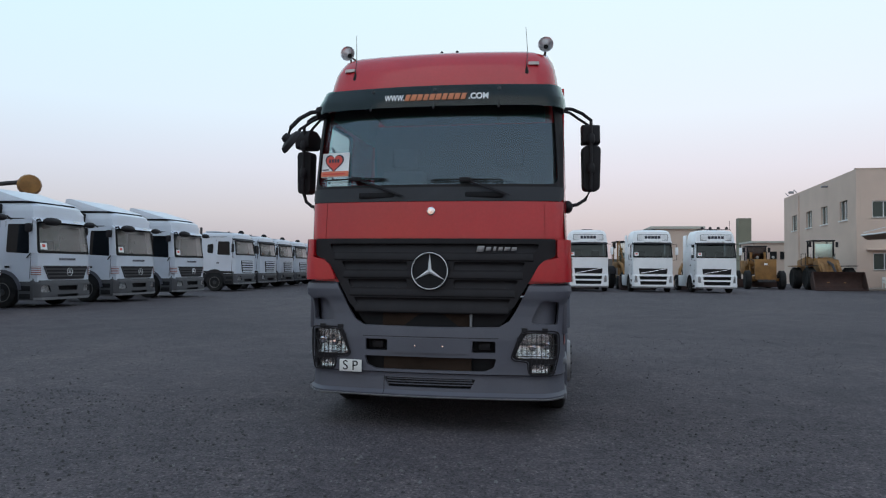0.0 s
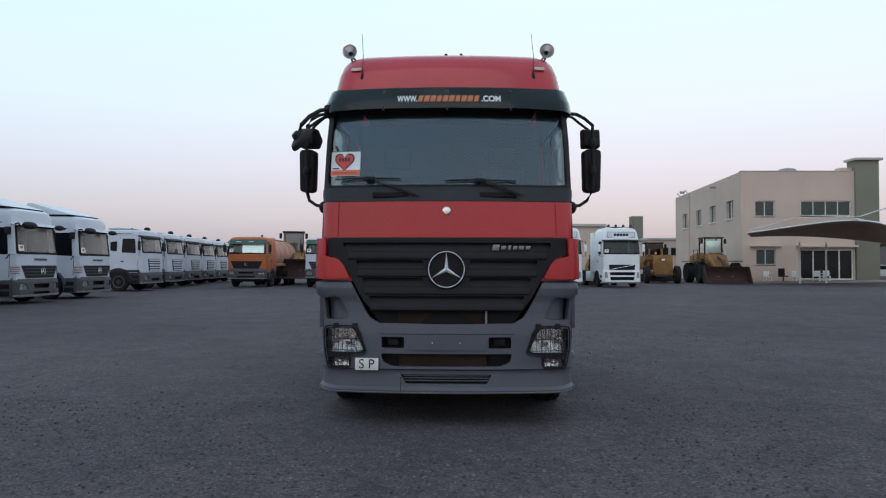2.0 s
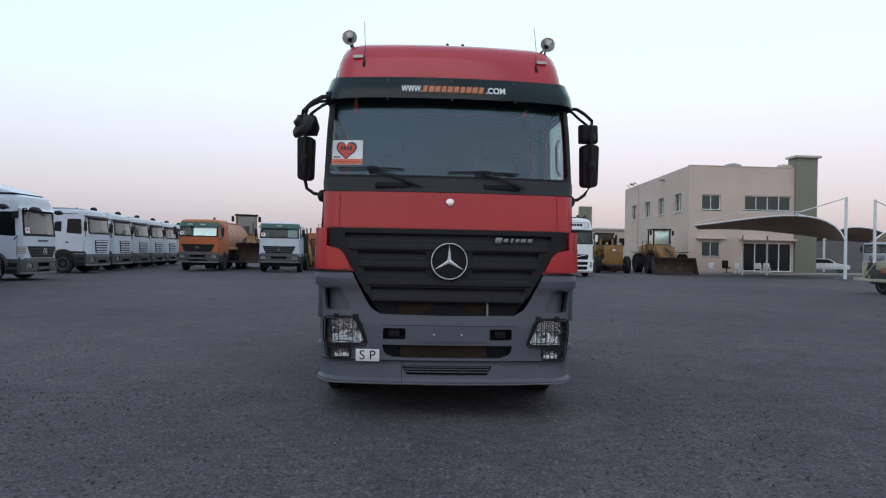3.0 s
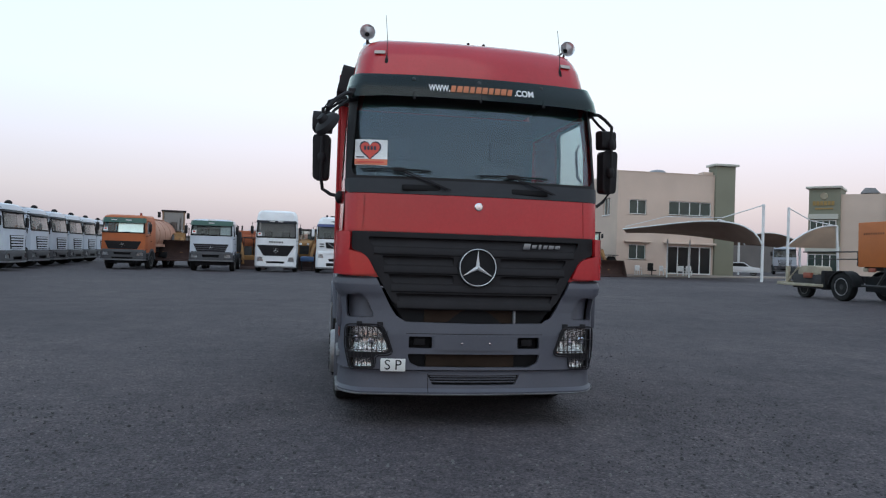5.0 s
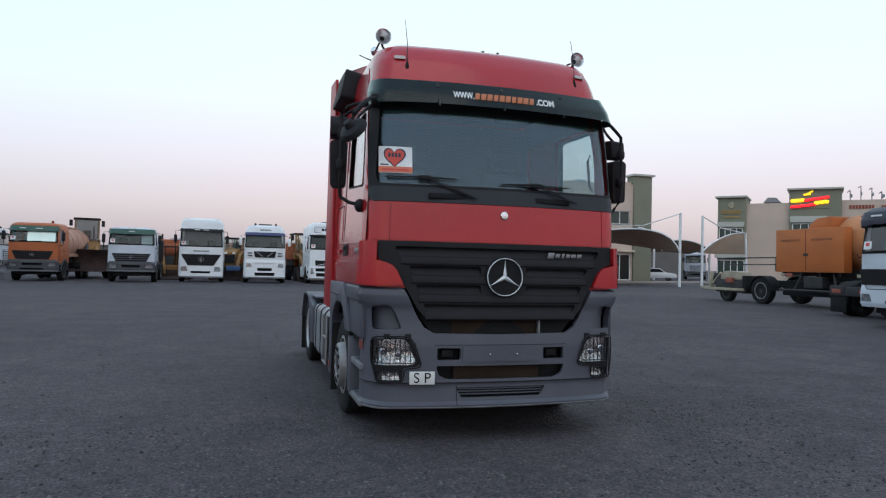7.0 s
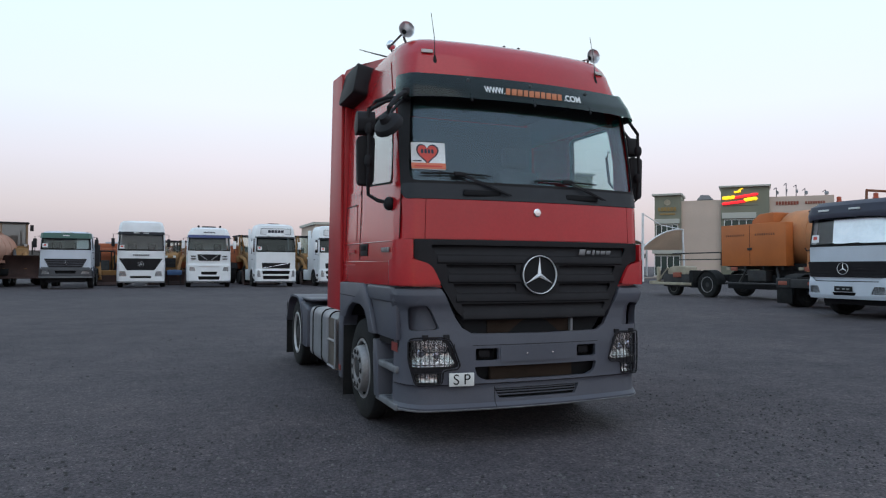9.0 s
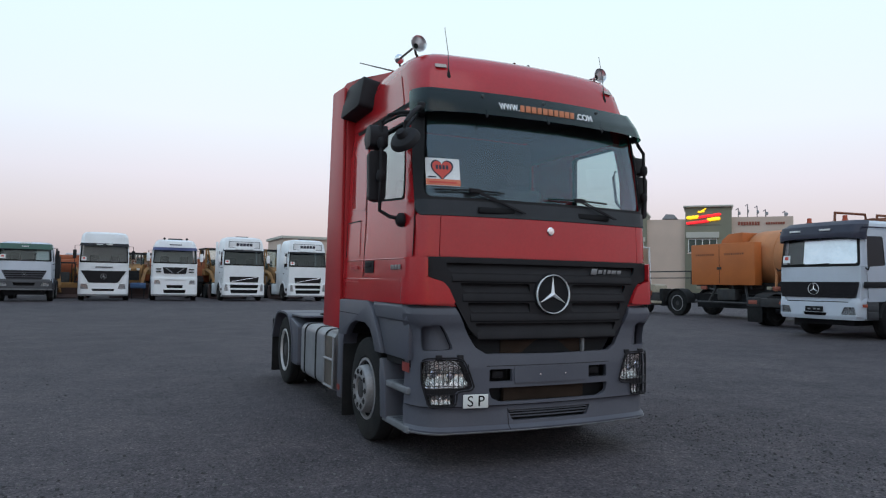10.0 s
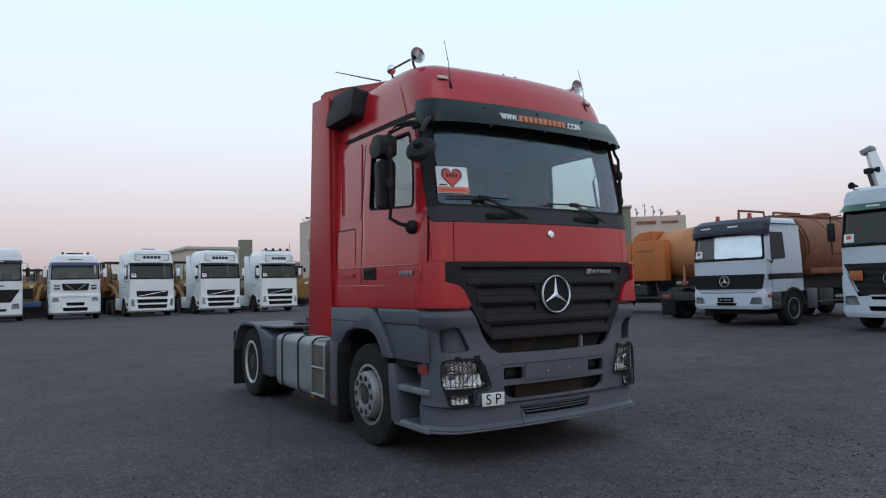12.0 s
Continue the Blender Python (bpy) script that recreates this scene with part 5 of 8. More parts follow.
        part("step_rail", prism([(0.20, 1.150), (0.94, 1.150), (1.02, 1.245), (1.02, 1.278), (0.20, 1.278)], "x", sd * 1.205, sd * 1.15, 0.018, 3), GREY, t)
        part("step_back", box(sd * 0.86, sd * 0.90, 0.22, 0.76, 0.28, 0.90), GREY, t)
        part("step_pillar", prism([(0.68, 0.30), (0.83, 0.30), (0.87, 0.66), (0.87, 0.80), (0.77, 0.80), (0.72, 0.62)], "x", sd * 1.188, sd * 0.88, 0.012), GREY, t)
        for z, y1 in ((0.622, 0.72), (0.318, 0.80)):
            s = part("step", box(sd * 1.180, sd * 0.90, 0.23, y1, z - 0.045, z + 0.010, 0.014, seg=3), STEP_GREY, t, "worn cab entry step")
            for k in range(6):
                part("tread", box(sd * 1.15, sd * 0.95, 0.27 + k * 0.065, 0.29 + k * 0.065, z + 0.008, z + 0.014), GREY, s)
        # black block draws the shade in the space above the steps
        part("dark_gap", box(sd * 1.15, sd * 0.9, 0.24, 0.78, 0.79, 0.848), INK_SHADE, t)
    # --- chassis and running gear
    part("underbody", box(-0.62, 0.62, 0.25, 2.1, 0.30, 0.60, 0.03), FRAME_GREY, t)
    for sd in (-1, 1):
        part("chassis_rail", box(sd * 0.34, sd * 0.42, 0.3, 5.65, 0.62, 0.90, 0.01), FRAME_GREY, t)
        wheel(t, sd * 1.035, 1.285, 0.470, 0.474, 0.29, sd, -1)
        for off, outer_one in ((0.0, True), (0.32, False)):
            wheel(t, sd * (1.05 - off), 4.91, 0.466, 0.470, 0.27, sd, 0.07, RIM_BARREL, nuts=10 if outer_one else 0)
        part("mudflap", box(sd * 1.20, sd * 0.72, 1.93, 1.945, 0.10, 0.95, 0.004), RUBBER, t)
        part("mudflap_stay", prism(rounded([(1.96, 0.27), (2.10, 0.27), (2.10, 0.965), (1.85, 0.965), (1.93, 0.84)], 0.02, 2), "x", sd * 1.21, sd * 1.06, 0.015), GREY, t)
        part("side_marker", box(sd * 1.216, sd * 1.205, 2.0, 2.09, 0.345, 0.40, 0.004), RED_LENS, t)
        part("mudflap", box(sd * 1.21, sd * 0.62, 5.66, 5.675, 0.08, 0.86, 0.004), RUBBER, t)
    part("front_axle", tube([(-0.9, 1.285, 0.44), (0.9, 1.285, 0.44)], 0.07, 10), STEEL, t)
    part("rear_axle", tube([(-0.9, 4.91, 0.466), (0.9, 4.91, 0.466)], 0.10, 12), STEEL, t)
    part("axle_case", lathe([(0.0001, 4.62), (0.16, 4.7), (0.22, 4.91), (0.16, 5.1), (0.0001, 5.16)], "y", 16, (0, 0, 0.47)), STEEL, t)
    part("engine_block", box(-0.33, 0.33, 0.35, 1.7, 0.35, 1.05, 0.03), STEEL, t)
    for y in (2.2, 3.3, 4.3, 5.5):
        part("cross_member", box(-0.36, 0.36, y, y + 0.08, 0.68, 0.84, 0.01), FRAME_GREY, t)
    plate5 = prism(rounded([(-0.45, 4.05), (0.45, 4.05), (0.45, 4.75), (0.14, 4.95), (0.05, 4.6), (-0.05, 4.6), (-0.14, 4.95), (-0.45, 4.75)], 0.05, 3), "z", 1.02, 1.06, 0.008)
    part("fifth_wheel", plate5, STEEL, t, "black greasy coupling plate")
    part("fifth_wheel_mount", box(-0.5, 0.5, 4.25, 4.6, 0.90, 1.02, 0.01), FRAME_GREY, t)
    for sd in (-1, 1):
        # rear fender: flat-topped arch in three grey pieces
        n = 16
        cy, cz = 4.91, 0.44
        prof = [(cy + 0.72 * math.cos(a), -math.log(math.exp(-26 * (cz + 0.66 * math.sin(a))) + math.exp(-26 * 1.02)) / 26) for a in [math.radians(20 + 140 * k / n) for k in range(n + 1)]]
        prof = [(5.64, 0.62), *prof, (4.24, 0.40)]
        inner = [(cy + (y - cy) * 0.955, z - 0.03) for y, z in prof]
        part("rear_fender", prism(prof + inner[::-1], "x", sd * 1.225, sd * 0.62, 0), GREY, t, "grey plastic rear mudguard")
        part("fender_skirt", prism(rounded([(3.92, 0.36), (4.27, 0.36), (4.30, 0.75), (4.40, 0.95), (3.92, 0.86)], 0.04, 3), "x", sd * 1.215, sd * 0.66, 0.02), GREY, t)
        part("fender_deck", box(sd * 1.18, sd * 0.5, 3.78, 4.5, 0.975, 1.0, 0.008), GREY, t)
    part("air_lines", tube(arc((-0.2, 2.15, 1.6), (-0.5, 2.6, 0.9), (-0.62, 3.1, 1.02), 10), 0.018, 6), INK_SHADE, t)
    part("deck_ring", tube([(-0.85 + 0.09 * math.cos(a), 3.85 + 0.12 * math.sin(a), 1.02) for a in [k * math.pi / 6 for k in range(13)]], 0.010, 6), INK_SHADE, t)
    # tank with straps
    tk = new("fuel_tank")
    tk.parent = t
    sec = rounded([(-1.20, 0.27), (-0.62, 0.27), (-0.62, 0.92), (-1.20, 0.92)], 0.11, 5)
    part("tank_shell", moved(prism(sec, "y", 2.28, 3.80, 0.012), pose(0, 0, 0)), ALU, tk, "scuffed aluminium fuel tank")
    for y in (2.60, 3.02, 3.56):
        ringp = rounded([(-1.208, 0.262), (-0.615, 0.262), (-0.615, 0.928), (-1.208, 0.928)], 0.115, 5)
        part("tank_strap", prism(ringp, "y", y, y + 0.040, 0.002), RUBBER, tk)
    part("filler_cap", lathe([(0.055, 0.915), (0.055, 0.955), (0.0001, 0.96)], "z", 16, (-0.98, 3.3, 0)), STEEL, tk)
    # step frame in front of the tank
    fr = new("tank_step_frame")
    fr.parent = t
    for a, b in (((-1.222, 2.22, 0.33), (-1.222, 2.58, 0.33)), ((-1.222, 2.22, 0.62), (-1.222, 2.58, 0.62)), ((-1.222, 2.22, 0.33), (-1.222, 2.22, 0.86)), ((-1.222, 2.58, 0.33), (-1.222, 2.58, 0.86))):
        part("frame_bar", tube([a, b], 0.014, 6), ALU, fr)
    part("frame_panel", box(-1.215, -1.205, 2.23, 2.57, 0.34, 0.86), DUSTY_BROWN, fr)
    part("drain_valve", box(-1.05, -0.95, 2.95, 3.06, 0.20, 0.27, 0.01), AMBER, tk)
    part("battery_box", box(0.62, 1.2, 2.2, 3.7, 0.30, 0.90, 0.04), GREY, t)
    part("catwalk", box(-0.6, 0.6, 2.25, 3.6, 0.93, 0.955, 0.006), STEEL, t)
    return t


LETTER_CHROME = material("dull_letter_chrome", (0.24, 0.24, 0.25), 0.38, 0.6, 0.1, 8, 60)
BLACK_COWL = material("dark_cowl_plastic", (0.019, 0.022, 0.029), 0.5, 0, 0.12, 4, 90, 0.04, 0.15, (0.07, 0.07, 0.075), 0.0, 0.35)
VISOR_BAND = material("dark_visor_band", (0.029, 0.040, 0.045), 0.35, 0, 0.08, 3, 40, 0, 0.1, (0.10, 0.12, 0.12))
CABIN_TRIM = material("dark_cabin_lining", (0.075, 0.08, 0.085), 0.85, 0, 0.1, 4)
MARKER = material("clear_marker_lens", (0.45, 0.38, 0.34), 0.3)
HEART_ORANGE = material("sticker_orange", (0.72, 0.20, 0.11), 0.5)
build_tractor()


BEACON = material("red_beacon_lens", (0.42, 0.07, 0.03), 0.35, 0, 0.08)


# ---- parked trucks ----
def bg_cab(t, sp):
    """The cab of a parked truck: shell with openings, glazing, grille, bumper, lamps, mirrors and visor, from a table of sizes."""
    w, H, L = sp["w"], sp["H"], sp["L"]
    zb, zw0, zw1 = sp["floor"], sp["screen"][0], sp["screen"][1]
    rake = sp.get("rake", 0.18)
    paint, low = sp["paint"], sp["bumper_mat"]
    tp = sp.get("taper", 0.0)
    C = Shape([(zb, w, 0.02, 0.16, 0.22, 0.06), (zw0, w - 0.01, 0.03, 0.16, 0.22, 0.06), (zw1 + 0.1, w - 0.05, 0.03 + rake * (zw1 + 0.1 - zw0) / (H - 0.25 - zw0), 0.16, 0.22, 0.06), (H - 0.25, w - 0.06 - tp * 0.6, 0.03 + rake, 0.18, 0.26, 0.06), (H - 0.08, w - 0.10 - tp, 0.07 + rake, 0.24, 0.32, 0.06), (H, w - 0.2 - tp, 0.2 + rake, 0.26, 0.34, 0.05)] if tp else
              [(zb, w, 0.02, 0.16, 0.22, 0.06), (zw0, w - 0.01, 0.03, 0.16, 0.22, 0.06), (H - 0.25, w - 0.06, 0.03 + rake, 0.16, 0.22, 0.06), (H - 0.08, w - 0.10, 0.07 + rake, 0.2, 0.26, 0.06), (H, w - 0.2, 0.2 + rake, 0.22, 0.3, 0.05)])
    S = lambda y, z: C.s_of_y(y, z)
    outer = [(S(L, zb), zb), (S(L, zw0), zw0), (S(L, H - 0.25), H - 0.25), (S(L, H), H)]
    outer = [(-s, z) for s, z in outer[::-1]] + outer
    scr = rounded([(-w - 0.0, zw0), (w + 0.0, zw0), (w - 0.07, zw1), (-w + 0.07, zw1)], 0.08, 3)
    scr = [(s * 0.985, z) for s, z in scr]
    holes = [scr]
    sw = []
    y0, y1 = sp.get("side_window", (0.45, 1.15))
    for sd in (-1, 1):
        q = [(sd * S(y0, zw0), zw0 - 0.02), (sd * S(y1, zw0), zw0 + 0.02), (sd * S(y1, zw1), zw1 - 0.1), (sd * S(y0 + 0.08, zw1), zw1 - 0.1)]
        q = rounded(q if sd > 0 else q[::-1], 0.05, 2)
        sw.append(q)
        holes.append(q)
    part("cab_shell", panel(C, outer, holes, 0, 0.03, 0.30, 0.25), paint, t)
    n = 24
    ring = [C.point(-S(L, H) + 2 * S(L, H) * k / n, H) for k in range(n + 1)]
    bm = bmesh.new()
    lo = [bm.verts.new(p) for p in ring]
    hi = [bm.verts.new((p[0] * 0.8, 0.45 + rake + (p[1] - 0.2 - rake) * (L - 0.5 - rake) / (L - 0.2 - rake), H + 0.035)) for p in ring]
    for k in range(n):
        bm.faces.new((lo[k], lo[k + 1], hi[k + 1], hi[k]))
    bm.faces.new(hi)
    part("roof_panel", bm, paint, t)
    part("cab_back", prism([(-w + 0.02, zb), (w - 0.02, zb), (w - 0.07 - tp, H - 0.25), (w - 0.2 - tp, H), (-w + 0.2 + tp, H), (-w + 0.07 + tp, H - 0.25)], "y", L - 0.03, L), paint, t)
    part("cab_floor", box(-w + 0.03, w - 0.03, 0.25, L - 0.04, zb, zb + 0.1), FRAME_GREY, t)
    part("dashboard", box(-w + 0.06, w - 0.06, 0.30, 0.75, zw0 - 0.35, zw0 - 0.03, 0.04), CABIN, t)
    for x in (-0.55, 0.55):
        part("seat", box(x - 0.24, x + 0.24, 1.15, 1.32, zw0 - 0.5, zw0 + 0.45, 0.06), CABIN_SEAT, t)
    part("windscreen", panel(C, scr, (), 0.012, 0.0, 0.3, 0), sp.get("glass", SCREEN_GLASS), t)
    inner = [(s * 0.94, zw0 + (zw1 - zw0) * (0.08 + 0.86 * (z - zw0) / (zw1 - zw0))) for s, z in scr]
    part("windscreen_surround", panel(C, scr, (inner,), -0.006, 0.012, 0.3, 0), RUBBER, t)
    for q in sw:
        part("side_window", panel(C, q, (), 0.012, 0.0, 0, 0), sp.get("side_glass", BLACK_GLASS), t)
        # added dark sheet stops light coming through from the far window
        part("window_curtain", panel(C, q, (), 0.035, 0.0, 0, 0), CABIN, t)
    if sp.get("shade"):
        a, b = sp["shade"]
        part("sunshade", panel(C, rounded([(a, zw0 + 0.06), (b, zw0 + 0.06), (b, zw1 - 0.16), (a, zw1 - 0.16)], 0.04, 2), (), 0.05, 0.01, 0.2, 0), SILVER_SHADE, t, "silver sunshade behind the screen")
    if sp.get("visor"):
        va, vb = sp.get("visor_z", (zw1 - 0.18, zw1 + 0.11))
        V = Shape([(va - 0.04, w - 0.02, -0.10, 0.2, 0.26, 0.06), (vb + 0.01, w - 0.05, 0.05 + rake * 0.8, 0.2, 0.26, 0.06)])
        edge = rounded([(-w - 0.1, va), (w + 0.1, va), (w + 0.04, vb), (-w - 0.04, vb)], 0.06, 3)
        if sp.get("visor_round"):
            V = Shape([(va - 0.08, w + 0.01, -0.07, 0.3, 0.36, 0.06), (va + 0.14, w + 0.01, -0.08, 0.3, 0.36, 0.06), (vb - 0.12, w - 0.01, -0.01, 0.32, 0.40, 0.06), (vb + 0.01, w - 0.10, 0.10 + rake * 0.8, 0.34, 0.44, 0.06)])
            edge = rounded([(-w - 0.22, va - 0.06), (-w + 0.25, va - 0.01), (-w + 0.6, va + 0.02), (w - 0.6, va + 0.02), (w - 0.25, va - 0.01), (w + 0.22, va - 0.06), (w + 0.26, vb - 0.12), (w + 0.12, vb), (-w - 0.12, vb), (-w - 0.26, vb - 0.12)], 0.05, 3)
        vis = part("sun_visor", panel(V, edge, (), 0, 0.02, 0.25, 0.10), sp["visor"], t)
        for x in sp.get("visor_lamps", ()):
            p = V.point(x, (va + vb) / 2, -0.02)
            part("visor_lamp", moved(box(-0.16, 0.16, -0.012, 0.012, -0.025, 0.025, 0.008), Matrix.Translation(p)), FRAME_WHITE, vis)
    for k, x in enumerate((-0.62, 0.10)):
        part("wiper", tube([C.point(x - 0.30, zw0 + 0.05, -0.02), C.point(x + 0.30, zw0 + 0.08, -0.02)], 0.012, 4), RUBBER, t)
    # door seams
    for sd in (-1, 1):
        for y in (0.36, 1.32):
            q = [(sd * S(y, zb + 0.1), zb + 0.1), (sd * (S(y, zb + 0.1) + 0.012), zb + 0.1), (sd * (S(y, zw1) + 0.012), zw1), (sd * S(y, zw1), zw1)]
            part("door_seam", panel(C, q if sd > 0 else q[::-1], (), -0.002, 0.004, 0, 0), INK_SHADE, t)
        if sp.get("gutter"):
            gz = sp["gutter"]
            part("roof_gutter", tube([C.point(sd * S(y, gz), gz, -0.01) for y in (0.30, 0.9, 1.5, L - 0.05)], 0.016, 6), INK_SHADE, t)
        part("door_handle", moved(box(-0.02, 0.02, -0.08, 0.08, -0.03, 0.03, 0.006), pose(sd * (w + 0.0), 1.2, zw0 - 0.45)), RUBBER, t)
    # bumper
    bz0, bz1 = sp["bumper"]
    B = Shape([(bz0, w - 0.01, -0.02, 0.2, 0.3, 0.06), (bz0 + 0.1, w + 0.01, -0.06, 0.2, 0.3, 0.06), (bz1 - 0.1, w + 0.01, -0.04, 0.2, 0.3, 0.06), (bz1, w, 0.0, 0.2, 0.3, 0.06)])
    hz0, hz1 = sp["lamp"]
    lx0, lx1 = sp.get("lamp_x", (0.74, 1.12))
    lampq = rounded([(lx0, hz0), (lx1 + 0.05, hz0), (lx1, hz1), (lx0 + 0.08, hz1)], 0.04, 2)
    holes = [lampq, [(-s, z) for s, z in reversed(lampq)]]
    for a, b, hwid in sp["slots"]:
        holes.append(rounded([(-hwid + 0.04, a), (hwid - 0.04, a), (hwid, b), (-hwid, b)], 0.02, 2))
    vb = sp.get("vee")
    top = [(1.38, bz1), (0.0, bz1)] if not vb else [(1.38, bz1), (vb[0], bz1), (vb[1], vb[2]), (0.0, vb[2])]
    out = mirrored([(0.0, bz0), (1.38, bz0)] + top)
    out = [p for i, p in enumerate(out) if p != out[i - 1]]
    part("bumper", panel(B, out, holes, 0, 0.03, 0.25, 0.2), low, t)
    part("bumper_backing", box(-w + 0.15, w - 0.15, 0.14, 0.18, bz0 + 0.03, bz1 - 0.02), INK_SHADE, t)
    for sd in (-1, 1):
        q = [(sd * s, z) for s, z in lampq]
        q = q if sd > 0 else q[::-1]
        h = part("headlight", panel(B, q, (), 0.05, 0.0, 0.12, 0), REFLECTOR, t)
        part("lens", panel(B, q, (), 0.008, 0.0, 0.12, 0), LENS_GLASS, h)
        # mirrors
        m = new("mirror")
        m.parent = t
        if sp.get("mirrors", True) is False:
            part("mirror_arm", tube([(sd * (w - 0.02), 0.32, zw0 - 0.05), (sd * (w + 0.10), 0.22, zw0 - 0.10), (sd * (w + 0.14), 0.20, zw0 - 0.02)], 0.02, 6), BLACK, m)
        elif sp.get("mirror_high"):
            part("mirror_arm", tube([(sd * (w - 0.06), 0.20, zw1 + 0.02), (sd * (w + 0.04), 0.02, zw1 + 0.04), (sd * (w + 0.10), -0.08, zw1 - 0.06)], 0.03, 6), BLACK, m)
            blob = lathe([(0.0001, -0.34), (0.07, -0.31), (0.105, -0.20), (0.115, 0.0), (0.10, 0.14), (0.06, 0.22), (0.0001, 0.24)], "x", 18)
            part("mirror_housing", moved(blob, pose(sd * (w - (0.26 if sd < 0 else 0.36)), -0.14, zw1 - 0.02, 0, 0, 0) @ Matrix.Diagonal((sd * (1.2 if sd < 0 else 0.7), 1.15, 1.15 if sd < 0 else 0.9, 1))), BLACK, m)
            part("door_mirror", moved(box(-0.06, 0.06, -0.10, 0.10, -0.16, 0.12, 0.04), pose(sd * (w + 0.06), 0.40, zw1 - 0.20)), BLACK, m)
            part("mirror_arm", tube([(sd * (w - 0.02), 0.36, zw0 + 0.0), (sd * (w + 0.08), 0.42, zw0 - 0.16)], 0.02, 6), BLACK, m)
        else:
            part("mirror_arm", tube([(sd * (w - 0.05), 0.28, zw1 - 0.08), (sd * (w + 0.20), 0.2, zw1 - 0.10), (sd * (w + 0.20), 0.2, zw0 - 0.12), (sd * (w - 0.02), 0.3, zw0 - 0.15)], 0.018, 6), BLACK, m)
            part("mirror_housing", moved(box(-0.09, 0.09, -0.05, 0.05, -0.24, 0.24, 0.03), pose(sd * (w + 0.20), 0.2, (zw0 + zw1) / 2 - 0.05)), sp.get("mirror_mat", BLACK), m)
        # step wells and front wheel arch; black solids draw the shade inside the arch
        part("arch_shadow", box(sd * (w - 0.02), sd * (w - 0.30), 0.80, 1.95, 0.50, zb + 0.02), INK_SHADE, t)
        ang = [math.radians(8 + 164 * k / 12) for k in range(13)]
        ro = sp.get("arch_r", 0.74)
        ri = ro - (0.11 if ro > 0.7 else 0.06)
        part("arch_opening", prism([(1.38 + ri * math.cos(a), 0.5 + ri * math.sin(a)) for a in ang], "x", sd * (w + 0.004), sd * (w - 0.04)), INK_SHADE, t)
        band = [(1.38 + ro * math.cos(a), 0.5 + ro * math.sin(a)) for a in ang] + [(1.38 + ri * math.cos(a), 0.5 + ri * math.sin(a)) for a in ang[::-1]]
        part("wheel_arch", prism(band, "x", sd * (w + 0.03), sd * (w - 0.06)), sp.get("arch_mat", GREY), t)
        part("mudflap", box(sd * w, sd * (w - 0.35), 2.06, 2.08, 0.25, 0.98), RUBBER, t)
        part("step_well", box(sd * (w - 0.01), sd * (w - 0.26), 0.24, 0.80, bz0, zb + 0.02, 0.02), sp.get("step_mat", low), t)
        for z in (bz0 + 0.05, (bz0 + zb) / 2):
            part("step", box(sd * (w + 0.004), sd * (w - 0.16), 0.34, 0.74, z, z + 0.16, 0.01), sp.get("tread_mat", INK_SHADE), t)
        wheel(t, sd * (w - 0.13), 1.38, 0.5, 0.50, 0.30, sd, 0.05, sp.get("rim_mat", RIM_B), nuts=sp.get("nuts", 0))
    # added black box stands in for the shade beneath the cab
    part("underbody", box(-w + 0.35, w - 0.35, 0.3, 2.6, 0.36, 1.0), INK_SHADE, t)
    # grille
    gz0, gz1, gw0, gw1 = sp["grille"]
    gq = [(-gw0, gz0), (gw0, gz0), (gw1, gz1), (-gw1, gz1)]
    g = part("grille", panel(C, rounded(gq, 0.03, 2), (), -0.03, 0.03, 0.25, 0), sp["grille_mat"], t)
    ns = sp.get("slats", 4)
    for k in range(ns):
        z = gz0 + (gz1 - gz0) * (k + 0.5) / ns
        hw = gw0 + (gw1 - gw0) * (k + 0.5) / ns - 0.04
        dz = (gz1 - gz0) / ns * 0.28
        part("slat", panel(C, [(-hw, z - dz), (hw, z - dz), (hw, z + dz), (-hw, z + dz)], (), -0.055, 0.03, 0.4, 0), sp.get("slat_mat", BLACK), g)
    if sp.get("emblem"):
        star_emblem(t, sp["emblem"], -0.075, 0, (gz0 + gz1) / 2 + 0.02)
    if sp.get("diagonal"):
        part("grille_bar", tube([C.point(-gw0 * 0.9, gz0 + 0.03, -0.07), C.point(gw0 * 0.9, gz1 - 0.03, -0.07)], 0.018, 6), CHROME, g)
    if sp.get("chevron"):
        for sd in (-1, 1):
            part("grille_bar", tube([C.point(sd * 0.12, gz0 + 0.05, -0.07), C.point(sd * 0.5, gz1 - 0.05, -0.07)], 0.03, 6), GREY_LIGHT, g)
    for z, n_bars, mt in sp.get("front_text", ()):
        for k in range(n_bars):
            p = C.point(-0.085 * (n_bars - 1) / 2 + 0.085 * k, z, -0.016)
            part("letter_bar", moved(box(-0.03, 0.03, -0.006, 0.006, -0.035, 0.035), Matrix.Translation(p)), mt, t)
    if sp.get("corner_vents"):
        va, vb = sp["corner_vents"]
        for sd in (-1, 1):
            q = [(sd * 1.10, va), (sd * 1.40, va), (sd * 1.40, vb), (sd * 1.10, vb)]
            v = part("corner_vent", panel(C, q if sd > 0 else q[::-1], (), -0.012, 0.012, 0.1, 0), BROWN_RED, t)
            for k in range(4):
                z = va + (vb - va) * (k + 0.35) / 4
                q = [(sd * 1.09, z), (sd * 1.41, z), (sd * 1.41, z + 0.035), (sd * 1.09, z + 0.035)]
                part("vent_bar", panel(C, q if sd > 0 else q[::-1], (), -0.03, 0.02, 0.1, 0), paint, v)
    if sp.get("lip"):
        part("bumper_lip", panel(B, rect(-1.36, 1.36, bz0 + 0.01, bz0 + 0.09), (), -0.02, 0.02, 0.25, 0), sp["lip"], t)
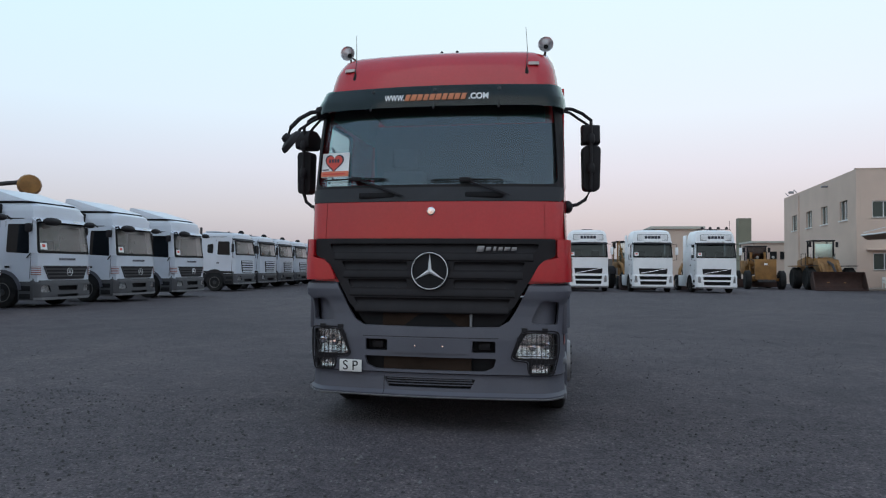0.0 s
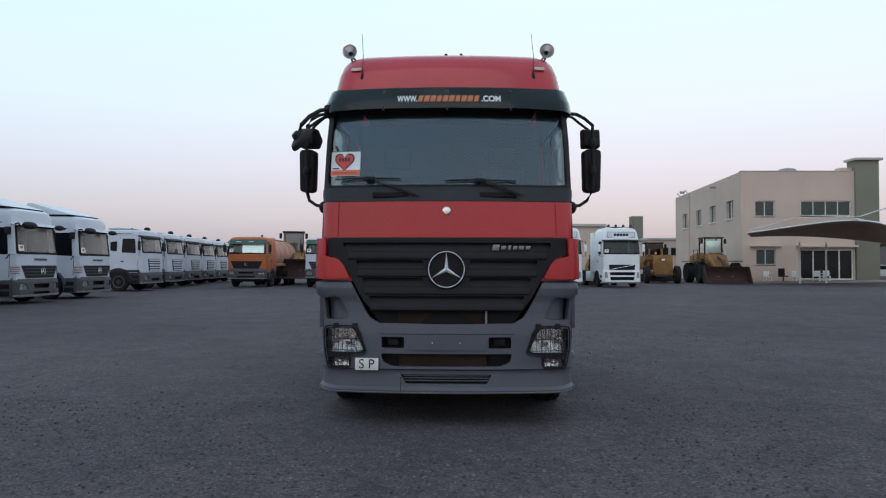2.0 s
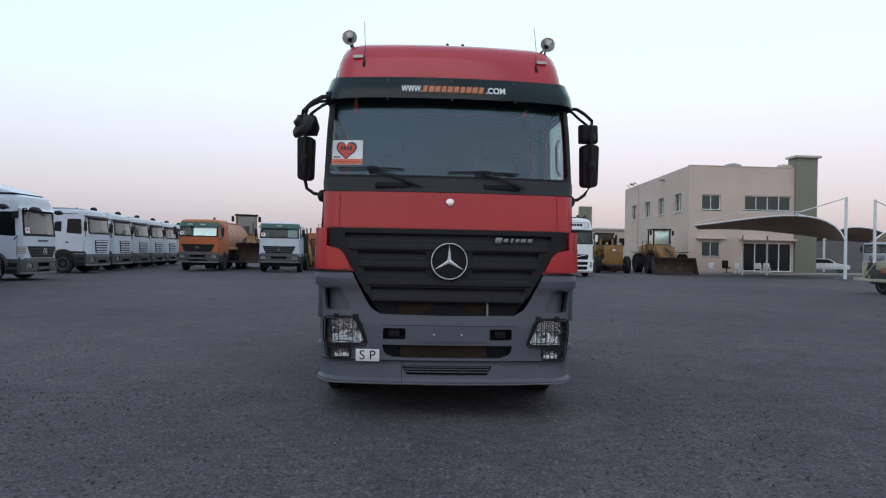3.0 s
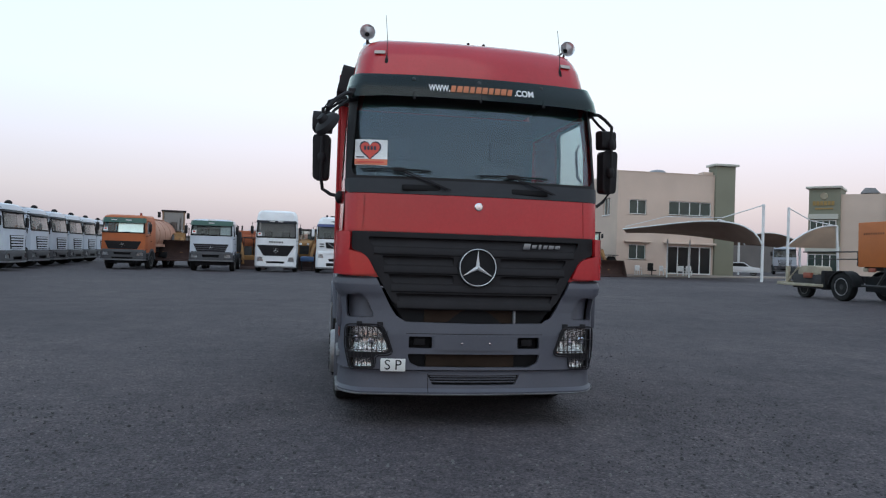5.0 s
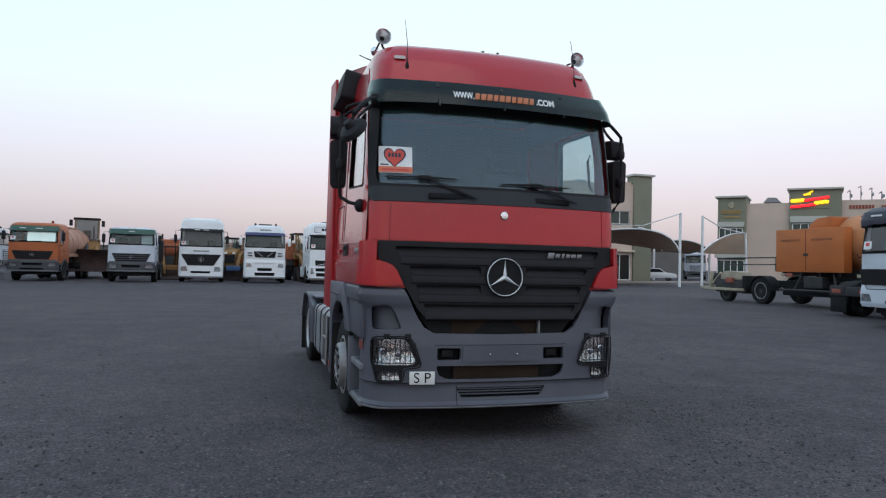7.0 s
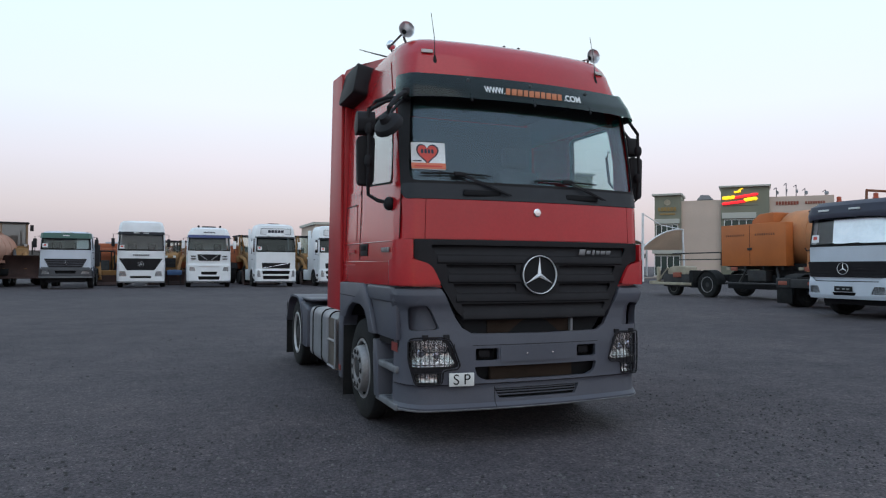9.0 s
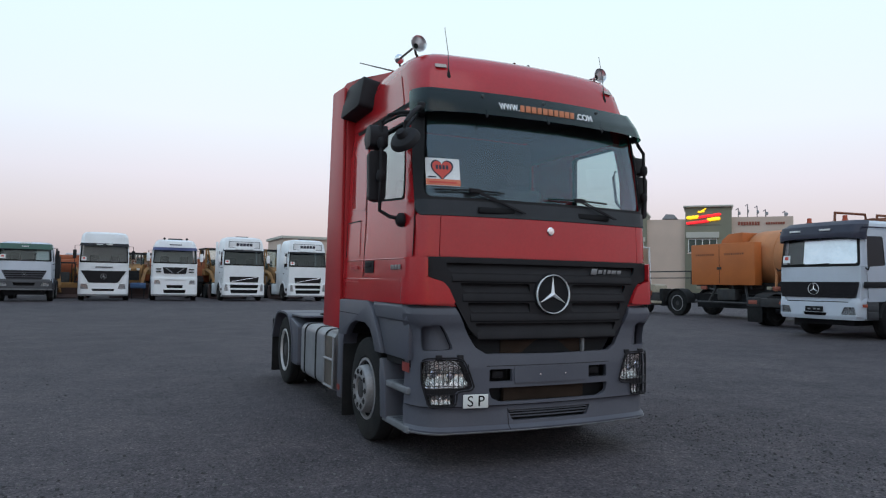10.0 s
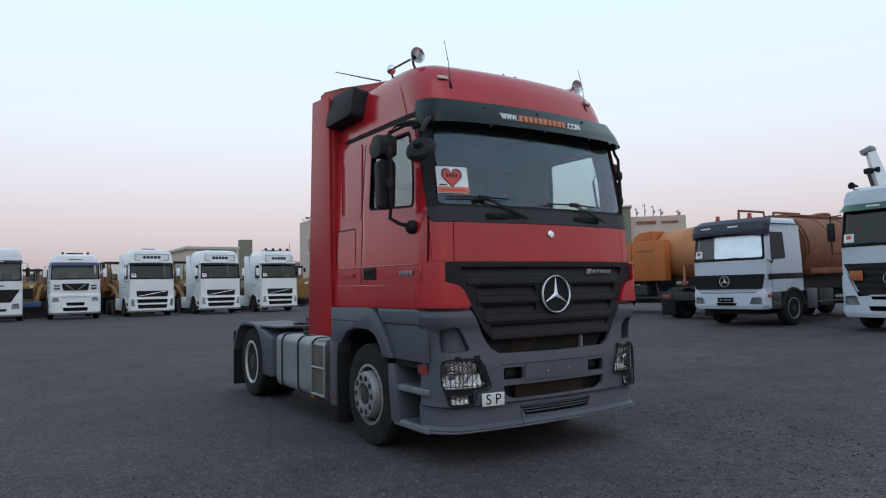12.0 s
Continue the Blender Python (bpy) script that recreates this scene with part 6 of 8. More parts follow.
    if sp.get("sticker", True):
        part("screen_sticker", panel(C, rect(-w + 0.14, -w + 0.40, zw0 + 0.12, zw0 + 0.33), (), 0.0, 0.003, 0, 0), WHITE_INK, t)
        part("letter_bar", panel(C, rect(-w + 0.21, -w + 0.33, zw0 + 0.2, zw0 + 0.29), (), -0.004, 0.003, 0, 0), HEART_RED, t)
    if sp.get("board"):
        a, b, hw = sp["board"]
        bd = part("header_board", moved(box(-hw, hw, -0.04, 0.04, a, b, 0.02), pose(0, 0.03 + rake + 0.01, 0, 0, 0, 0)), WHITE_B, t, "white header board with dark lettering bars")
        for k in range(5):
            part("letter_bar", moved(box(-0.082, 0.082, -0.006, 0.006, -0.085, 0.085), pose(-0.40 + k * 0.20, rake - 0.017, (a + b) / 2)), NAVY, bd)
        for z in (a + 0.012, b - 0.012):
            part("board_edge", box(-hw, hw, rake - 0.018, rake - 0.01, z - 0.012, z + 0.012), GREY, bd)
        for x in (-hw + 0.012, hw - 0.012):
            part("board_edge", box(x - 0.012, x + 0.012, rake - 0.018, rake - 0.01, a + 0.03, b - 0.03), GREY, bd)
        for x in (-0.45, -0.15, 0.15, 0.45):
            part("board_lamp", box(x - 0.08, x + 0.08, rake - 0.10, rake - 0.02, a - 0.10, a - 0.04, 0.015), FRAME_WHITE, t)
    for x in sp.get("roof_lamps", ()):
        part("roof_lamp", box(x - 0.06, x + 0.06, 0.25 + rake, 0.37 + rake, H - 0.02, H + 0.06, 0.015), AMBER, t)
    if sp.get("fairing"):
        a = sp["fairing"]
        prof = [(0.35 + rake, H + 0.07), (0.50 + rake, H + 0.10), (L - 0.05, H + a), (L + 0.15, H + a), (L + 0.25, H + 0.09)]
        part("roof_fairing", prism(rounded(prof, 0.06, 3), "x", -w + 0.12, w - 0.12, 0.04), paint, t)
        # solid black strip draws the shade between roof and fairing
        part("fairing_gap", box(-w + 0.2, w - 0.2, 0.45 + rake, L, H + 0.01, H + 0.085), INK_SHADE, t)
    if sp.get("intake"):
        for sd in (-1,):
            part("air_intake", box(sd * (w - 0.12), sd * (w + 0.12), L - 0.75, L - 0.38, H - 0.40, H - 0.02, 0.05), BLACK, t)
    return C


def chassis(t, y0, y1, axles, w=1.22, tyre=0.5):
    for sd in (-1, 1):
        part("chassis_rail", box(sd * 0.36, sd * 0.44, y0, y1, 0.75, 1.02), FRAME_GREY, t)
        for y in axles:
            wheel(t, sd * (w - 0.16), y, tyre, tyre, 0.30, sd, 0.10, nuts=0)
            part("mudguard", prism([(y + 0.62 * math.cos(a), tyre + 0.60 * math.sin(a)) for a in [math.radians(20 + 14 * k) for k in range(11)]] + [(y + 0.58 * math.cos(a), tyre + 0.56 * math.sin(a)) for a in [math.radians(160 - 14 * k) for k in range(11)]], "x", sd * w, sd * (w - 0.5)), RUBBER, t)
    for y in axles:
        part("axle", tube([(-w + 0.2, y, tyre), (w - 0.2, y, tyre)], 0.08, 8), STEEL, t)


def tank_body(t, y0, y1, r, zc, mat, rail=False, ends=0.25):
    """A tanker barrel along y with bands, catwalk and hatch."""
    barrel = lathe([(0.0001, y0 - ends), (r * 0.6, y0 - ends * 0.8), (r * 0.92, y0 - ends * 0.25), (r, y0), (r, y1), (r * 0.92, y1 + ends * 0.25), (r * 0.6, y1 + ends * 0.8), (0.0001, y1 + ends)], "y", 36, (0, 0, zc))
    tb = part("tank", barrel, mat, t)
    n = 4
    for k in range(n + 1):
        y = y0 + (y1 - y0) * k / n
        part("tank_band", lathe([(r + 0.001, y - 0.04), (r + 0.022, y - 0.035), (r + 0.022, y + 0.035), (r + 0.001, y + 0.04)], "y", 36, (0, 0, zc)), mat, tb)
    part("catwalk", box(-0.35, 0.35, y0 + 0.3, y1 - 0.3, zc + r - 0.03, zc + r + 0.04, 0.01), mat, tb)
    part("hatch", lathe([(0.28, zc + r), (0.28, zc + r + 0.12), (0.2, zc + r + 0.17), (0.0001, zc + r + 0.18)], "z", 18, (0, (y0 + y1) / 2, 0)), mat, tb)
    part("tank_cradle", box(-0.7, 0.7, y0 + 0.1, y1 - 0.1, 1.0, zc - r * 0.75), FRAME_GREY, t)
    for sd in (-1, 1):
        part("side_box", box(sd * (r - 0.02), sd * (r - 0.25), y0 + 0.2, y1 - 0.2, zc - r * 0.72, zc - r * 0.55, 0.02), mat, tb)
    if rail:
        g = new("tank_rail")
        g.parent = t
        for a, b in ((y0 - 0.75, y0 + 0.75), (y0 + 1.2, y0 + 2.9)):
            part("rail", tube([(-0.62, a, zc + r * 0.72), (-0.62, a + 0.03, zc + r + 0.21), (-0.62, b - 0.1, zc + r + 0.21), (-0.62, b, zc + r - 0.12)], 0.04, 6), RUST, g)
        part("rail_plate", box(-0.75, -0.50, y0 - 0.78, y0 - 0.1, zc + r * 0.66, zc + r * 0.72), RUST, g)
        for y, q in ((y0 + 2.3, 0.26), (y0 + 3.6, 0.11)):
            part("manhole", lathe([(q, zc + r - 0.05), (q, zc + r + 0.05), (q * 0.8, zc + r + 0.08), (0.0001, zc + r + 0.09)], "z", 16, (0.15, y, 0)), RUST, g)
        part("overflow_pipe", tube([(r * math.sin(q) * 1.03, y0 + 0.12, zc + r * math.cos(q) * 1.03) for q in (0.35, 0.7, 1.05, 1.4, 1.75)], 0.04, 6), RUST, g)


def facing(x, y, turn):
    a = 0.014 if 3.0 < x - 0.42 * y < 35.0 else 0.0
    tilt = Vector((0, 0, 1)).rotation_difference(Vector((-a, 0.42 * a, 1))).to_matrix().to_4x4()
    return Matrix.Translation((x, y, ground_z(x, y))) @ tilt @ pose(0, 0, 0, 0, 0, turn)


def put(t, m):
    t.matrix_world = m
    return t


LONG_NOSE = dict(w=1.24, floor=1.0, L=2.25)
# row of white long-distance tractors
sp = dict(LONG_NOSE, floor=0.86, H=3.40, screen=(1.78, 2.82), paint=WHITE, bumper_mat=ROW_GREY, grille=(0.93, 1.38, 0.80, 1.02), grille_mat=ROW_GREY, slat_mat=BLACK, slats=4, bumper=(0.26, 0.90), lamp=(0.52, 0.74), slots=((0.56, 0.72, 0.46), (0.34, 0.44, 0.5)), visor=WHITE, visor_z=(2.80, 2.93), visor_lamps=(0.45,), emblem=0.13, gutter=2.90, fairing=0.55, intake=True, glass=PALE_GLASS, front_text=((1.60, 9, GREY),), corner_vents=(1.08, 1.36), mirror_high=True, side_window=(0.40, 1.26), lip=GREY_LIGHT)
t = thing("white_tractor_truck", "white high-roof tractor truck with grey bumper parked in a row", "truck", group="row of white tractors")
bg_cab(t, sp)
chassis(t, 1.0, 6.2, (5.0,))
part("side_fairing", box(-1.24, -1.20, 2.25, 2.9, 0.9, 3.4, 0.02), WHITE, t)
part("side_tank", box(-1.2, -0.65, 2.4, 3.8, 0.4, 0.95, 0.1), ALU, t)
part("side_tank", box(0.65, 1.2, 2.4, 3.8, 0.4, 0.95, 0.1), ALU, t)
put(t, facing(-15.2, 14.4, 90))
for x, y in ((-15.15, 10.5), (-15.2, 18.3), (-15.25, 22.3)):
    copy_thing(t, facing(x, y, 90))

# row of low-roof tippers behind them
sp = dict(LONG_NOSE, H=3.28, rake=0.16, screen=(2.04, 2.90), paint=WHITE, bumper_mat=ROW_GREY, grille=(1.06, 1.74, 0.62, 0.72), grille_mat=INK_SHADE, slat_mat=WHITE, slats=5, gutter=3.06, bumper=(0.40, 0.98), lamp=(0.62, 0.86), slots=((0.55, 0.70, 0.5),), visor=BLACK, visor_z=(2.86, 2.98), side_window=(0.46, 1.24), sticker=False, roof_lamps=(), glass=PALE_GLASS, arch_mat=FRAME_GREY, step_mat=FRAME_GREY, lip=GREY_LIGHT)
t = thing("white_tipper_truck", "white low-roof truck with slatted grille and grey bumper", "truck", group="row of white low-roof trucks")
C = bg_cab(t, sp)
chassis(t, 1.0, 7.5, (5.2, 6.5))
part("roof_spoiler", prism(rounded([(0.6, 3.31), (1.6, 3.40), (2.1, 3.38), (2.1, 3.31)], 0.03, 2), "x", -1.0, 1.0, 0.02), WHITE, t)
part("roof_beacon", lathe([(0.16, 3.31), (0.18, 3.38), (0.10, 3.48), (0.0001, 3.50)], "z", 14, (0.5, 0.7, 0)), RUBBER, t)
part("exhaust_stack", tube([(-0.95, 2.4, 0.9), (-0.95, 2.4, 3.6)], 0.07, 8), STEEL, t)
for sd in (-1, 1):
    part("waist_stripe", box(sd * 1.238, sd * 1.246, 0.28, 2.20, 1.02, 1.14, 0.003), FRAME_GREY, t)
    part("rear_window", prism(rounded([(1.50, 2.12), (1.84, 2.16), (1.84, 2.62), (1.50, 2.66)], 0.06, 3), "x", sd * 1.238, sd * 1.205), RUBBER, t)
put(t, facing(-16.5, 30.4, 90))
for k, (x, y) in enumerate(((-17.0, 34.6), (-17.5, 38.7), (-18.0, 42.8), (-18.5, 47.0), (-19.0, 51.2))):
    copy_thing(t, facing(x, y, 90))

# orange water tanker
sp = dict(LONG_NOSE, w=1.26, H=3.18, rake=0.12, screen=(2.12, 2.92), paint=ORANGE, bumper_mat=ROW_GREY, grille=(1.20, 1.66, 0.80, 1.02), grille_mat=BLACK, bumper=(0.52, 1.18), lamp=(0.82, 1.0), slots=((0.86, 1.0, 0.5), (0.62, 0.72, 0.6)), visor=GREEN_VISOR, shade=(-0.30, 1.08), emblem=0.10, lip=GREY_LIGHT, visor_lamps=(-0.5, 0.3), glass=SIDE_GLASS)
t = thing("orange_tanker_truck", "orange tanker truck with green visor, silver sunshade and salmon tank", "truck")
bg_cab(t, sp)
chassis(t, 1.0, 8.6, (5.6, 6.9))
tank_body(t, 2.6, 8.0, 1.06, 2.12, PINK_TANK)
part("beacon", lathe([(0.07, 3.22), (0.07, 3.34), (0.0001, 3.37)], "z", 10, (0.75, 0.8, 0)), RED_LENS, t)
put(t, facing(-13.25, 36.0, -1))

# white tipper with a green visor
sp = dict(LONG_NOSE, w=1.26, H=3.10, rake=0.12, screen=(2.12, 2.92), paint=WHITE, bumper_mat=ROW_GREY, grille=(1.18, 1.64, 0.80, 1.02), grille_mat=GREY, bumper=(0.60, 1.18), lamp=(0.82, 1.02), slots=((0.84, 1.0, 0.5),), visor=GREEN_VISOR, emblem=0.10, shade=(0.50, 1.08), visor_lamps=(0.0,), lip=GREY_LIGHT, glass=GREY_GLASS)
t = thing("green_visor_truck", "white truck with green visor, grey grille and grey bumper", "truck")
bg_cab(t, sp)
chassis(t, 1.0, 7.6, (5.2, 6.5))
part("roof_board", box(-0.25, 0.25, 0.15, 0.2, 2.93, 3.12, 0.02), WHITE_B, t)
part("spare_carrier", box(0.9, 1.5, 2.3, 2.8, 1.2, 2.5, 0.08), FRAME_GREY, t)
put(t, facing(-8.3, 36.0, 2))

# white high-roof tractor with a black vee grille
sp = dict(LONG_NOSE, w=1.29, H=3.88, rake=0.16, screen=(2.15, 3.20), paint=WHITE_B, bumper_mat=WHITE_B, grille=(1.02, 1.70, 0.74, 1.16), grille_mat=BLACK, bumper=(0.28, 1.5), vee=(1.10, 0.80, 1.0), lamp=(0.66, 0.95), slots=((0.55, 0.68, 0.58),), taper=0.06, visor=BLACK, visor_z=(3.10, 3.27), visor_lamps=(-0.25, 0.25), emblem=0.15, slats=5, glass=GREY_GLASS, lip=GREY_LIGHT)
t = thing("white_high_roof_truck", "white high-roof tractor with a black vee-shaped grille", "truck")
bg_cab(t, sp)
chassis(t, 1.0, 6.2, (5.0,))
for k in range(9):
    part("letter_bar", box(-0.42 + k * 0.1, -0.36 + k * 0.1, -0.01, 0.05, 1.86, 1.94), BLACK, t)
put(t, facing(-4.68, 37.8, 0))

# white cab-over with a navy visor and slotted front
sp = dict(LONG_NOSE, w=1.27, H=3.60, rake=0.2, screen=(2.20, 3.05), paint=WHITE_B, bumper_mat=WHITE_B, grille=(1.60, 1.98, 0.60, 0.68), grille_mat=INK_SHADE, slat_mat=BLACK, bumper=(0.30, 1.42), lamp=(0.98, 1.22), lamp_x=(0.76, 1.1), slots=((1.10, 1.26, 0.60), (0.76, 0.94, 0.46), (0.46, 0.66, 0.62)), taper=0.12, visor=BLUE_VISOR, visor_z=(2.98, 3.16), chevron=True, slats=3, sticker=False, glass=GREY_GLASS, mirror_mat=WHITE_B, front_text=((3.32, 8, NAVY),), lip=GREY_LIGHT)
t = thing("navy_visor_truck", "white cab-over truck with navy visor and slotted white front", "truck")
bg_cab(t, sp)
chassis(t, 1.0, 6.2, (5.0,))
part("roof_hatch", box(-0.4, 0.4, 0.8, 1.4, 3.62, 3.72, 0.03), RUBBER, t)
for sd in (-1, 1):
    for z in (1.68, 1.84):
        part("nose_slot", box(sd * 0.76, sd * 1.04, -0.012, 0.05, z, z + 0.06, 0.01), INK_SHADE, t)
    part("roof_horn", lathe([(0.02, 0.75), (0.03, 0.55), (0.07, 0.45), (0.0001, 0.5)], "y", 10, (sd * 0.62, 0, 3.68)), STEEL, t)
    part("horn_bracket", box(sd * 0.60, sd * 0.64, 0.60, 0.64, 3.56, 3.67), STEEL, t)
put(t, facing(-0.92, 37.8, 0))

# three white trucks with header boards
sp = dict(LONG_NOSE, w=1.28, H=3.92, rake=0.26, screen=(2.18, 3.12), paint=WHITE_B, bumper_mat=WHITE_B, grille=(1.16, 1.50, 0.84, 0.88), grille_mat=BLACK, slats=3, bumper=(0.28, 1.12), lamp=(0.62, 1.04), lamp_x=(0.94, 1.14), slots=((0.80, 1.02, 0.86), (0.48, 0.70, 0.82)), visor=BLACK, taper=0.10, diagonal=True, board=(3.28, 3.66, 0.94), glass=DARK_GLASS, mirror_mat=WHITE_B, arch_mat=WHITE_B, lip=GREY_LIGHT, visor_z=(3.04, 3.17))
t = thing("white_header_board_truck", "white high-roof truck with header board and slotted white bumper", "truck", group="three white header-board trucks")
bg_cab(t, sp)
chassis(t, 1.0, 6.2, (5.0,))
part("side_fairing", box(-1.27, -1.22, 2.25, 3.0, 0.5, 3.7, 0.02), WHITE_B, t)
part("side_fairing", box(1.22, 1.27, 2.25, 3.0, 0.5, 3.7, 0.02), WHITE_B, t)
part("side_skirt", box(-1.26, -0.7, 2.4, 4.2, 0.35, 1.05, 0.04), WHITE_B, t)
part("roof_hatch", box(-0.35, 0.35, 1.0, 1.5, 3.94, 4.02, 0.03), RUBBER, t)
put(t, facing(3.05, 37.8, 3))
copy_thing(t, facing(7.05, 38.0, 4))
copy_thing(t, facing(10.9, 38.2, 5))
# lamp bar on the roof of the third
t = thing("roof_lamp_bar", "steel bar of round lamps on a truck roof", "lamp bar")
part("bar", tube([(-1.0, 0.62, 3.93), (-1.0, 0.62, 4.0), (1.0, 0.62, 4.0), (1.0, 0.62, 3.93)], 0.02, 6), STEEL, t)
for x in (-0.75, -0.25, 0.25, 0.75):
    part("lamp", lathe([(0.09, 0.52), (0.095, 0.56), (0.06, 0.66), (0.0001, 0.67)], "y", 14, (x, 0, 4.07)), STEEL, t)
part("antenna", tube([(0.95, 0.62, 4.0), (0.97, 0.64, 4.55)], 0.012, 6), INK_SHADE, t)
put(t, facing(10.9, 38.2, 5))

# white tanker with a navy visor, close to the tractor
sp = dict(LONG_NOSE, w=1.22, H=3.14, L=1.95, rake=0.12, screen=(1.93, 2.82), paint=WHITE, bumper_mat=WHITE, grille=(1.10, 1.52, 1.08, 1.18), grille_mat=BLACK, bumper=(0.52, 1.10), vee=(1.02, 0.90, 0.98), lamp=(0.66, 0.86), lamp_x=(0.72, 1.08), slots=((0.62, 0.70, 0.35),), visor=NAVY, visor_z=(2.68, 3.15), visor_lamps=(-0.55, 0.35), shade=(-0.42, 1.16), emblem=0.16, slats=5, mirrors=False, nuts=8, rim_mat=RIM, step_mat=ROW_GREY, tread_mat=ROW_GREY, side_window=(0.36, 1.10), glass=CLEAR_GLASS, arch_mat=FRAME_GREY, arch_r=0.61, visor_round=True)
t = thing("white_tanker_truck", "white tanker truck with navy visor, silver sunshade and rusty brown tank", "truck")
bg_cab(t, sp)
chassis(t, 1.0, 9.2, (6.2, 7.5))
tank_body(t, 2.5, 8.6, 1.09, 2.25, RUST, True)
for x in (-0.5, 0.55):
    part("beacon", lathe([(0.075, 3.16), (0.075, 3.20), (0.060, 3.21), (0.060, 3.31), (0.0001, 3.33)], "z", 14, (x, 0.5, 0)), BEACON, t)
part("number_plate", box(-0.26, 0.26, -0.085, -0.06, 0.72, 0.86, 0.01), INK_SHADE, t)
for x in (-0.14, 0.02, 0.14):
    part("plate_bar", box(x - 0.04, x + 0.04, -0.09, -0.084, 0.77, 0.81), GREY_LIGHT, t)
for sd in (-1, 1):
    part("waist_stripe", box(sd * 1.212, sd * 1.228, 0.2, 1.93, 1.36, 1.52, 0.002), BLACK, t)
    part("waist_stripe", box(sd * 1.205, sd * 1.222, 0.2, 1.93, 2.93, 2.97, 0.002), NAVY, t)
    part("side_marker", box(sd * 1.235, sd * 1.215, 0.12, 0.30, 0.86, 0.94, 0.004), BEACON, t)
    part("rear_skirt", box(sd * 1.20, sd * 1.0, 2.2, 2.75, 0.45, 1.05, 0.03), GREY, t)
    part("side_locker", box(sd * 1.16, sd * 0.75, 2.95, 3.75, 0.50, 1.02, 0.03), STEEL, t)
    part("side_bar", tube([(sd * 1.14, 2.8, 0.62), (sd * 1.14, 5.5, 0.62)], 0.04, 6), STEEL, t)
put(t, facing(13.76, 7.62, -90))

# white truck with a loading crane
sp = dict(LONG_NOSE, w=1.25, H=3.62, rake=0.18, screen=(2.12, 3.05), paint=WHITE, bumper_mat=WHITE, glass=DARK_GLASS, grille=(0.90, 1.70, 0.72, 1.12), grille_mat=BLACK, bumper=(0.36, 1.46), vee=(1.06, 0.78, 0.88), lamp=(0.66, 0.90), slots=((0.80, 0.92, 0.5), (0.52, 0.64, 0.55)), visor=GREEN_VISOR, visor_z=(3.02, 3.20), visor_lamps=(-0.35,), emblem=0.16, slats=5)
t = thing("crane_truck", "white truck with green visor, black vee grille and folded crane", "truck")
bg_cab(t, sp)
chassis(t, 1.0, 8.4, (5.6, 6.9))
part("orange_plate", box(-0.92, -0.62, -0.09, -0.07, 1.28, 1.52, 0.005), ORANGE, t, "orange hazard plate")
crane = new("crane")
crane.parent = t
part("crane_post", tube([(-0.95, 2.6, 1.0), (-1.08, 2.55, 3.4)], 0.16, 12), WHITE_B, crane)
part("crane_boom", tube([(-1.05, 2.5, 3.3), (-1.14, 2.42, 3.95), (-1.26, 2.4, 4.45), (-1.34, 2.38, 4.80)], 0.23, 4, taper=0.62), WHITE_B, crane)
part("crane_ram", tube([(-1.20, 2.30, 3.4), (-1.42, 2.28, 4.35)], 0.05, 8), STEEL, crane)
part("crane_pin", lathe([(0.0001, -0.2), (0.08, -0.19), (0.08, 0.19), (0.0001, 0.2)], "x", 14, (-1.3, 2.3, 4.28)), INK_SHADE, crane)
part("crane_head", moved(box(-0.20, 0.14, -0.14, 0.14, -0.07, 0.09, 0.04), pose(-1.38, 2.38, 4.86, 0, -20, 0)), GREY_LIGHT, crane)
part("flatbed", box(-1.22, 1.22, 3.3, 8.4, 1.05, 1.25, 0.02), STEEL, t)
part("air_horn", lathe([(0.03, 0.3), (0.05, 0.1), (0.09, 0.0), (0.0001, 0.05)], "y", 14, (-0.92, 0.3, 3.70)), RUBBER, t)
part("air_horn_stalk", tube([(-0.92, 0.4, 3.68), (-0.92, 0.45, 3.45)], 0.015, 6), STEEL, t)
put(t, facing(13.8, 3.2, -90))

# orange service truck seen from its side, with a cabinet and a tank
t = thing("orange_service_truck", "dark chassis truck carrying an orange steel cabinet and orange tank", "truck")
for sd in (0.0, 0.9):
    part("chassis_rail", box(0.75 + sd, 0.85 + sd, -12.0, 0.0, 0.72, 0.98), FRAME_GREY, t)
for y in (-3.75,):
    for x, sd in ((0.25, -1), (2.25, 1)):
        wheel(t, x, y, 0.56, 0.56, 0.34, sd, 0.09, nuts=0)
for x0 in (0.05, 1.95):
    part("mudguard", prism([(-3.75 + 0.68 * math.cos(a), 0.52 + 0.68 * math.sin(a)) for a in [math.radians(10 + 15 * k) for k in range(12)]] + [(-3.75 + 0.63 * math.cos(a), 0.52 + 0.63 * math.sin(a)) for a in [math.radians(175 - 15 * k) for k in range(12)]], "x", x0, x0 + 0.5), RUBBER, t)
cab = part("steel_cabinet", box(0.0, 0.40, -7.95, -4.72, 1.37, 3.06, 0.02), ORANGE_DOOR, t, "orange steel cabinet with double doors")
part("cabinet_door_seam", box(-0.004, 0.0, -6.24, -6.22, 1.42, 3.02), INK_SHADE, cab)
part("cabinet_lock", box(-0.03, 0.0, -6.34, -6.12, 2.0, 2.10, 0.01), STEEL, cab)
part("upper_cabinet", prism(rounded([(-7.05, 2.9), (-5.9, 2.9), (-6.0, 3.22), (-6.35, 3.46), (-7.05, 3.50)], 0.05, 2), "x", 0.42, 2.3, 0.02), ORANGE_DOOR, t)
tb = part("tank", lathe([(0.0001, -13.9), (0.8, -13.8), (1.06, -13.6), (1.12, -13.3), (1.12, -7.3), (1.08, -7.1), (0.0001, -7.0)], "y", 36, (1.55, 0, 2.44)), ORANGE_TANK, t, "orange barrel tank")
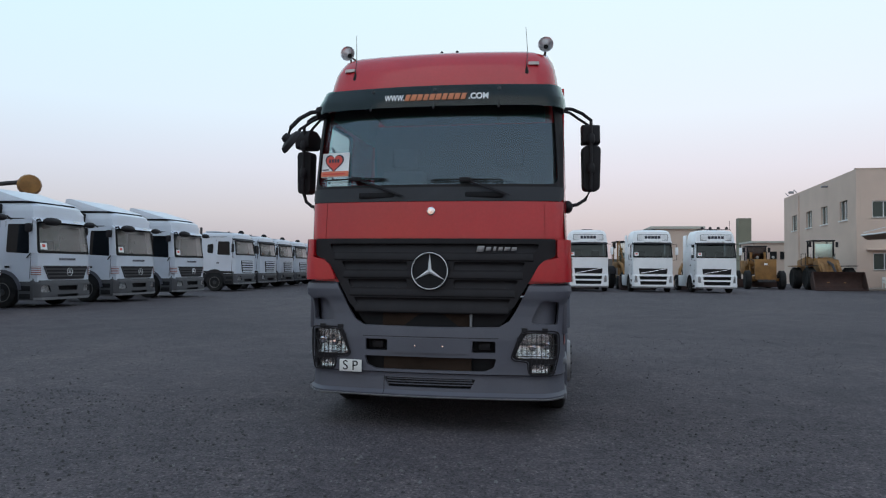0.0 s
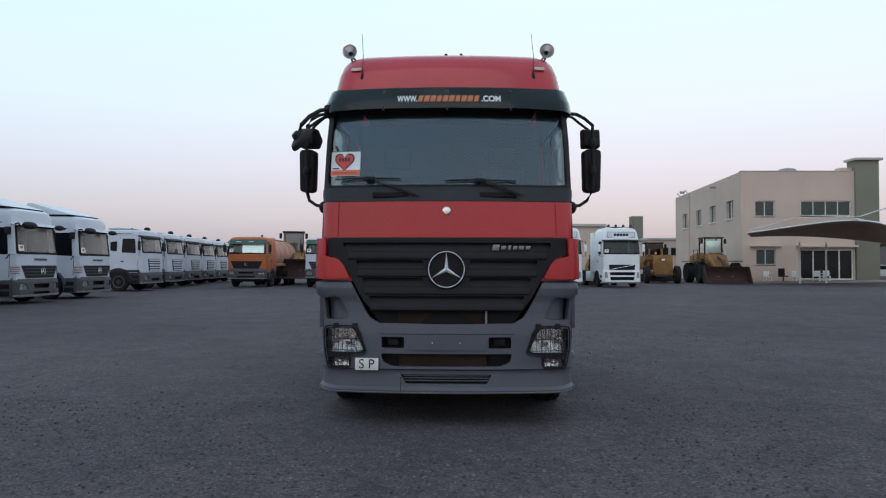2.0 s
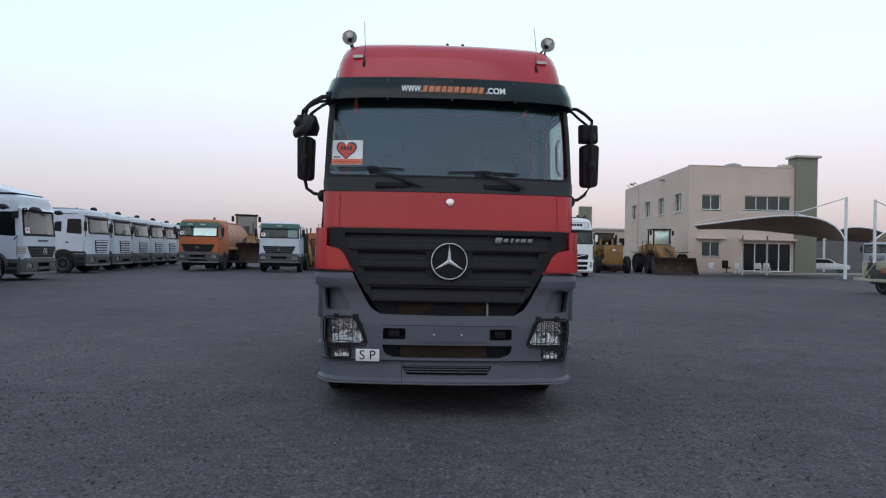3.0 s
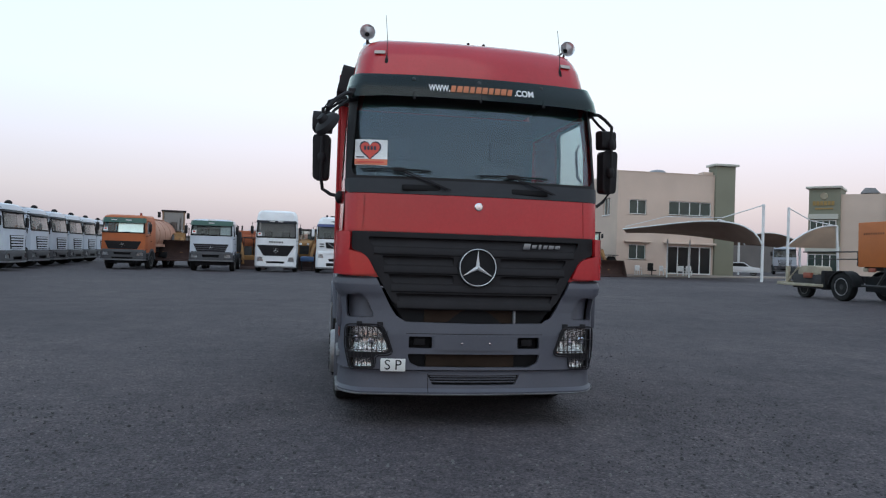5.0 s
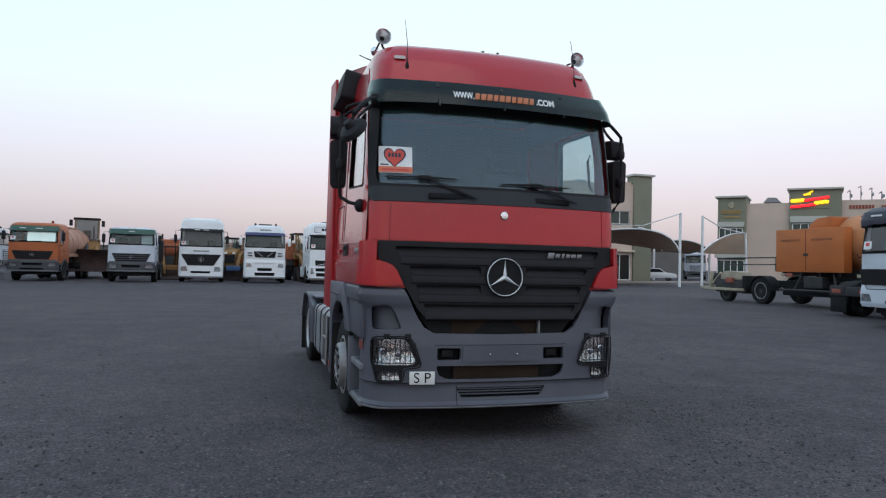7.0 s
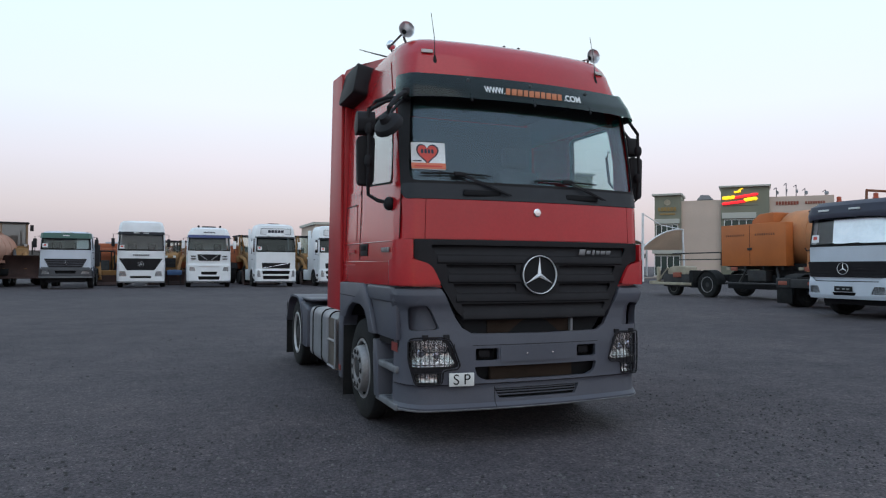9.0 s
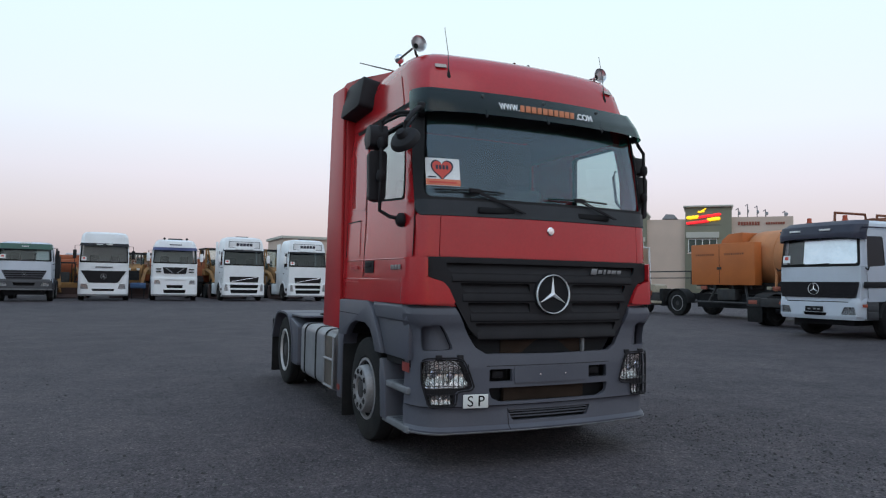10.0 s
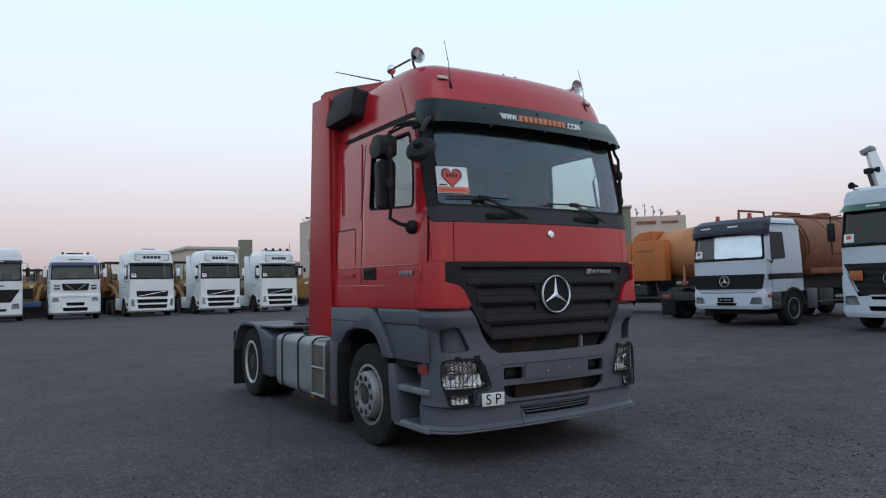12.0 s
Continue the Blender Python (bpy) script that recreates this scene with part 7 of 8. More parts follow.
for y in (-8.4, -10.3, -12.2):
    part("tank_band", lathe([(1.121, y - 0.04), (1.138, y - 0.035), (1.138, y + 0.035), (1.121, y + 0.04)], "y", 36, (1.55, 0, 2.44)), ORANGE_TANK, tb)
part("tank_pipe", tube([(0.36, -8.6, 1.15), (0.40, -8.6, 1.75), (0.50, -8.5, 1.95)], 0.05, 8), ORANGE_TANK, tb)
part("tank_saddle", box(0.75, 2.35, -13.4, -6.0, 1.0, 1.46), FRAME_GREY, t)
part("tool_locker", prism(rounded([(-2.5, 0.98), (-1.25, 0.98), (-1.3, 1.26), (-1.55, 1.38), (-2.4, 1.35)], 0.10, 3), "x", 0.1, 0.8, 0.04), BEIGE_BOX, t, "cream dented tool locker")
part("tail_bar", box(-0.05, 2.35, -0.28, -0.08, 0.52, 0.66, 0.02), BEIGE_BOX, t)
part("tail_bar", box(-0.05, 0.10, -2.9, -0.3, 0.50, 0.62, 0.02), BEIGE_BOX, t)
part("tail_post", box(0.1, 0.25, -0.6, -0.45, 0.6, 1.34, 0.02), BEIGE_BOX, t)
part("tail_brace", tube([(0.18, -0.5, 0.66), (0.18, -1.2, 1.30)], 0.05, 6), BEIGE_BOX, t)
part("tail_lamp", box(-0.03, 0.1, -2.2, -1.75, 0.86, 1.08, 0.01), BROWN_RED, t)
part("pump", lathe([(0.0001, -1.15), (0.18, -1.1), (0.22, -0.8), (0.12, -0.62), (0.0001, -0.6)], "y", 14, (0.4, 0, 0.98)), BEIGE_BOX, t)
part("hose_reel", lathe([(0.26, 0.15), (0.26, 0.20), (0.12, 0.22), (0.12, 0.42), (0.26, 0.44), (0.26, 0.48)], "x", 18, (0, -0.95, 1.02)), STEEL, t)
part("side_guard", tube([(0.02, -9.5, 0.66), (0.02, -4.9, 0.66)], 0.05, 6), STEEL, t)
part("guard_post", tube([(0.05, -5.6, 0.66), (0.25, -5.9, 1.35)], 0.05, 6), STEEL, t)
part("guard_post", tube([(0.05, -7.6, 0.66), (0.25, -7.3, 1.35)], 0.05, 6), STEEL, t)
part("battery_box", box(0.1, 0.6, -6.9, -6.0, 0.75, 1.20, 0.04), STEEL, t)
part("air_tank", lathe([(0.0001, -9.2), (0.16, -9.1), (0.18, -8.9), (0.18, -8.0), (0.0001, -7.8)], "y", 14, (0.4, 0, 0.92)), STEEL, t)
for y in (-5.1, -8.6):
    part("under_lamp", box(-0.02, 0.05, y - 0.1, y + 0.1, 1.20, 1.32, 0.01), BEIGE_BOX, t)
    part("under_lamp", box(-0.02, 0.05, y - 0.45, y - 0.15, 1.18, 1.33, 0.01), BROWN_RED, t)
part("rear_fender", box(0.0, 0.55, -3.0, -2.75, 0.40, 1.18, 0.05), RUBBER, t)
# added black block: shade under the frame, hides the bright ground behind
part("under_gear", box(0.45, 1.9, -12, -4.6, 0.42, 1.0), INK_SHADE, t)
for y in (-5.0, -5.9, -6.8, -7.7):
    part("cross_bearer", box(0.08, 2.2, y - 0.05, y + 0.05, 1.22, 1.37), FRAME_GREY, t)
part("rear_valance", box(0.06, 0.16, -2.75, -1.0, 0.42, 1.0, 0.02), STEEL, t)
wheel(t, 0.30, -1.55, 0.42, 0.42, 0.30, -1, 0.09, RIM_B, nuts=0)
wheel(t, 2.10, -1.55, 0.42, 0.42, 0.30, 1, 0.09, nuts=0)
for k in range(9):
    for y in (-5.0, -6.5):
        part("letter_bar", box(-0.006, 0.0, y - k * 0.11 - 0.065, y - k * 0.11, 2.58, 2.66), RUST, cab)
part("upper_rail", tube([(0.1, -4.6, 1.4), (0.1, -4.6, 1.95), (0.1, -1.6, 1.95)], 0.03, 6), STEEL, t)
part("upper_rail", tube([(0.1, -4.6, 1.66), (0.1, -1.9, 1.66)], 0.025, 6), STEEL, t)
put(t, facing(18.7, 21.7, 0))

# tail of a bare tractor between the orange truck and the tanker
t = thing("bare_tractor_chassis", "dark bare tractor chassis with black mudguards", "truck")
for sd in (-1, 1):
    part("chassis_rail", box(sd * 0.36, sd * 0.44, -1.6, 0.95, 0.75, 1.02), FRAME_GREY, t)
    for off in (0.0, 0.32):
        wheel(t, sd * (1.04 - off), 0.25, 0.5, 0.50, 0.28, sd, 0.10, nuts=0)
    arch = [(0.25 + 0.66 * math.cos(a), 0.45 + 0.66 * math.sin(a)) for a in [math.radians(15 * k) for k in range(13)]]
    part("mudguard", prism(arch, "x", sd * 1.22, sd * 1.18), RUBBER, t)
    part("mudguard_top", prism(arch + [(0.25 + (y - 0.25) * 0.95, z - 0.03) for y, z in arch[::-1]], "x", sd * 1.18, sd * 0.60), RUBBER, t)
    part("mudflap", box(sd * 1.20, sd * 0.60, 0.96, 0.98, 0.14, 0.72, 0.004), RUBBER, t)
    part("lamp_panel", box(sd * 1.20, sd * 0.66, 0.94, 1.02, 0.66, 0.98, 0.02), STEEL, t, "dusty grey tail lamp panel")
    part("tail_lamp", box(sd * 1.10, sd * 0.76, 1.02, 1.04, 0.75, 0.88, 0.01), BROWN_RED, t)
part("cross_beam", box(-0.66, 0.66, 0.85, 1.0, 0.66, 0.95, 0.02), STEEL, t)
part("axle", tube([(-0.9, 0.25, 0.5), (0.9, 0.25, 0.5)], 0.09, 8), STEEL, t)
part("coupling_plate", box(-0.45, 0.45, -0.6, 0.4, 1.06, 1.14, 0.03), STEEL, t)
put(t, facing(17.1, 10.7, 90))


# ---- earth-moving machines ----
def machine_wheel(t, x, y, r, wdt):
    w = new("wheel")
    w.parent = t
    w.location = (x, y, r)
    part("tyre", lathe([(r * 0.55, -wdt / 2 * 0.8), (r * 0.85, -wdt / 2), (r, -wdt / 2 * 0.7), (r, wdt / 2 * 0.7), (r * 0.85, wdt / 2), (r * 0.55, wdt / 2 * 0.8)], "x", 28), TYRE, w)
    part("rim", lathe([(r * 0.56, -wdt / 2 * 0.7), (r * 0.5, -wdt / 2 * 0.4), (r * 0.2, -wdt / 2 * 0.45), (0.0001, -wdt / 2 * 0.5)], "x", 20), YELLOW, w)
    part("rim", lathe([(r * 0.56, wdt / 2 * 0.7), (r * 0.5, wdt / 2 * 0.4), (r * 0.2, wdt / 2 * 0.45), (0.0001, wdt / 2 * 0.5)], "x", 20), YELLOW, w)


def machine_cab(t, x0, x1, y0, y1, z0, z1, pane=None, frame_mat=BLACK, base_mat=YELLOW, roof_mat=None):
    pane = pane or DARK_GLASS
    c = new("operator_cab")
    c.parent = t
    for x in (x0, x1):
        for y in (y0, y1):
            part("post", box(x - 0.05, x + 0.05, y - 0.05, y + 0.05, z0, z1), frame_mat, c)
    part("cab_roof", box(x0 - 0.12, x1 + 0.12, y0 - 0.12, y1 + 0.12, z1, z1 + 0.11, 0.04), roof_mat or frame_mat, c)
    part("cab_base", box(x0 - 0.05, x1 + 0.05, y0 - 0.05, y1 + 0.05, z0 - 0.2, z0 + 0.25, 0.03), base_mat, c)
    part("cab_glass", box(x0, x1, y0, y0 + 0.01, z0 + 0.25, z1), pane, c)
    part("cab_glass", box(x0, x0 + 0.01, y0 + 0.05, y1 - 0.05, z0 + 0.25, z1), pane, c)
    part("cab_glass", box(x1 - 0.01, x1, y0 + 0.05, y1 - 0.05, z0 + 0.25, z1), pane, c)
    part("operator_seat", box((x0 + x1) / 2 - 0.25, (x0 + x1) / 2 + 0.25, y1 - 0.6, y1 - 0.4, z0 + 0.2, z0 + 0.95, 0.05), CABIN_SEAT, c)
    for x in (x0 - 0.25, x1 + 0.25):
        part("cab_mirror", box(x - 0.1, x + 0.1, y0 - 0.05, y0, z1 - 0.45, z1 - 0.05, 0.02), BLACK, c)


def wheel_loader(x0, y0, turn, lift=0.0, shade=True, trim=BLACK, top=3.75):
    t = thing("wheel_loader", "dusty yellow wheel loader with a rusty bucket held low", "loader")
    out = [(-0.62, 0.0), (0.10, 0.02), (0.38, 0.16), (0.52, 0.45), (0.50, 0.85), (0.36, 1.18), (0.10, 1.36)]
    inn = [(0.12, 1.30), (0.31, 1.13), (0.43, 0.83), (0.45, 0.47), (0.33, 0.21), (0.09, 0.08), (-0.62, 0.05)]
    bk = part("bucket", moved(prism(out + inn, "x", -1.72, 1.72), pose(0, -3.7, 0.03 + lift)), BLADE, t, "rusty steel bucket")
    for x in (-1.72, 1.72):
        part("bucket_cheek", moved(prism(out + [(-0.25, 0.75), (-0.60, 0.12)], "x", x - 0.03, x + 0.03), pose(0, -3.7, 0.03 + lift)), BLADE, bk)
    part("bucket_edge", box(-1.70, 1.70, -4.40, -4.26, 0.025 + lift, 0.065 + lift), BLADE, bk)
    for x in (-0.6, 0.6):
        part("bucket_rib", box(x - 0.03, x + 0.03, -3.25, -3.14, 0.3 + lift, 1.2 + lift), BLADE, bk)
    part("tilt_ram", tube([(0, -1.2, 2.2), (0, -2.4, 1.9), (0, -3.2, 1.2 + lift)], 0.10, 8), STEEL, t)
    for x in (-0.62, 0.62):
        part("work_lamp", lathe([(0.09, -0.06), (0.10, 0.0), (0.07, 0.08)], "y", 12, (x, -0.8, 2.5)), REFLECTOR, t)
    for x in (-1.05, 1.05):
        part("handrail", tube([(x, 0.4, 1.9), (x, 0.4, 2.8), (x, 1.6, 2.8), (x, 1.6, 1.9)], 0.03, 6), STEEL, t)
        part("ladder", box(x - 0.03, x + 0.03, -0.2, 0.3, 0.6, 1.8), STEEL, t)
    for x in (-1.35, 1.35):
        for y in (-1.6, 1.9):
            machine_wheel(t, x, y, 0.86, 0.65)
    for x in (-0.55, 0.55):
        part("lift_arm", tube([(x, -0.6, 2.2), (x, -1.8, 1.9), (x, -3.2, 0.5 + lift)], 0.14, 8), YELLOW, t)
    part("front_frame", prism(rounded([(-2.2, 0.8), (-0.4, 0.8), (-0.4, 2.2), (-1.3, 2.35), (-2.2, 1.4)], 0.1, 2), "x", -0.75, 0.75, 0.04), YELLOW, t)
    part("engine_hood", prism(rounded([(0.9, 1.2), (3.4, 1.2), (3.4, 2.3), (0.9, 2.6)], 0.12, 3), "x", -0.85, 0.85, 0.05), YELLOW, t)
    part("rear_frame", box(-0.9, 0.9, -0.3, 3.3, 0.75, 1.25, 0.05), YELLOW, t)
    for x in (-1.35, 1.35):
        part("mudguard", box(x - 0.38, x + 0.38, 1.0, 2.9, 1.78, 1.86, 0.02), YELLOW, t)
        part("mudguard", box(x - 0.38, x + 0.38, -2.4, -0.8, 1.80, 1.86, 0.02), BLACK, t)
    machine_cab(t, -0.70, 0.70, -0.35, 1.1, 2.2, top, SIDE_GLASS if shade else GREY_GLASS, trim, YELLOW, BLACK)
    if shade:
        part("cab_sunshade", box(-0.55, 0.65, -0.30, -0.27, 2.55, 3.55, 0.01), SILVER_SHADE, t)
    part("exhaust_stack", tube([(0.45, 2.2, 2.4), (0.45, 2.2, 3.5)], 0.06, 8), STEEL, t)
    put(t, facing(x0, y0, turn))


def motor_grader():
    t = thing("motor_grader", "dusty yellow motor grader parked behind the trucks", "grader")
    for x, y in ((-1.2, -1.5), (1.2, -1.5), (-1.2, 3.6), (1.2, 3.6), (-1.2, 5.2), (1.2, 5.2)):
        machine_wheel(t, x, y, 0.72, 0.45)
    part("front_beam", box(-0.25, 0.25, -1.8, 3.0, 1.6, 2.0, 0.04), YELLOW, t)
    part("front_plate", box(-0.75, 0.75, -2.1, -1.8, 0.7, 2.3, 0.05), YELLOW, t)
    part("blade_disc", lathe([(0.9, 0.75), (0.9, 0.9), (0.0001, 0.92)], "z", 24, (0, 1.3, 0)), YELLOW, t)
    part("mouldboard", moved(box(-1.8, 1.8, -0.06, 0.06, 0.1, 0.75, 0.03), pose(0, 1.3, 0, 0, 0, 25)), BLADE, t)
    part("engine_hood", box(-0.7, 0.7, 3.2, 5.8, 1.1, 2.3, 0.1), YELLOW, t)
    machine_cab(t, -0.7, 0.7, 1.9, 3.0, 2.0, 3.35)
    part("lift_cylinder", tube([(-0.6, 1.2, 1.0), (-0.5, 1.2, 2.9)], 0.09, 8), YELLOW, t)
    part("lift_cylinder", tube([(0.6, 1.2, 1.0), (0.5, 1.2, 2.9)], 0.09, 8), YELLOW, t)
    part("saddle", box(-0.8, 0.8, 0.9, 1.5, 1.95, 2.35, 0.06), YELLOW, t)
    part("draw_bar", tube([(0, -1.6, 1.1), (-0.5, 0.6, 0.9)], 0.10, 6), YELLOW, t)
    part("draw_bar", tube([(0, -1.6, 1.1), (0.5, 0.6, 0.9)], 0.10, 6), YELLOW, t)
    part("axle_beam", box(-1.1, 1.1, -1.62, -1.38, 0.62, 0.86, 0.04), YELLOW, t)
    for x in (-0.55, 0.55):
        part("work_lamp", lathe([(0.10, -1.95), (0.11, -1.88), (0.07, -1.78)], "y", 12, (x, 0, 2.45)), REFLECTOR, t)
        part("hydraulic_hose", tube(arc((x, -1.2, 2.0), (x * 1.6, 0.2, 2.7), (x, 1.5, 2.0), 8), 0.035, 6), INK_SHADE, t)
        part("wheel_lean_rod", tube([(x * 0.3, -1.5, 1.4), (x * 1.9, -1.5, 1.0)], 0.05, 6), STEEL, t)
    part("number_bar", box(-0.12, 0.12, -2.13, -2.10, 1.85, 2.0), FRAME_WHITE, t)
    part("exhaust_stack", tube([(0.3, 4.4, 2.3), (0.3, 4.4, 3.2)], 0.06, 8), STEEL, t)
    part("scarifier", box(-0.6, 0.6, -2.5, -2.1, 0.55, 0.75, 0.03), STEEL, t)
    put(t, facing(16.9, 50.5, -6))


def excavator(x, y, turn, mat, name, label):
    t = thing(name, label, "machine")
    for sd in (-1, 1):
        part("crawler_track", prism(rounded([(-1.9, 0.0), (1.9, 0.0), (1.9, 0.85), (-1.9, 0.85)], 0.4, 4), "x", sd * 1.3, sd * 0.75, 0.02), RUBBER, t)
        part("handrail", tube([(sd * 1.1, 0.6, 2.4), (sd * 1.1, 0.6, 3.05), (sd * 1.1, 2.0, 3.05), (sd * 1.1, 2.0, 2.4)], 0.03, 6), STEEL, t)
        part("vent_panel", box(sd * 1.235, sd * 1.262, 0.2, 1.6, 1.35, 1.95), INK_SHADE, t)
        for k in range(5):
            part("track_roller", lathe([(0.15, -0.02), (0.15, 0.02), (0.0001, 0.03)], "x", 12, (sd * 1.31, -1.4 + 0.7 * k, 0.32)), STEEL, t)
    part("slew_deck", box(-1.25, 1.25, -1.1, 2.2, 0.92, 1.18, 0.04), STEEL, t)
    part("slew_body", box(0.05, 1.22, -0.2, 2.2, 1.18, 2.35, 0.10), mat, t)
    part("slew_body", box(-1.22, 0.0, 0.7, 2.2, 1.18, 2.25, 0.10), mat, t)
    part("slew_ring", lathe([(0.7, 0.6), (0.7, 0.95), (0.0001, 0.96)], "z", 20), STEEL, t)
    cw = [(-1.25, 2.0), (-1.25, 2.3), (-1.0, 2.62), (-0.5, 2.74), (0.5, 2.74), (1.0, 2.62), (1.25, 2.3), (1.25, 2.0)]
    part("counterweight", prism(cw, "z", 1.05, 2.42, 0.08), mat, t)
    part("engine_cover", box(-1.0, 1.1, 0.9, 2.3, 2.30, 2.72, 0.10), mat, t)
    part("cover_lid", box(-0.7, 0.3, 1.2, 2.1, 2.72, 2.84, 0.04), WHITE, t, "dusty white lid")
    part("exhaust_pipe", tube([(0.8, 1.6, 2.6), (0.8, 1.6, 3.10)], 0.06, 8), STEEL, t)
    machine_cab(t, -1.1, -0.2, -1.0, 0.5, 1.3, 2.75, DARK_GLASS, mat, mat)
    put(t, facing(x, y, turn))
    return t


def backhoe_loader(x, y, turn, top, frame_mat, label, brace=True):
    """A tractor loader: hood with a black grille, tall cab with a dark roof, loader arms and a bucket on the ground."""
    t = thing("backhoe_loader", label, "loader")
    for sd in (-1, 1):
        machine_wheel(t, sd * 0.85, -1.9, 0.48, 0.34)
        machine_wheel(t, sd * 0.95, 0.6, 0.78, 0.46)
        part("mudguard", prism([(0.6 + 0.92 * math.cos(a), 0.78 + 0.92 * math.sin(a)) for a in [math.radians(20 + 14 * k) for k in range(11)]] + [(0.6 + 0.86 * math.cos(a), 0.78 + 0.86 * math.sin(a)) for a in [math.radians(160 - 14 * k) for k in range(11)]], "x", sd * 0.70, sd * 1.22), BLACK, t)
        part("lift_arm", tube([(sd * 0.62, -0.7, 1.95), (sd * 0.62, -2.0, 1.75), (sd * 0.62, -2.9, 1.15), (sd * 0.62, -3.2, 0.55)], 0.12, 6), YELLOW, t)
        part("lift_ram", tube([(sd * 0.50, -0.9, 1.0), (sd * 0.50, -2.2, 1.5)], 0.06, 8), STEEL, t)
        part("work_lamp", lathe([(0.08, -0.95), (0.09, -0.90), (0.06, -0.82)], "y", 12, (sd * 0.52, 0, top - 0.10)), FRAME_GREY, t)
        part("hood_lamp", box(sd * 0.18, sd * 0.36, -2.42, -2.39, 1.80, 1.94, 0.01), FRAME_WHITE, t)
        if brace:
            part("cab_brace", tube([(sd * 0.30, -0.80, 1.9), (sd * 0.62, -0.86, top)], 0.05, 6), frame_mat, t)
    part("engine_hood", prism(rounded([(-2.38, 0.95), (-0.75, 0.95), (-0.75, 2.25), (-1.2, 2.20), (-2.25, 2.02), (-2.38, 1.9)], 0.08, 3), "x", -0.44, 0.44, 0.05), YELLOW, t)
    g = part("hood_grille", box(-0.34, 0.34, -2.41, -2.37, 1.15, 1.76, 0.01), INK_SHADE, t)
    for k in range(6):
        part("grille_slat", box(-0.32, 0.32, -2.425, -2.412, 1.19 + k * 0.095, 1.23 + k * 0.095), FRAME_GREY, g)
    part("front_axle", box(-0.7, 0.7, -2.0, -1.8, 0.40, 0.62, 0.03), FRAME_GREY, t)
    part("main_frame", box(-0.40, 0.40, -2.2, 1.8, 0.55, 0.98, 0.03), YELLOW, t)
    out = [(-0.50, 0.0), (0.05, 0.02), (0.30, 0.20), (0.34, 0.55), (0.20, 0.92)]
    inn = [(0.16, 0.88), (0.28, 0.54), (0.25, 0.24), (0.03, 0.07), (-0.50, 0.04)]
    bk = part("bucket", moved(prism(out + inn, "x", -1.1, 1.1), pose(0, -3.55, 0.03)), BLADE, t)
    for sd in (-1, 1):
        part("bucket_cheek", moved(prism(out + [(-0.2, 0.5), (-0.48, 0.1)], "x", sd * 1.1 - 0.02, sd * 1.1 + 0.02), pose(0, -3.55, 0.03)), BLADE, bk)
    machine_cab(t, -0.70, 0.70, -0.75, 1.0, 1.75, top - 0.12, SIDE_GLASS, frame_mat, YELLOW, BLACK)
    part("steering_wheel", lathe([(0.17, -0.012), (0.19, 0.0), (0.17, 0.012), (0.15, 0.0), (0.17, -0.012)], "z", 16, (0.0, -0.35, 2.35)), INK_SHADE, t)
    part("steering_column", tube([(0, -0.35, 1.8), (0, -0.35, 2.33)], 0.04, 6), INK_SHADE, t)
    part("exhaust_stack", tube([(0.30, -1.4, 2.1), (0.30, -1.4, 2.95)], 0.05, 8), STEEL, t)
    part("digger_boom", tube([(0.1, 1.8, 0.9), (0.1, 2.3, 2.2), (0.1, 2.0, 3.1)], 0.15, 6), YELLOW, t)
    part("digger_dipper", tube([(0.1, 2.0, 3.0), (0.1, 2.7, 2.0), (0.1, 2.8, 0.9)], 0.12, 6), YELLOW, t)
    part("digger_bucket", box(-0.25, 0.45, 2.4, 3.0, 0.45, 1.0, 0.12), STEEL, t)
    put(t, facing(x, y, turn))
    return t


def skid_loader(x, y, turn):
    t = thing("skid_loader", "small dusty yellow skid loader parked among the trucks", "loader")
    for sd in (-1, 1):
        for yy in (-0.55, 0.55):
            machine_wheel(t, sd * 0.68, yy, 0.40, 0.28)
        part("lift_arm", tube([(sd * 0.58, 0.95, 1.75), (sd * 0.58, 0.1, 1.85), (sd * 0.58, -0.9, 1.45), (sd * 0.58, -1.35, 0.75), (sd * 0.58, -1.45, 0.35)], 0.11, 6), YELLOW, t)
        part("rear_tower", box(sd * 0.50, sd * 0.66, 0.6, 1.1, 0.75, 1.85, 0.03), YELLOW, t)
        part("lift_ram", tube([(sd * 0.58, 0.6, 0.9), (sd * 0.58, -0.5, 1.6)], 0.05, 6), STEEL, t)
        for yy in (-0.5, 0.5):
            part("cage_post", box(sd * 0.38, sd * 0.44, yy - 0.03, yy + 0.03, 0.9, 2.15), BLACK, t)
    part("cage_roof", box(-0.47, 0.47, -0.58, 0.58, 2.15, 2.23, 0.03), BLACK, t)
    part("hull", box(-0.50, 0.50, -0.9, 0.9, 0.32, 0.95, 0.05), YELLOW, t)
    part("engine_hood", box(-0.48, 0.48, 0.55, 1.2, 0.9, 1.55, 0.06), YELLOW, t)
    part("operator_seat", box(-0.25, 0.25, 0.2, 0.35, 0.95, 1.6, 0.05), CABIN_SEAT, t)
    part("bucket", prism([(-2.1, 0.03), (-1.55, 0.03), (-1.40, 0.2), (-1.40, 0.65), (-1.46, 0.65), (-1.46, 0.24), (-1.6, 0.09), (-2.1, 0.07)], "x", -0.85, 0.85), BLADE, t)
    put(t, facing(x, y, turn))


wheel_loader(21.55, 51.0, -3)
wheel_loader(-12.35, 44.6, 12, 0.45, False, TAN_FRAME, 3.86)
motor_grader()
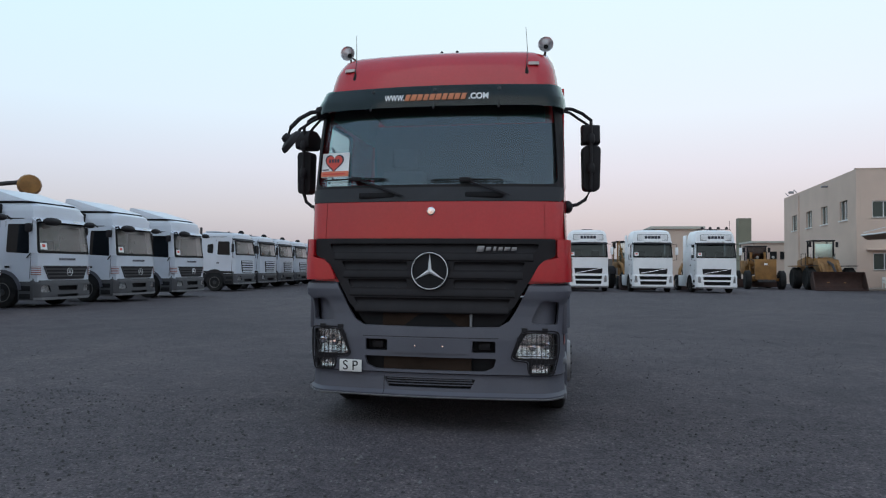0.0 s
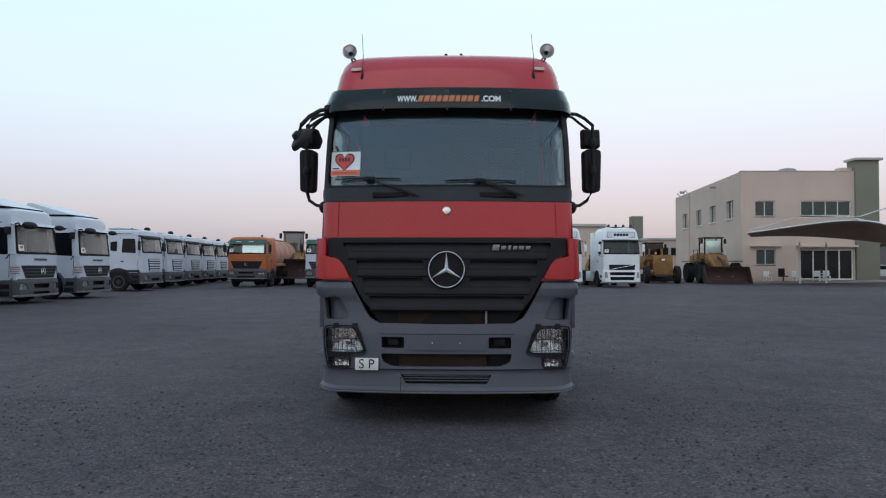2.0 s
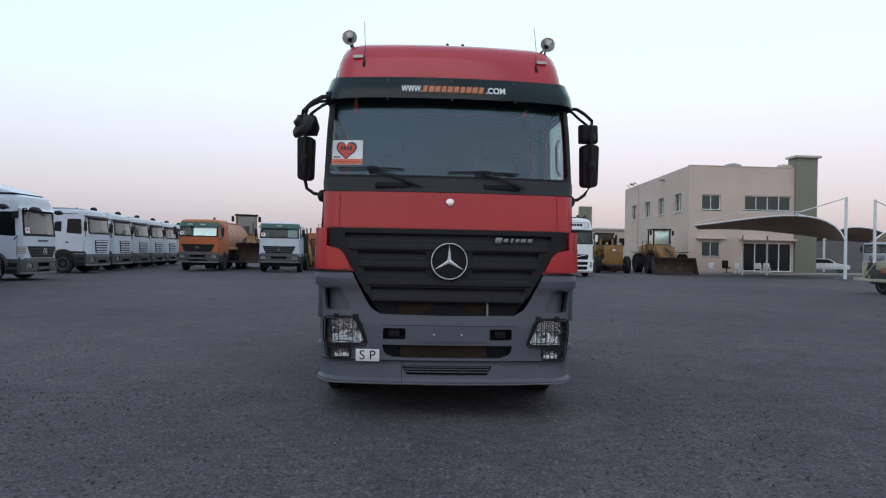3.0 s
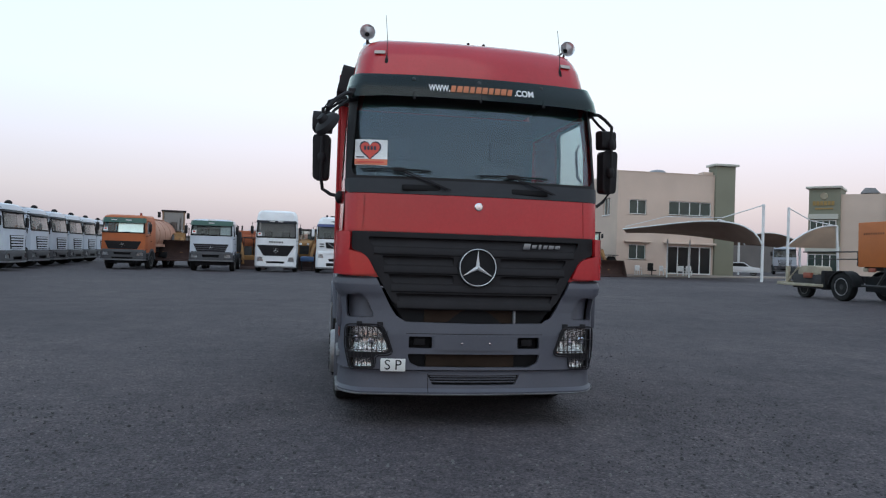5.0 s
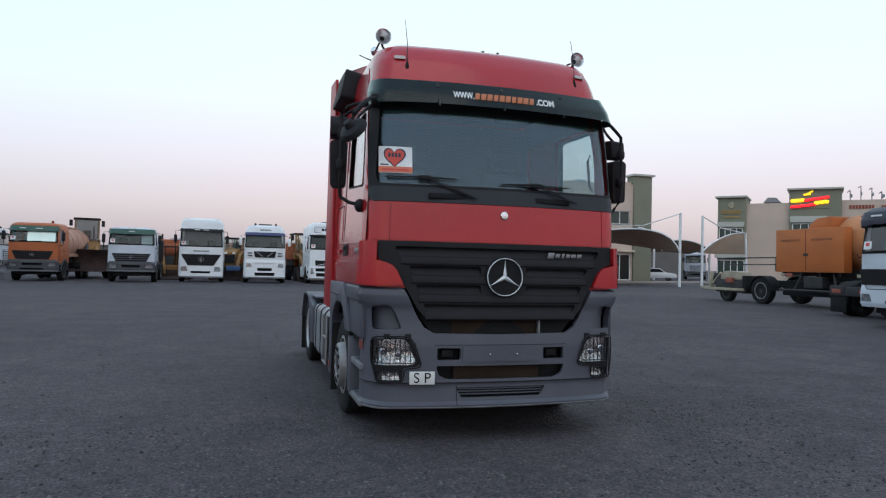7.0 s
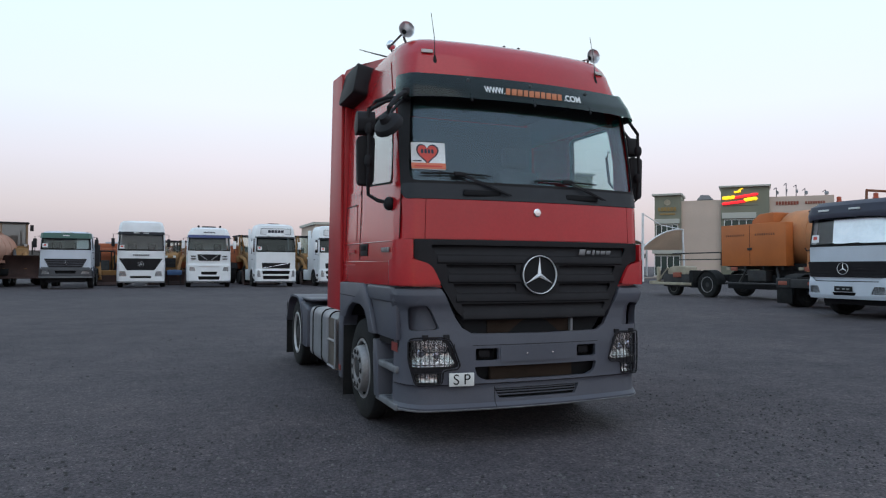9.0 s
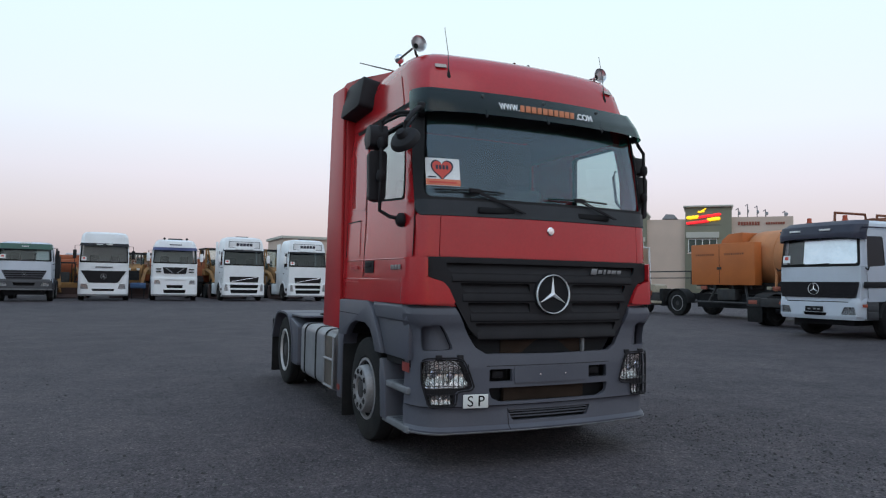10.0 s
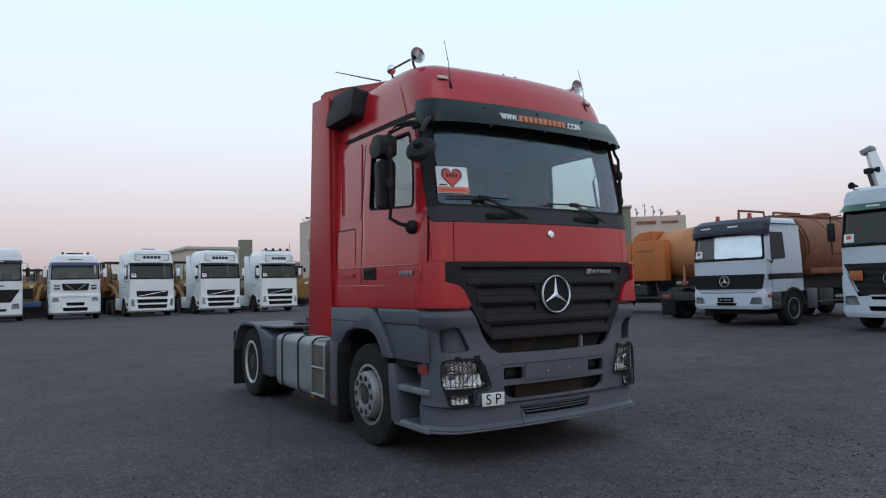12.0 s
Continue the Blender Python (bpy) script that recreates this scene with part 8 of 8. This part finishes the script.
for x, y, turn in ((-7.1, 47.2, 186), (-2.7, 50.5, 200), (0.9, 48.6, 172)):
    excavator(x, y, turn, MACHINE_ORANGE, "orange_excavator", "faded orange crawler excavator parked behind the trucks")
skid_loader(-7.0, 43.6, 15)
skid_loader(10.6, 45.0, -20)
backhoe_loader(-2.8, 46.0, -8, 3.02, TAN_FRAME, "dusty yellow tractor loader with tan cab behind the trucks", False)
backhoe_loader(2.05, 45.9, 8, 3.50, YELLOW, "dusty yellow tractor loader with dark cab roof")
backhoe_loader(6.1, 45.9, 6, 3.54, YELLOW, "dusty yellow tractor loader with dark cab roof")
t = excavator(-29.3, 25.7, -60, YELLOW, "tall_excavator", "yellow excavator with raised boom behind the white row")
part("boom", tube([(0.3, -0.8, 1.9), (0.3, -1.2, 4.6), (0.3, -0.4, 5.6), (0.3, 1.6, 5.9)], 0.12, 8), STEEL, t)
part("bucket", moved(lathe([(0.0001, -0.5), (0.45, -0.45), (0.6, 0.0), (0.5, 0.45), (0.0001, 0.5)], "x", 16), pose(0.3, 2.0, 5.75, 0, 0, 15)), YELLOW, t)
t = thing("blue_fuel_tank", "small faded blue fuel tank on a dark steel stand", "tank")
part("tank_shell", prism(rounded([(-0.45, 0.66), (0.45, 0.66), (0.45, 1.0), (-0.45, 1.0)], 0.09, 3), "y", -0.25, 0.25, 0.03), BLUE, t)
for x in (-0.36, 0.36):
    for y in (-0.18, 0.18):
        part("leg", box(x - 0.03, x + 0.03, y - 0.03, y + 0.03, 0.0, 0.67), FRAME_GREY, t)
part("filler_cap", lathe([(0.05, 0.99), (0.05, 1.04), (0.0001, 1.05)], "z", 10), STEEL, t)
put(t, facing(-2.85, 42.0, 0))


# ---- buildings ----
def window(parent, x0, x1, z0, z1, y, panes, name="window", frame=0.07, pane_mat=None):
    """A window let into a wall that faces -y at depth y: frame, mullions and panes."""
    w = new(name)
    w.parent = parent
    part("window_frame", box(x0, x1, y - 0.03, y + 0.06, z0, z0 + frame), FRAME_WHITE, w)
    part("window_frame", box(x0, x1, y - 0.03, y + 0.06, z1 - frame, z1), FRAME_WHITE, w)
    for k in range(panes + 1):
        x = x0 + (x1 - x0 - frame) * k / panes
        part("mullion", box(x, x + frame, y - 0.028, y + 0.058, z0 + frame, z1 - frame), FRAME_WHITE, w)
    for k in range(panes):
        xa = x0 + (x1 - x0 - frame) * k / panes + frame
        xb = x0 + (x1 - x0 - frame) * (k + 1) / panes
        part("pane", box(xa, xb, y + 0.02, y + 0.03, z0 + frame, z1 - frame), pane_mat or WINDOW_GREEN, w)
    part("window_sill", box(x0 - 0.1, x1 + 0.1, y - 0.12, y, z0 - 0.08, z0), WALL, w)


def wall_with_openings(name, parent, x0, x1, z0, z1, y0, y1, openings, mat):
    """A wall that faces -y, thick from y0 to y1, with rectangular openings through it."""
    bm = bmesh.new()
    xs = sorted({x0, x1, *[o[0] for o in openings], *[o[1] for o in openings]})
    zs = sorted({z0, z1, *[o[2] for o in openings], *[o[3] for o in openings]})
    for xa, xb in zip(xs, xs[1:]):
        for za, zb in zip(zs, zs[1:]):
            cx, cz = (xa + xb) / 2, (za + zb) / 2
            if any(o[0] < cx < o[1] and o[2] < cz < o[3] for o in openings):
                continue
            box(xa, xb, y0, y1, za, zb, 0, bm)
    bmesh.ops.remove_doubles(bm, verts=bm.verts, dist=1e-4)
    seen = {}
    for f in bm.faces:
        seen.setdefault(tuple(sorted(v.index for v in f.verts)), []).append(f)
    bmesh.ops.delete(bm, geom=[f for fs in seen.values() if len(fs) > 1 for f in fs], context="FACES_ONLY")
    return part(name, bm, mat, parent, smooth=0)


def office():
    b = thing("office_building", "two-storey beige office building with olive stair tower and green windows", "building")
    H = 9.58
    front = [(1.15, 2.85, 5.70, 7.05), (5.05, 9.30, 5.75, 7.05), (1.2, 2.88, 1.55, 2.90), (4.95, 9.45, 0.30, 2.87)]
    wall_with_openings("front_wall", b, 0, 9.6, 0, H, 0, 0.3, front, WALL)
    window(b, *front[0], 0.12, 2)
    window(b, *front[1], 0.12, 4)
    window(b, *front[2], 0.12, 2)
    window(b, *front[3], 0.12, 4, "sliding_door", 0.09, WINDOW_DARK)
    part("door_hood", box(4.6, 9.6, -0.55, 0.0, 3.05, 3.22, 0.02), WALL, b)
    part("window_hood", box(0.7, 3.3, -0.35, 0.0, 3.10, 3.22, 0.02), WALL, b)
    part("back_room_wall", box(0.6, 11.1, 4.05, 4.2, 0, H - 0.2), CABIN, b)
    # long side wall, seen at a slant
    s = new("side_wing")
    s.parent = b
    s.matrix_local = pose(0, 0, 0, 0, 0, -94.5) @ pose(-23.0, 0, 0)
    ops = [(x, x + 1.95, 5.70, 7.32) for x in (3.35, 8.85, 13.72, 19.0)]
    wall_with_openings("side_wall", s, 0, 22.98, 0, H, 0.0, 0.3, ops, WALL)
    for o in ops:
        part("window_sill", box(o[0] - 0.1, o[1] + 0.1, -0.10, 0.0, o[2] - 0.10, o[2]), FRAME_WHITE, s)
        for x in (o[0], o[1] - 0.07):
            part("window_frame", box(x, x + 0.07, 0.13, 0.23, o[2], o[3]), FRAME_WHITE, s)
        part("pane", box(o[0], o[1], 0.18, 0.2, o[2], o[3]), WINDOW_GREEN, s)
        part("window_frame", box(o[0] + 0.94, o[0] + 1.01, 0.14, 0.22, o[2], o[3]), FRAME_WHITE, s)
    part("downpipe", box(6.2, 6.35, -0.12, 0.0, 0, H - 0.3), WALL, s)
    part("wall_lamp", box(15.5, 15.8, -0.5, 0.0, H - 0.6, H - 0.45, 0.03), GREY_LIGHT, s)
    part("wall_lamp", box(4.0, 4.3, -0.5, 0.0, H + 0.1, H + 0.35, 0.03), GREY_LIGHT, s)
    part("roof_slab", box(2.0, 11.2, 0.3, 22.5, H - 0.5, H - 0.3), WALL, b)
    part("right_wall", box(11.2, 11.5, 1.1, 22.5, 0, H), WALL, b)
    part("parapet_cap", box(-0.04, 9.6, -0.04, 0.34, H, H + 0.06), WALL, b)
    # tower
    tw = new("stair_tower")
    tw.parent = b
    part("tower_body", box(9.6, 11.55, -0.25, 1.1, 0, 10.5, 0.02), OLIVE, tw, "olive green stair tower")
    part("tower_cap", box(9.4, 11.8, -0.45, 1.25, 10.5, 10.70, 0.02), OLIVE_EDGE, tw)
    part("tower_step", box(8.6, 9.6, 0.3, 1.2, H, 9.95, 0.02), WALL, tw)
    for x in (2.2, 5.6):
        part("roof_lamp", tube([(x, -0.05, H + 0.05), (x - 0.2, -0.3, H + 0.35)], 0.05, 6), GREY_LIGHT, s)
    part("roof_dome", lathe([(0.95, H - 0.3), (0.95, H + 0.45), (0.85, H + 0.68), (0.6, H + 0.84), (0.3, H + 0.91), (0.0001, H + 0.93)], "z", 24, (6.1, 4.5, 0)), GREY_LIGHT, b)
    b.matrix_world = pose(24.47, 52.0, 0)


def sign_tower_building():
    b = thing("showroom_building", "beige showroom with olive towers and a lit red and yellow sign", "building")
    part("tower_body", box(0.2, 2.9, 0, 4, 0, 9.0, 0.02), OLIVE, b, "olive tower")
    part("tower_cap", box(-0.05, 3.0, -0.3, 4.2, 9.0, 9.2, 0.02), OLIVE_EDGE, b)
    for k in range(6):
        part("letter_bar", box(0.55 + k * 0.32, 0.80 + k * 0.32, -0.08, 0.0, 7.35, 7.75), GOLD, b)
    part("letter_bar", box(0.75, 2.3, -0.06, 0.0, 6.95, 7.1), GOLD, b)
    part("crest", lathe([(0.3, -0.08), (0.34, 0.0)], "y", 12, (1.5, 0, 8.25)), BEIGE_BOX, b)
    window(b, 0.35, 2.6, 4.5, 5.9, -0.04, 4)
    part("window_hood", box(0.2, 2.75, -0.25, 0, 6.0, 6.5), OLIVE_EDGE, b)
    window(b, 0.2, 2.8, 0.4, 2.6, -0.04, 4, "shopfront")
    part("shop_hood", box(0.0, 3.0, -0.4, 0, 2.8, 3.3), OLIVE_EDGE, b)
    part("middle_wall", box(2.9, 6.8, 0.35, 4, 0, 8.4), WALL, b)
    part("roof_unit", prism([(4.4, 8.55), (6.0, 8.55), (5.6, 9.0), (4.8, 9.05)], "y", 1.0, 2.4), GREY_LIGHT, b)
    part("tower_body", box(6.8, 11.3, -0.1, 4, 0, 9.6, 0.02), OLIVE, b, "olive tower")
    part("tower_cap", box(6.6, 11.45, -0.35, 4.2, 9.6, 9.78, 0.02), OLIVE_EDGE, b)
    window(b, 7.1, 9.9, 4.8, 6.3, -0.14, 4)
    part("window_hood", box(6.9, 10.1, -0.35, -0.1, 6.4, 7.0), OLIVE_EDGE, b)
    sg = new("neon_sign")
    sg.parent = b
    def tube_sign(x0, x1, z0, z1, mt, h):
        n = 7
        path = [(x0 + (x1 - x0) * k / n, -0.2, z0 + (z1 - z0) * k / n + h * 0.06 * math.sin(2.1 * k + x0)) for k in range(n + 1)]
        bar = tube(path, h * 0.5, 10)
        for x, y, z in (path[0], path[-1]):
            bmesh.ops.create_icosphere(bar, subdivisions=2, radius=h * 0.5, matrix=Matrix.Translation((x, y, z)))
        part("neon_bar", moved(bar, Matrix.Translation((0, -0.2, 0)) @ Matrix.Diagonal((1, 0.5, 1, 1)) @ Matrix.Translation((0, 0.2, 0))), mt, sg, smooth=60)
    tube_sign(7.08, 8.00, 8.50, 8.58, SIGN_YELLOW, 0.36)
    tube_sign(8.08, 10.15, 8.54, 8.84, SIGN_RED, 0.28)
    tube_sign(7.02, 9.02, 7.92, 8.14, SIGN_RED, 0.28)
    tube_sign(9.10, 10.05, 8.28, 8.40, SIGN_YELLOW, 0.36)
    tube_sign(8.12, 8.60, 9.10, 9.16, SIGN_YELLOW, 0.20)
    tube_sign(8.45, 8.80, 9.22, 9.44, SIGN_YELLOW, 0.14)
    part("sign_frame", box(7.0, 10.3, -0.12, -0.10, 7.7, 7.74), STEEL, sg)
    part("right_wall", box(11.3, 17.0, 0.35, 4, 0, 8.55), WALL, b)
    for k in range(8):
        part("letter_bar", box(11.9 + k * 0.26, 12.1 + k * 0.26, 0.28, 0.35, 7.7, 8.05), BROWN_RED, b)
        part("letter_bar", box(14.5 + k * 0.22, 14.66 + k * 0.22, 0.28, 0.35, 7.75, 8.0), BROWN_RED, b)
    window(b, 11.9, 13.6, 4.8, 6.2, 0.3, 4)
    for k, (x, h) in enumerate(((12.0, 1.1), (12.9, 1.5), (13.8, 1.3), (14.6, 0.9), (16.4, 0.7))):
        part("roof_antenna", tube([(x, 2.0, 8.5), (x, 2.0, 8.55 + h)], 0.045, 6), GREY, b)
        part("dish", moved(lathe([(0.0001, 0.08), (0.12, 0.05), (0.2, 0.0), (0.18, 0.0), (0.0001, 0.05)], "y", 14), pose(x + 0.1, 1.9, 8.6 + h * 0.45, 0, 0, 50 + 30 * k)), GREY_LIGHT, b)
        part("antenna_arm", tube([(x, 2.0, 8.55 + h), (x - 0.25, 2.0, 8.35 + h)], 0.04, 5), GREY, b)
    b.matrix_world = pose(44.8, 53.4, 0, 0, 0, -46.4)


def membrane(parent, name, near, far, mat, label, n=14, m=6, sag=0.3):
    """A stretched shade cloth between two edge paths, with a hem."""
    def along(path, t):
        pts = [Vector(p) for p in path]
        if len(pts) == 3:
            a, b, c = pts
            return a * (1 - t) ** 2 + (b * 2 - (a + c) * 0.5) * 2 * t * (1 - t) + c * t * t
        if len(pts) == 4:
            a, b, c, d = pts
            u = 1 - t
            return a * u ** 3 + b * 3 * u * u * t + c * 3 * u * t * t + d * t ** 3
        a, b = pts
        return a.lerp(b, t)
    bm = bmesh.new()
    top, bot = [], []
    for i in range(n + 1):
        r1, r2 = [], []
        for j in range(m + 1):
            p = along(near, i / n).lerp(along(far, i / n), j / m)
            p.z -= sag * math.sin(math.pi * j / m) * math.sin(math.pi * i / n)
            r1.append(bm.verts.new(p))
            r2.append(bm.verts.new(p - Vector((0, 0, 0.02))))
        top.append(r1)
        bot.append(r2)
    for g in (top, bot):
        for i in range(n):
            for j in range(m):
                bm.faces.new((g[i][j], g[i + 1][j], g[i + 1][j + 1], g[i][j + 1]))
    for i in range(n):
        for j in (0, m):
            bm.faces.new((top[i][j], top[i + 1][j], bot[i + 1][j], bot[i][j]))
    for j in range(m):
        for i in (0, n):
            bm.faces.new((top[i][j], top[i][j + 1], bot[i][j + 1], bot[i][j]))
    part(name, bm, mat, parent, label, 60)
    hem = [along(near, i / n) for i in range(n + 1)]
    part("hem", tube(hem, 0.06, 6), POLE_WHITE, parent)


def canopies():
    c = thing("shade_canopy", "tan fabric shade canopy stretched from white steel poles", "canopy")
    L, T, R = (22.4, 46.2, 4.0), (26.0, 40.6, 4.75), (29.9, 38.8, 2.85)
    membrane(c, "shade_fabric", (L, (25.6, 43.0, 4.35), (29.1, 39.2, 5.70), R), ((23.4, 47.6, 3.75), (28.6, 49.0, 3.85), (31.6, 45.5, 3.3)), MEMBRANE, "tan shade fabric", sag=0.12)
    part("pole", tube([(30.0, 38.9, 0), (30.0, 38.9, 5.85)], 0.105, 10), POLE_WHITE, c)
    part("stay", tube([(30.0, 38.9, 5.8), (27.6, 40.3, 4.85)], 0.045, 6), POLE_WHITE, c)
    part("stay", tube([(27.6, 40.3, 4.85), (25.0, 44.0, 5.0), (22.6, 46.2, 4.2)], 0.03, 6), POLE_WHITE, c)
    part("rib", tube(arc((27.4, 40.6, 4.7), (29.9, 42.0, 4.7), (31.8, 43.8, 3.0), 10), 0.06, 6), POLE_WHITE, c)
    for x, y in ((27.3, 47.9), (29.6, 48.3)):
        part("post", tube([(x, y, 0), (x, y, 3.35)], 0.07, 8), POLE_WHITE, c)
    c2 = thing("shade_canopy", "beige fabric shade canopy stretched from a white steel pole", "canopy")
    membrane(c2, "shade_fabric", ((33.2, 40.4, 3.0), (35.8, 41.0, 4.3), (37.6, 40.6, 4.6)), ((33.5, 41.5, 2.9), (36.0, 42.5, 2.9), (38.2, 41.5, 2.9)), MEMBRANE_LIGHT, "beige shade fabric", sag=0.1)
    part("pole", tube([(33.1, 40.3, 0), (33.1, 40.3, 5.85)], 0.105, 10), POLE_WHITE, c2)
    part("stay", tube([(33.1, 40.3, 5.8), (35.4, 40.8, 4.95), (37.6, 40.6, 4.6)], 0.04, 6), POLE_WHITE, c2)
    part("pole", tube([(38.0, 40.9, 0), (37.6, 40.7, 4.6)], 0.09, 8), POLE_WHITE, c2)
    c3 = thing("shade_canopy", "low tan fabric shade canopy over parked cars", "canopy")
    membrane(c3, "shade_fabric", ((43.2, 62, 3.9), (46.2, 61, 4.9), (49.3, 60, 3.9)), ((43.5, 66, 3.4), (46.5, 65, 3.6), (49.5, 64, 3.4)), MEMBRANE, "tan shade fabric")
    for x, y in ((43.3, 62), (49.3, 60)):
        part("pole", tube([(x, y, 0), (x, y, 3.95)], 0.12, 8), POLE_WHITE, c3)


def chair(x, y, turn):
    t = thing("garden_chair", "white moulded plastic garden chair", "chair", group="chairs outside the office")
    part("seat", box(-0.25, 0.25, -0.25, 0.25, 0.40, 0.44, 0.015), PLASTIC_WHITE, t)
    part("backrest", box(-0.24, 0.24, 0.22, 0.27, 0.44, 0.88, 0.02), PLASTIC_WHITE, t)
    for a in (-0.22, 0.22):
        for b in (-0.22, 0.22):
            part("leg", box(a - 0.03, a + 0.03, b - 0.03, b + 0.03, 0, 0.40), PLASTIC_WHITE, t)
        part("armrest", box(a - 0.03, a + 0.03, -0.2, 0.25, 0.62, 0.66, 0.01), PLASTIC_WHITE, t)
    put(t, Matrix.Translation((0, 0, 0.10)) @ facing(x, y, turn))
    return t


def parked_car(x, y, turn, mat, label):
    t = thing("parked_car", label, "car")
    body = [(-2.25, 0.35), (-2.25, 0.72), (-2.0, 0.82), (-1.2, 0.92), (-0.55, 1.38), (0.75, 1.42), (1.55, 1.0), (2.2, 0.95), (2.3, 0.7), (2.28, 0.35)]
    part("body", prism(rounded(body, 0.12, 3), "x", -0.86, 0.86, 0.06), mat, t)
    for sd in (-1, 1):
        part("side_window", prism(rounded([(-1.0, 0.95), (1.3, 0.98), (0.72, 1.34), (-0.5, 1.31)], 0.05, 2), "x", sd * 0.865, sd * 0.85), RUBBER, t)
        for y0 in (-1.4, 1.4):
            wheel(t, sd * 0.76, y0, 0.32, 0.32, 0.2, sd, 0.03, nuts=0)
        part("headlight", box(sd * 0.5, sd * 0.8, -2.27, -2.2, 0.62, 0.76, 0.02), LENS_GLASS, t)
    part("windscreen", moved(box(-0.72, 0.72, -0.02, 0.02, -0.36, 0.36, 0.01), pose(0, -0.90, 1.14, -54, 0, 0)), RUBBER, t)
    put(t, facing(x, y, turn))


office()
sign_tower_building()
canopies()
ch = chair(28.2, 50.2, 20)
for x, y, a in ((29.5, 49.6, -30), (30.3, 50.0, 60), (26.2, 51.0, 0), (30.9, 50.6, 140)):
    copy_thing(ch, Matrix.Translation((0, 0, 0.10)) @ facing(x, y, a))
t = thing("office_chair", "dark office chair standing by the sliding door", "chair")
part("seat", box(-0.3, 0.3, -0.3, 0.3, 0.4, 0.5, 0.04), RUBBER, t)
part("backrest", box(-0.28, 0.28, 0.25, 0.32, 0.5, 1.1, 0.05), RUBBER, t)
part("stem", tube([(0, 0, 0.05), (0, 0, 0.42)], 0.05, 8), RUBBER, t)
part("foot", box(-0.3, 0.3, -0.3, 0.3, 0.0, 0.06, 0.02), RUBBER, t)
put(t, Matrix.Translation((0, 0, 0.10)) @ facing(27.3, 50.6, 0))
parked_car(40.6, 57.8, 55, CAR_WHITE, "white saloon car parked under the shade canopy")

# paved strip in front of the office
bm = bmesh.new()
box(21.0, 44.0, 48.6, 51.9, -0.05, 0.10, 0.02, bm)
for v in bm.verts:
    v.co.z += ground_z(v.co.x, v.co.y)
tagged(part("pavement", bm, PAVE, None), "pale dusty paved strip before the office", "pavement", kind="structure")

# far low blocks behind the yard
def far_block(x0, x1, y0, y1, h, mat, label, cap=True):
    t = thing("far_building", label, "building")
    part("wall", box(x0, x1, y0, y1, 0, h), mat, t)
    if cap:
        part("roof_edge", box(x0 - 0.2, x1 + 0.2, y0 - 0.2, y1 + 0.2, h, h + 0.25), OLIVE_EDGE, t)
    return t


far_block(10.2, 14.9, 62, 70, 5.4, WALL, "low beige store building behind the trucks")
far_block(37.8, 40.3, 140, 142, 12.2, OLIVE, "slim olive tower far behind the yard", False)
t = far_block(26.0, 36.0, 86, 92, 5.0, WALL, "low pale building far behind the yard")
for k in range(5):
    part("window", box(26.8 + k * 1.2, 27.6 + k * 1.2, 85.9, 86.0, 2.9, 3.9), RUBBER, t)

# a further white truck between the two buildings
TIPPER = [o for o in scene.collection.objects if o.name.startswith("white_tipper_truck")][0]
copy_thing(TIPPER, facing(50.9, 64.5, -34))
far_block(38.0, 60.0, 79, 80, 4.6, HAZE, "long low dark wall far behind the yard", False)
far_block(-60.0, 11.0, 72, 73, 2.6, HAZE, "long low dark wall far behind the yard", False)
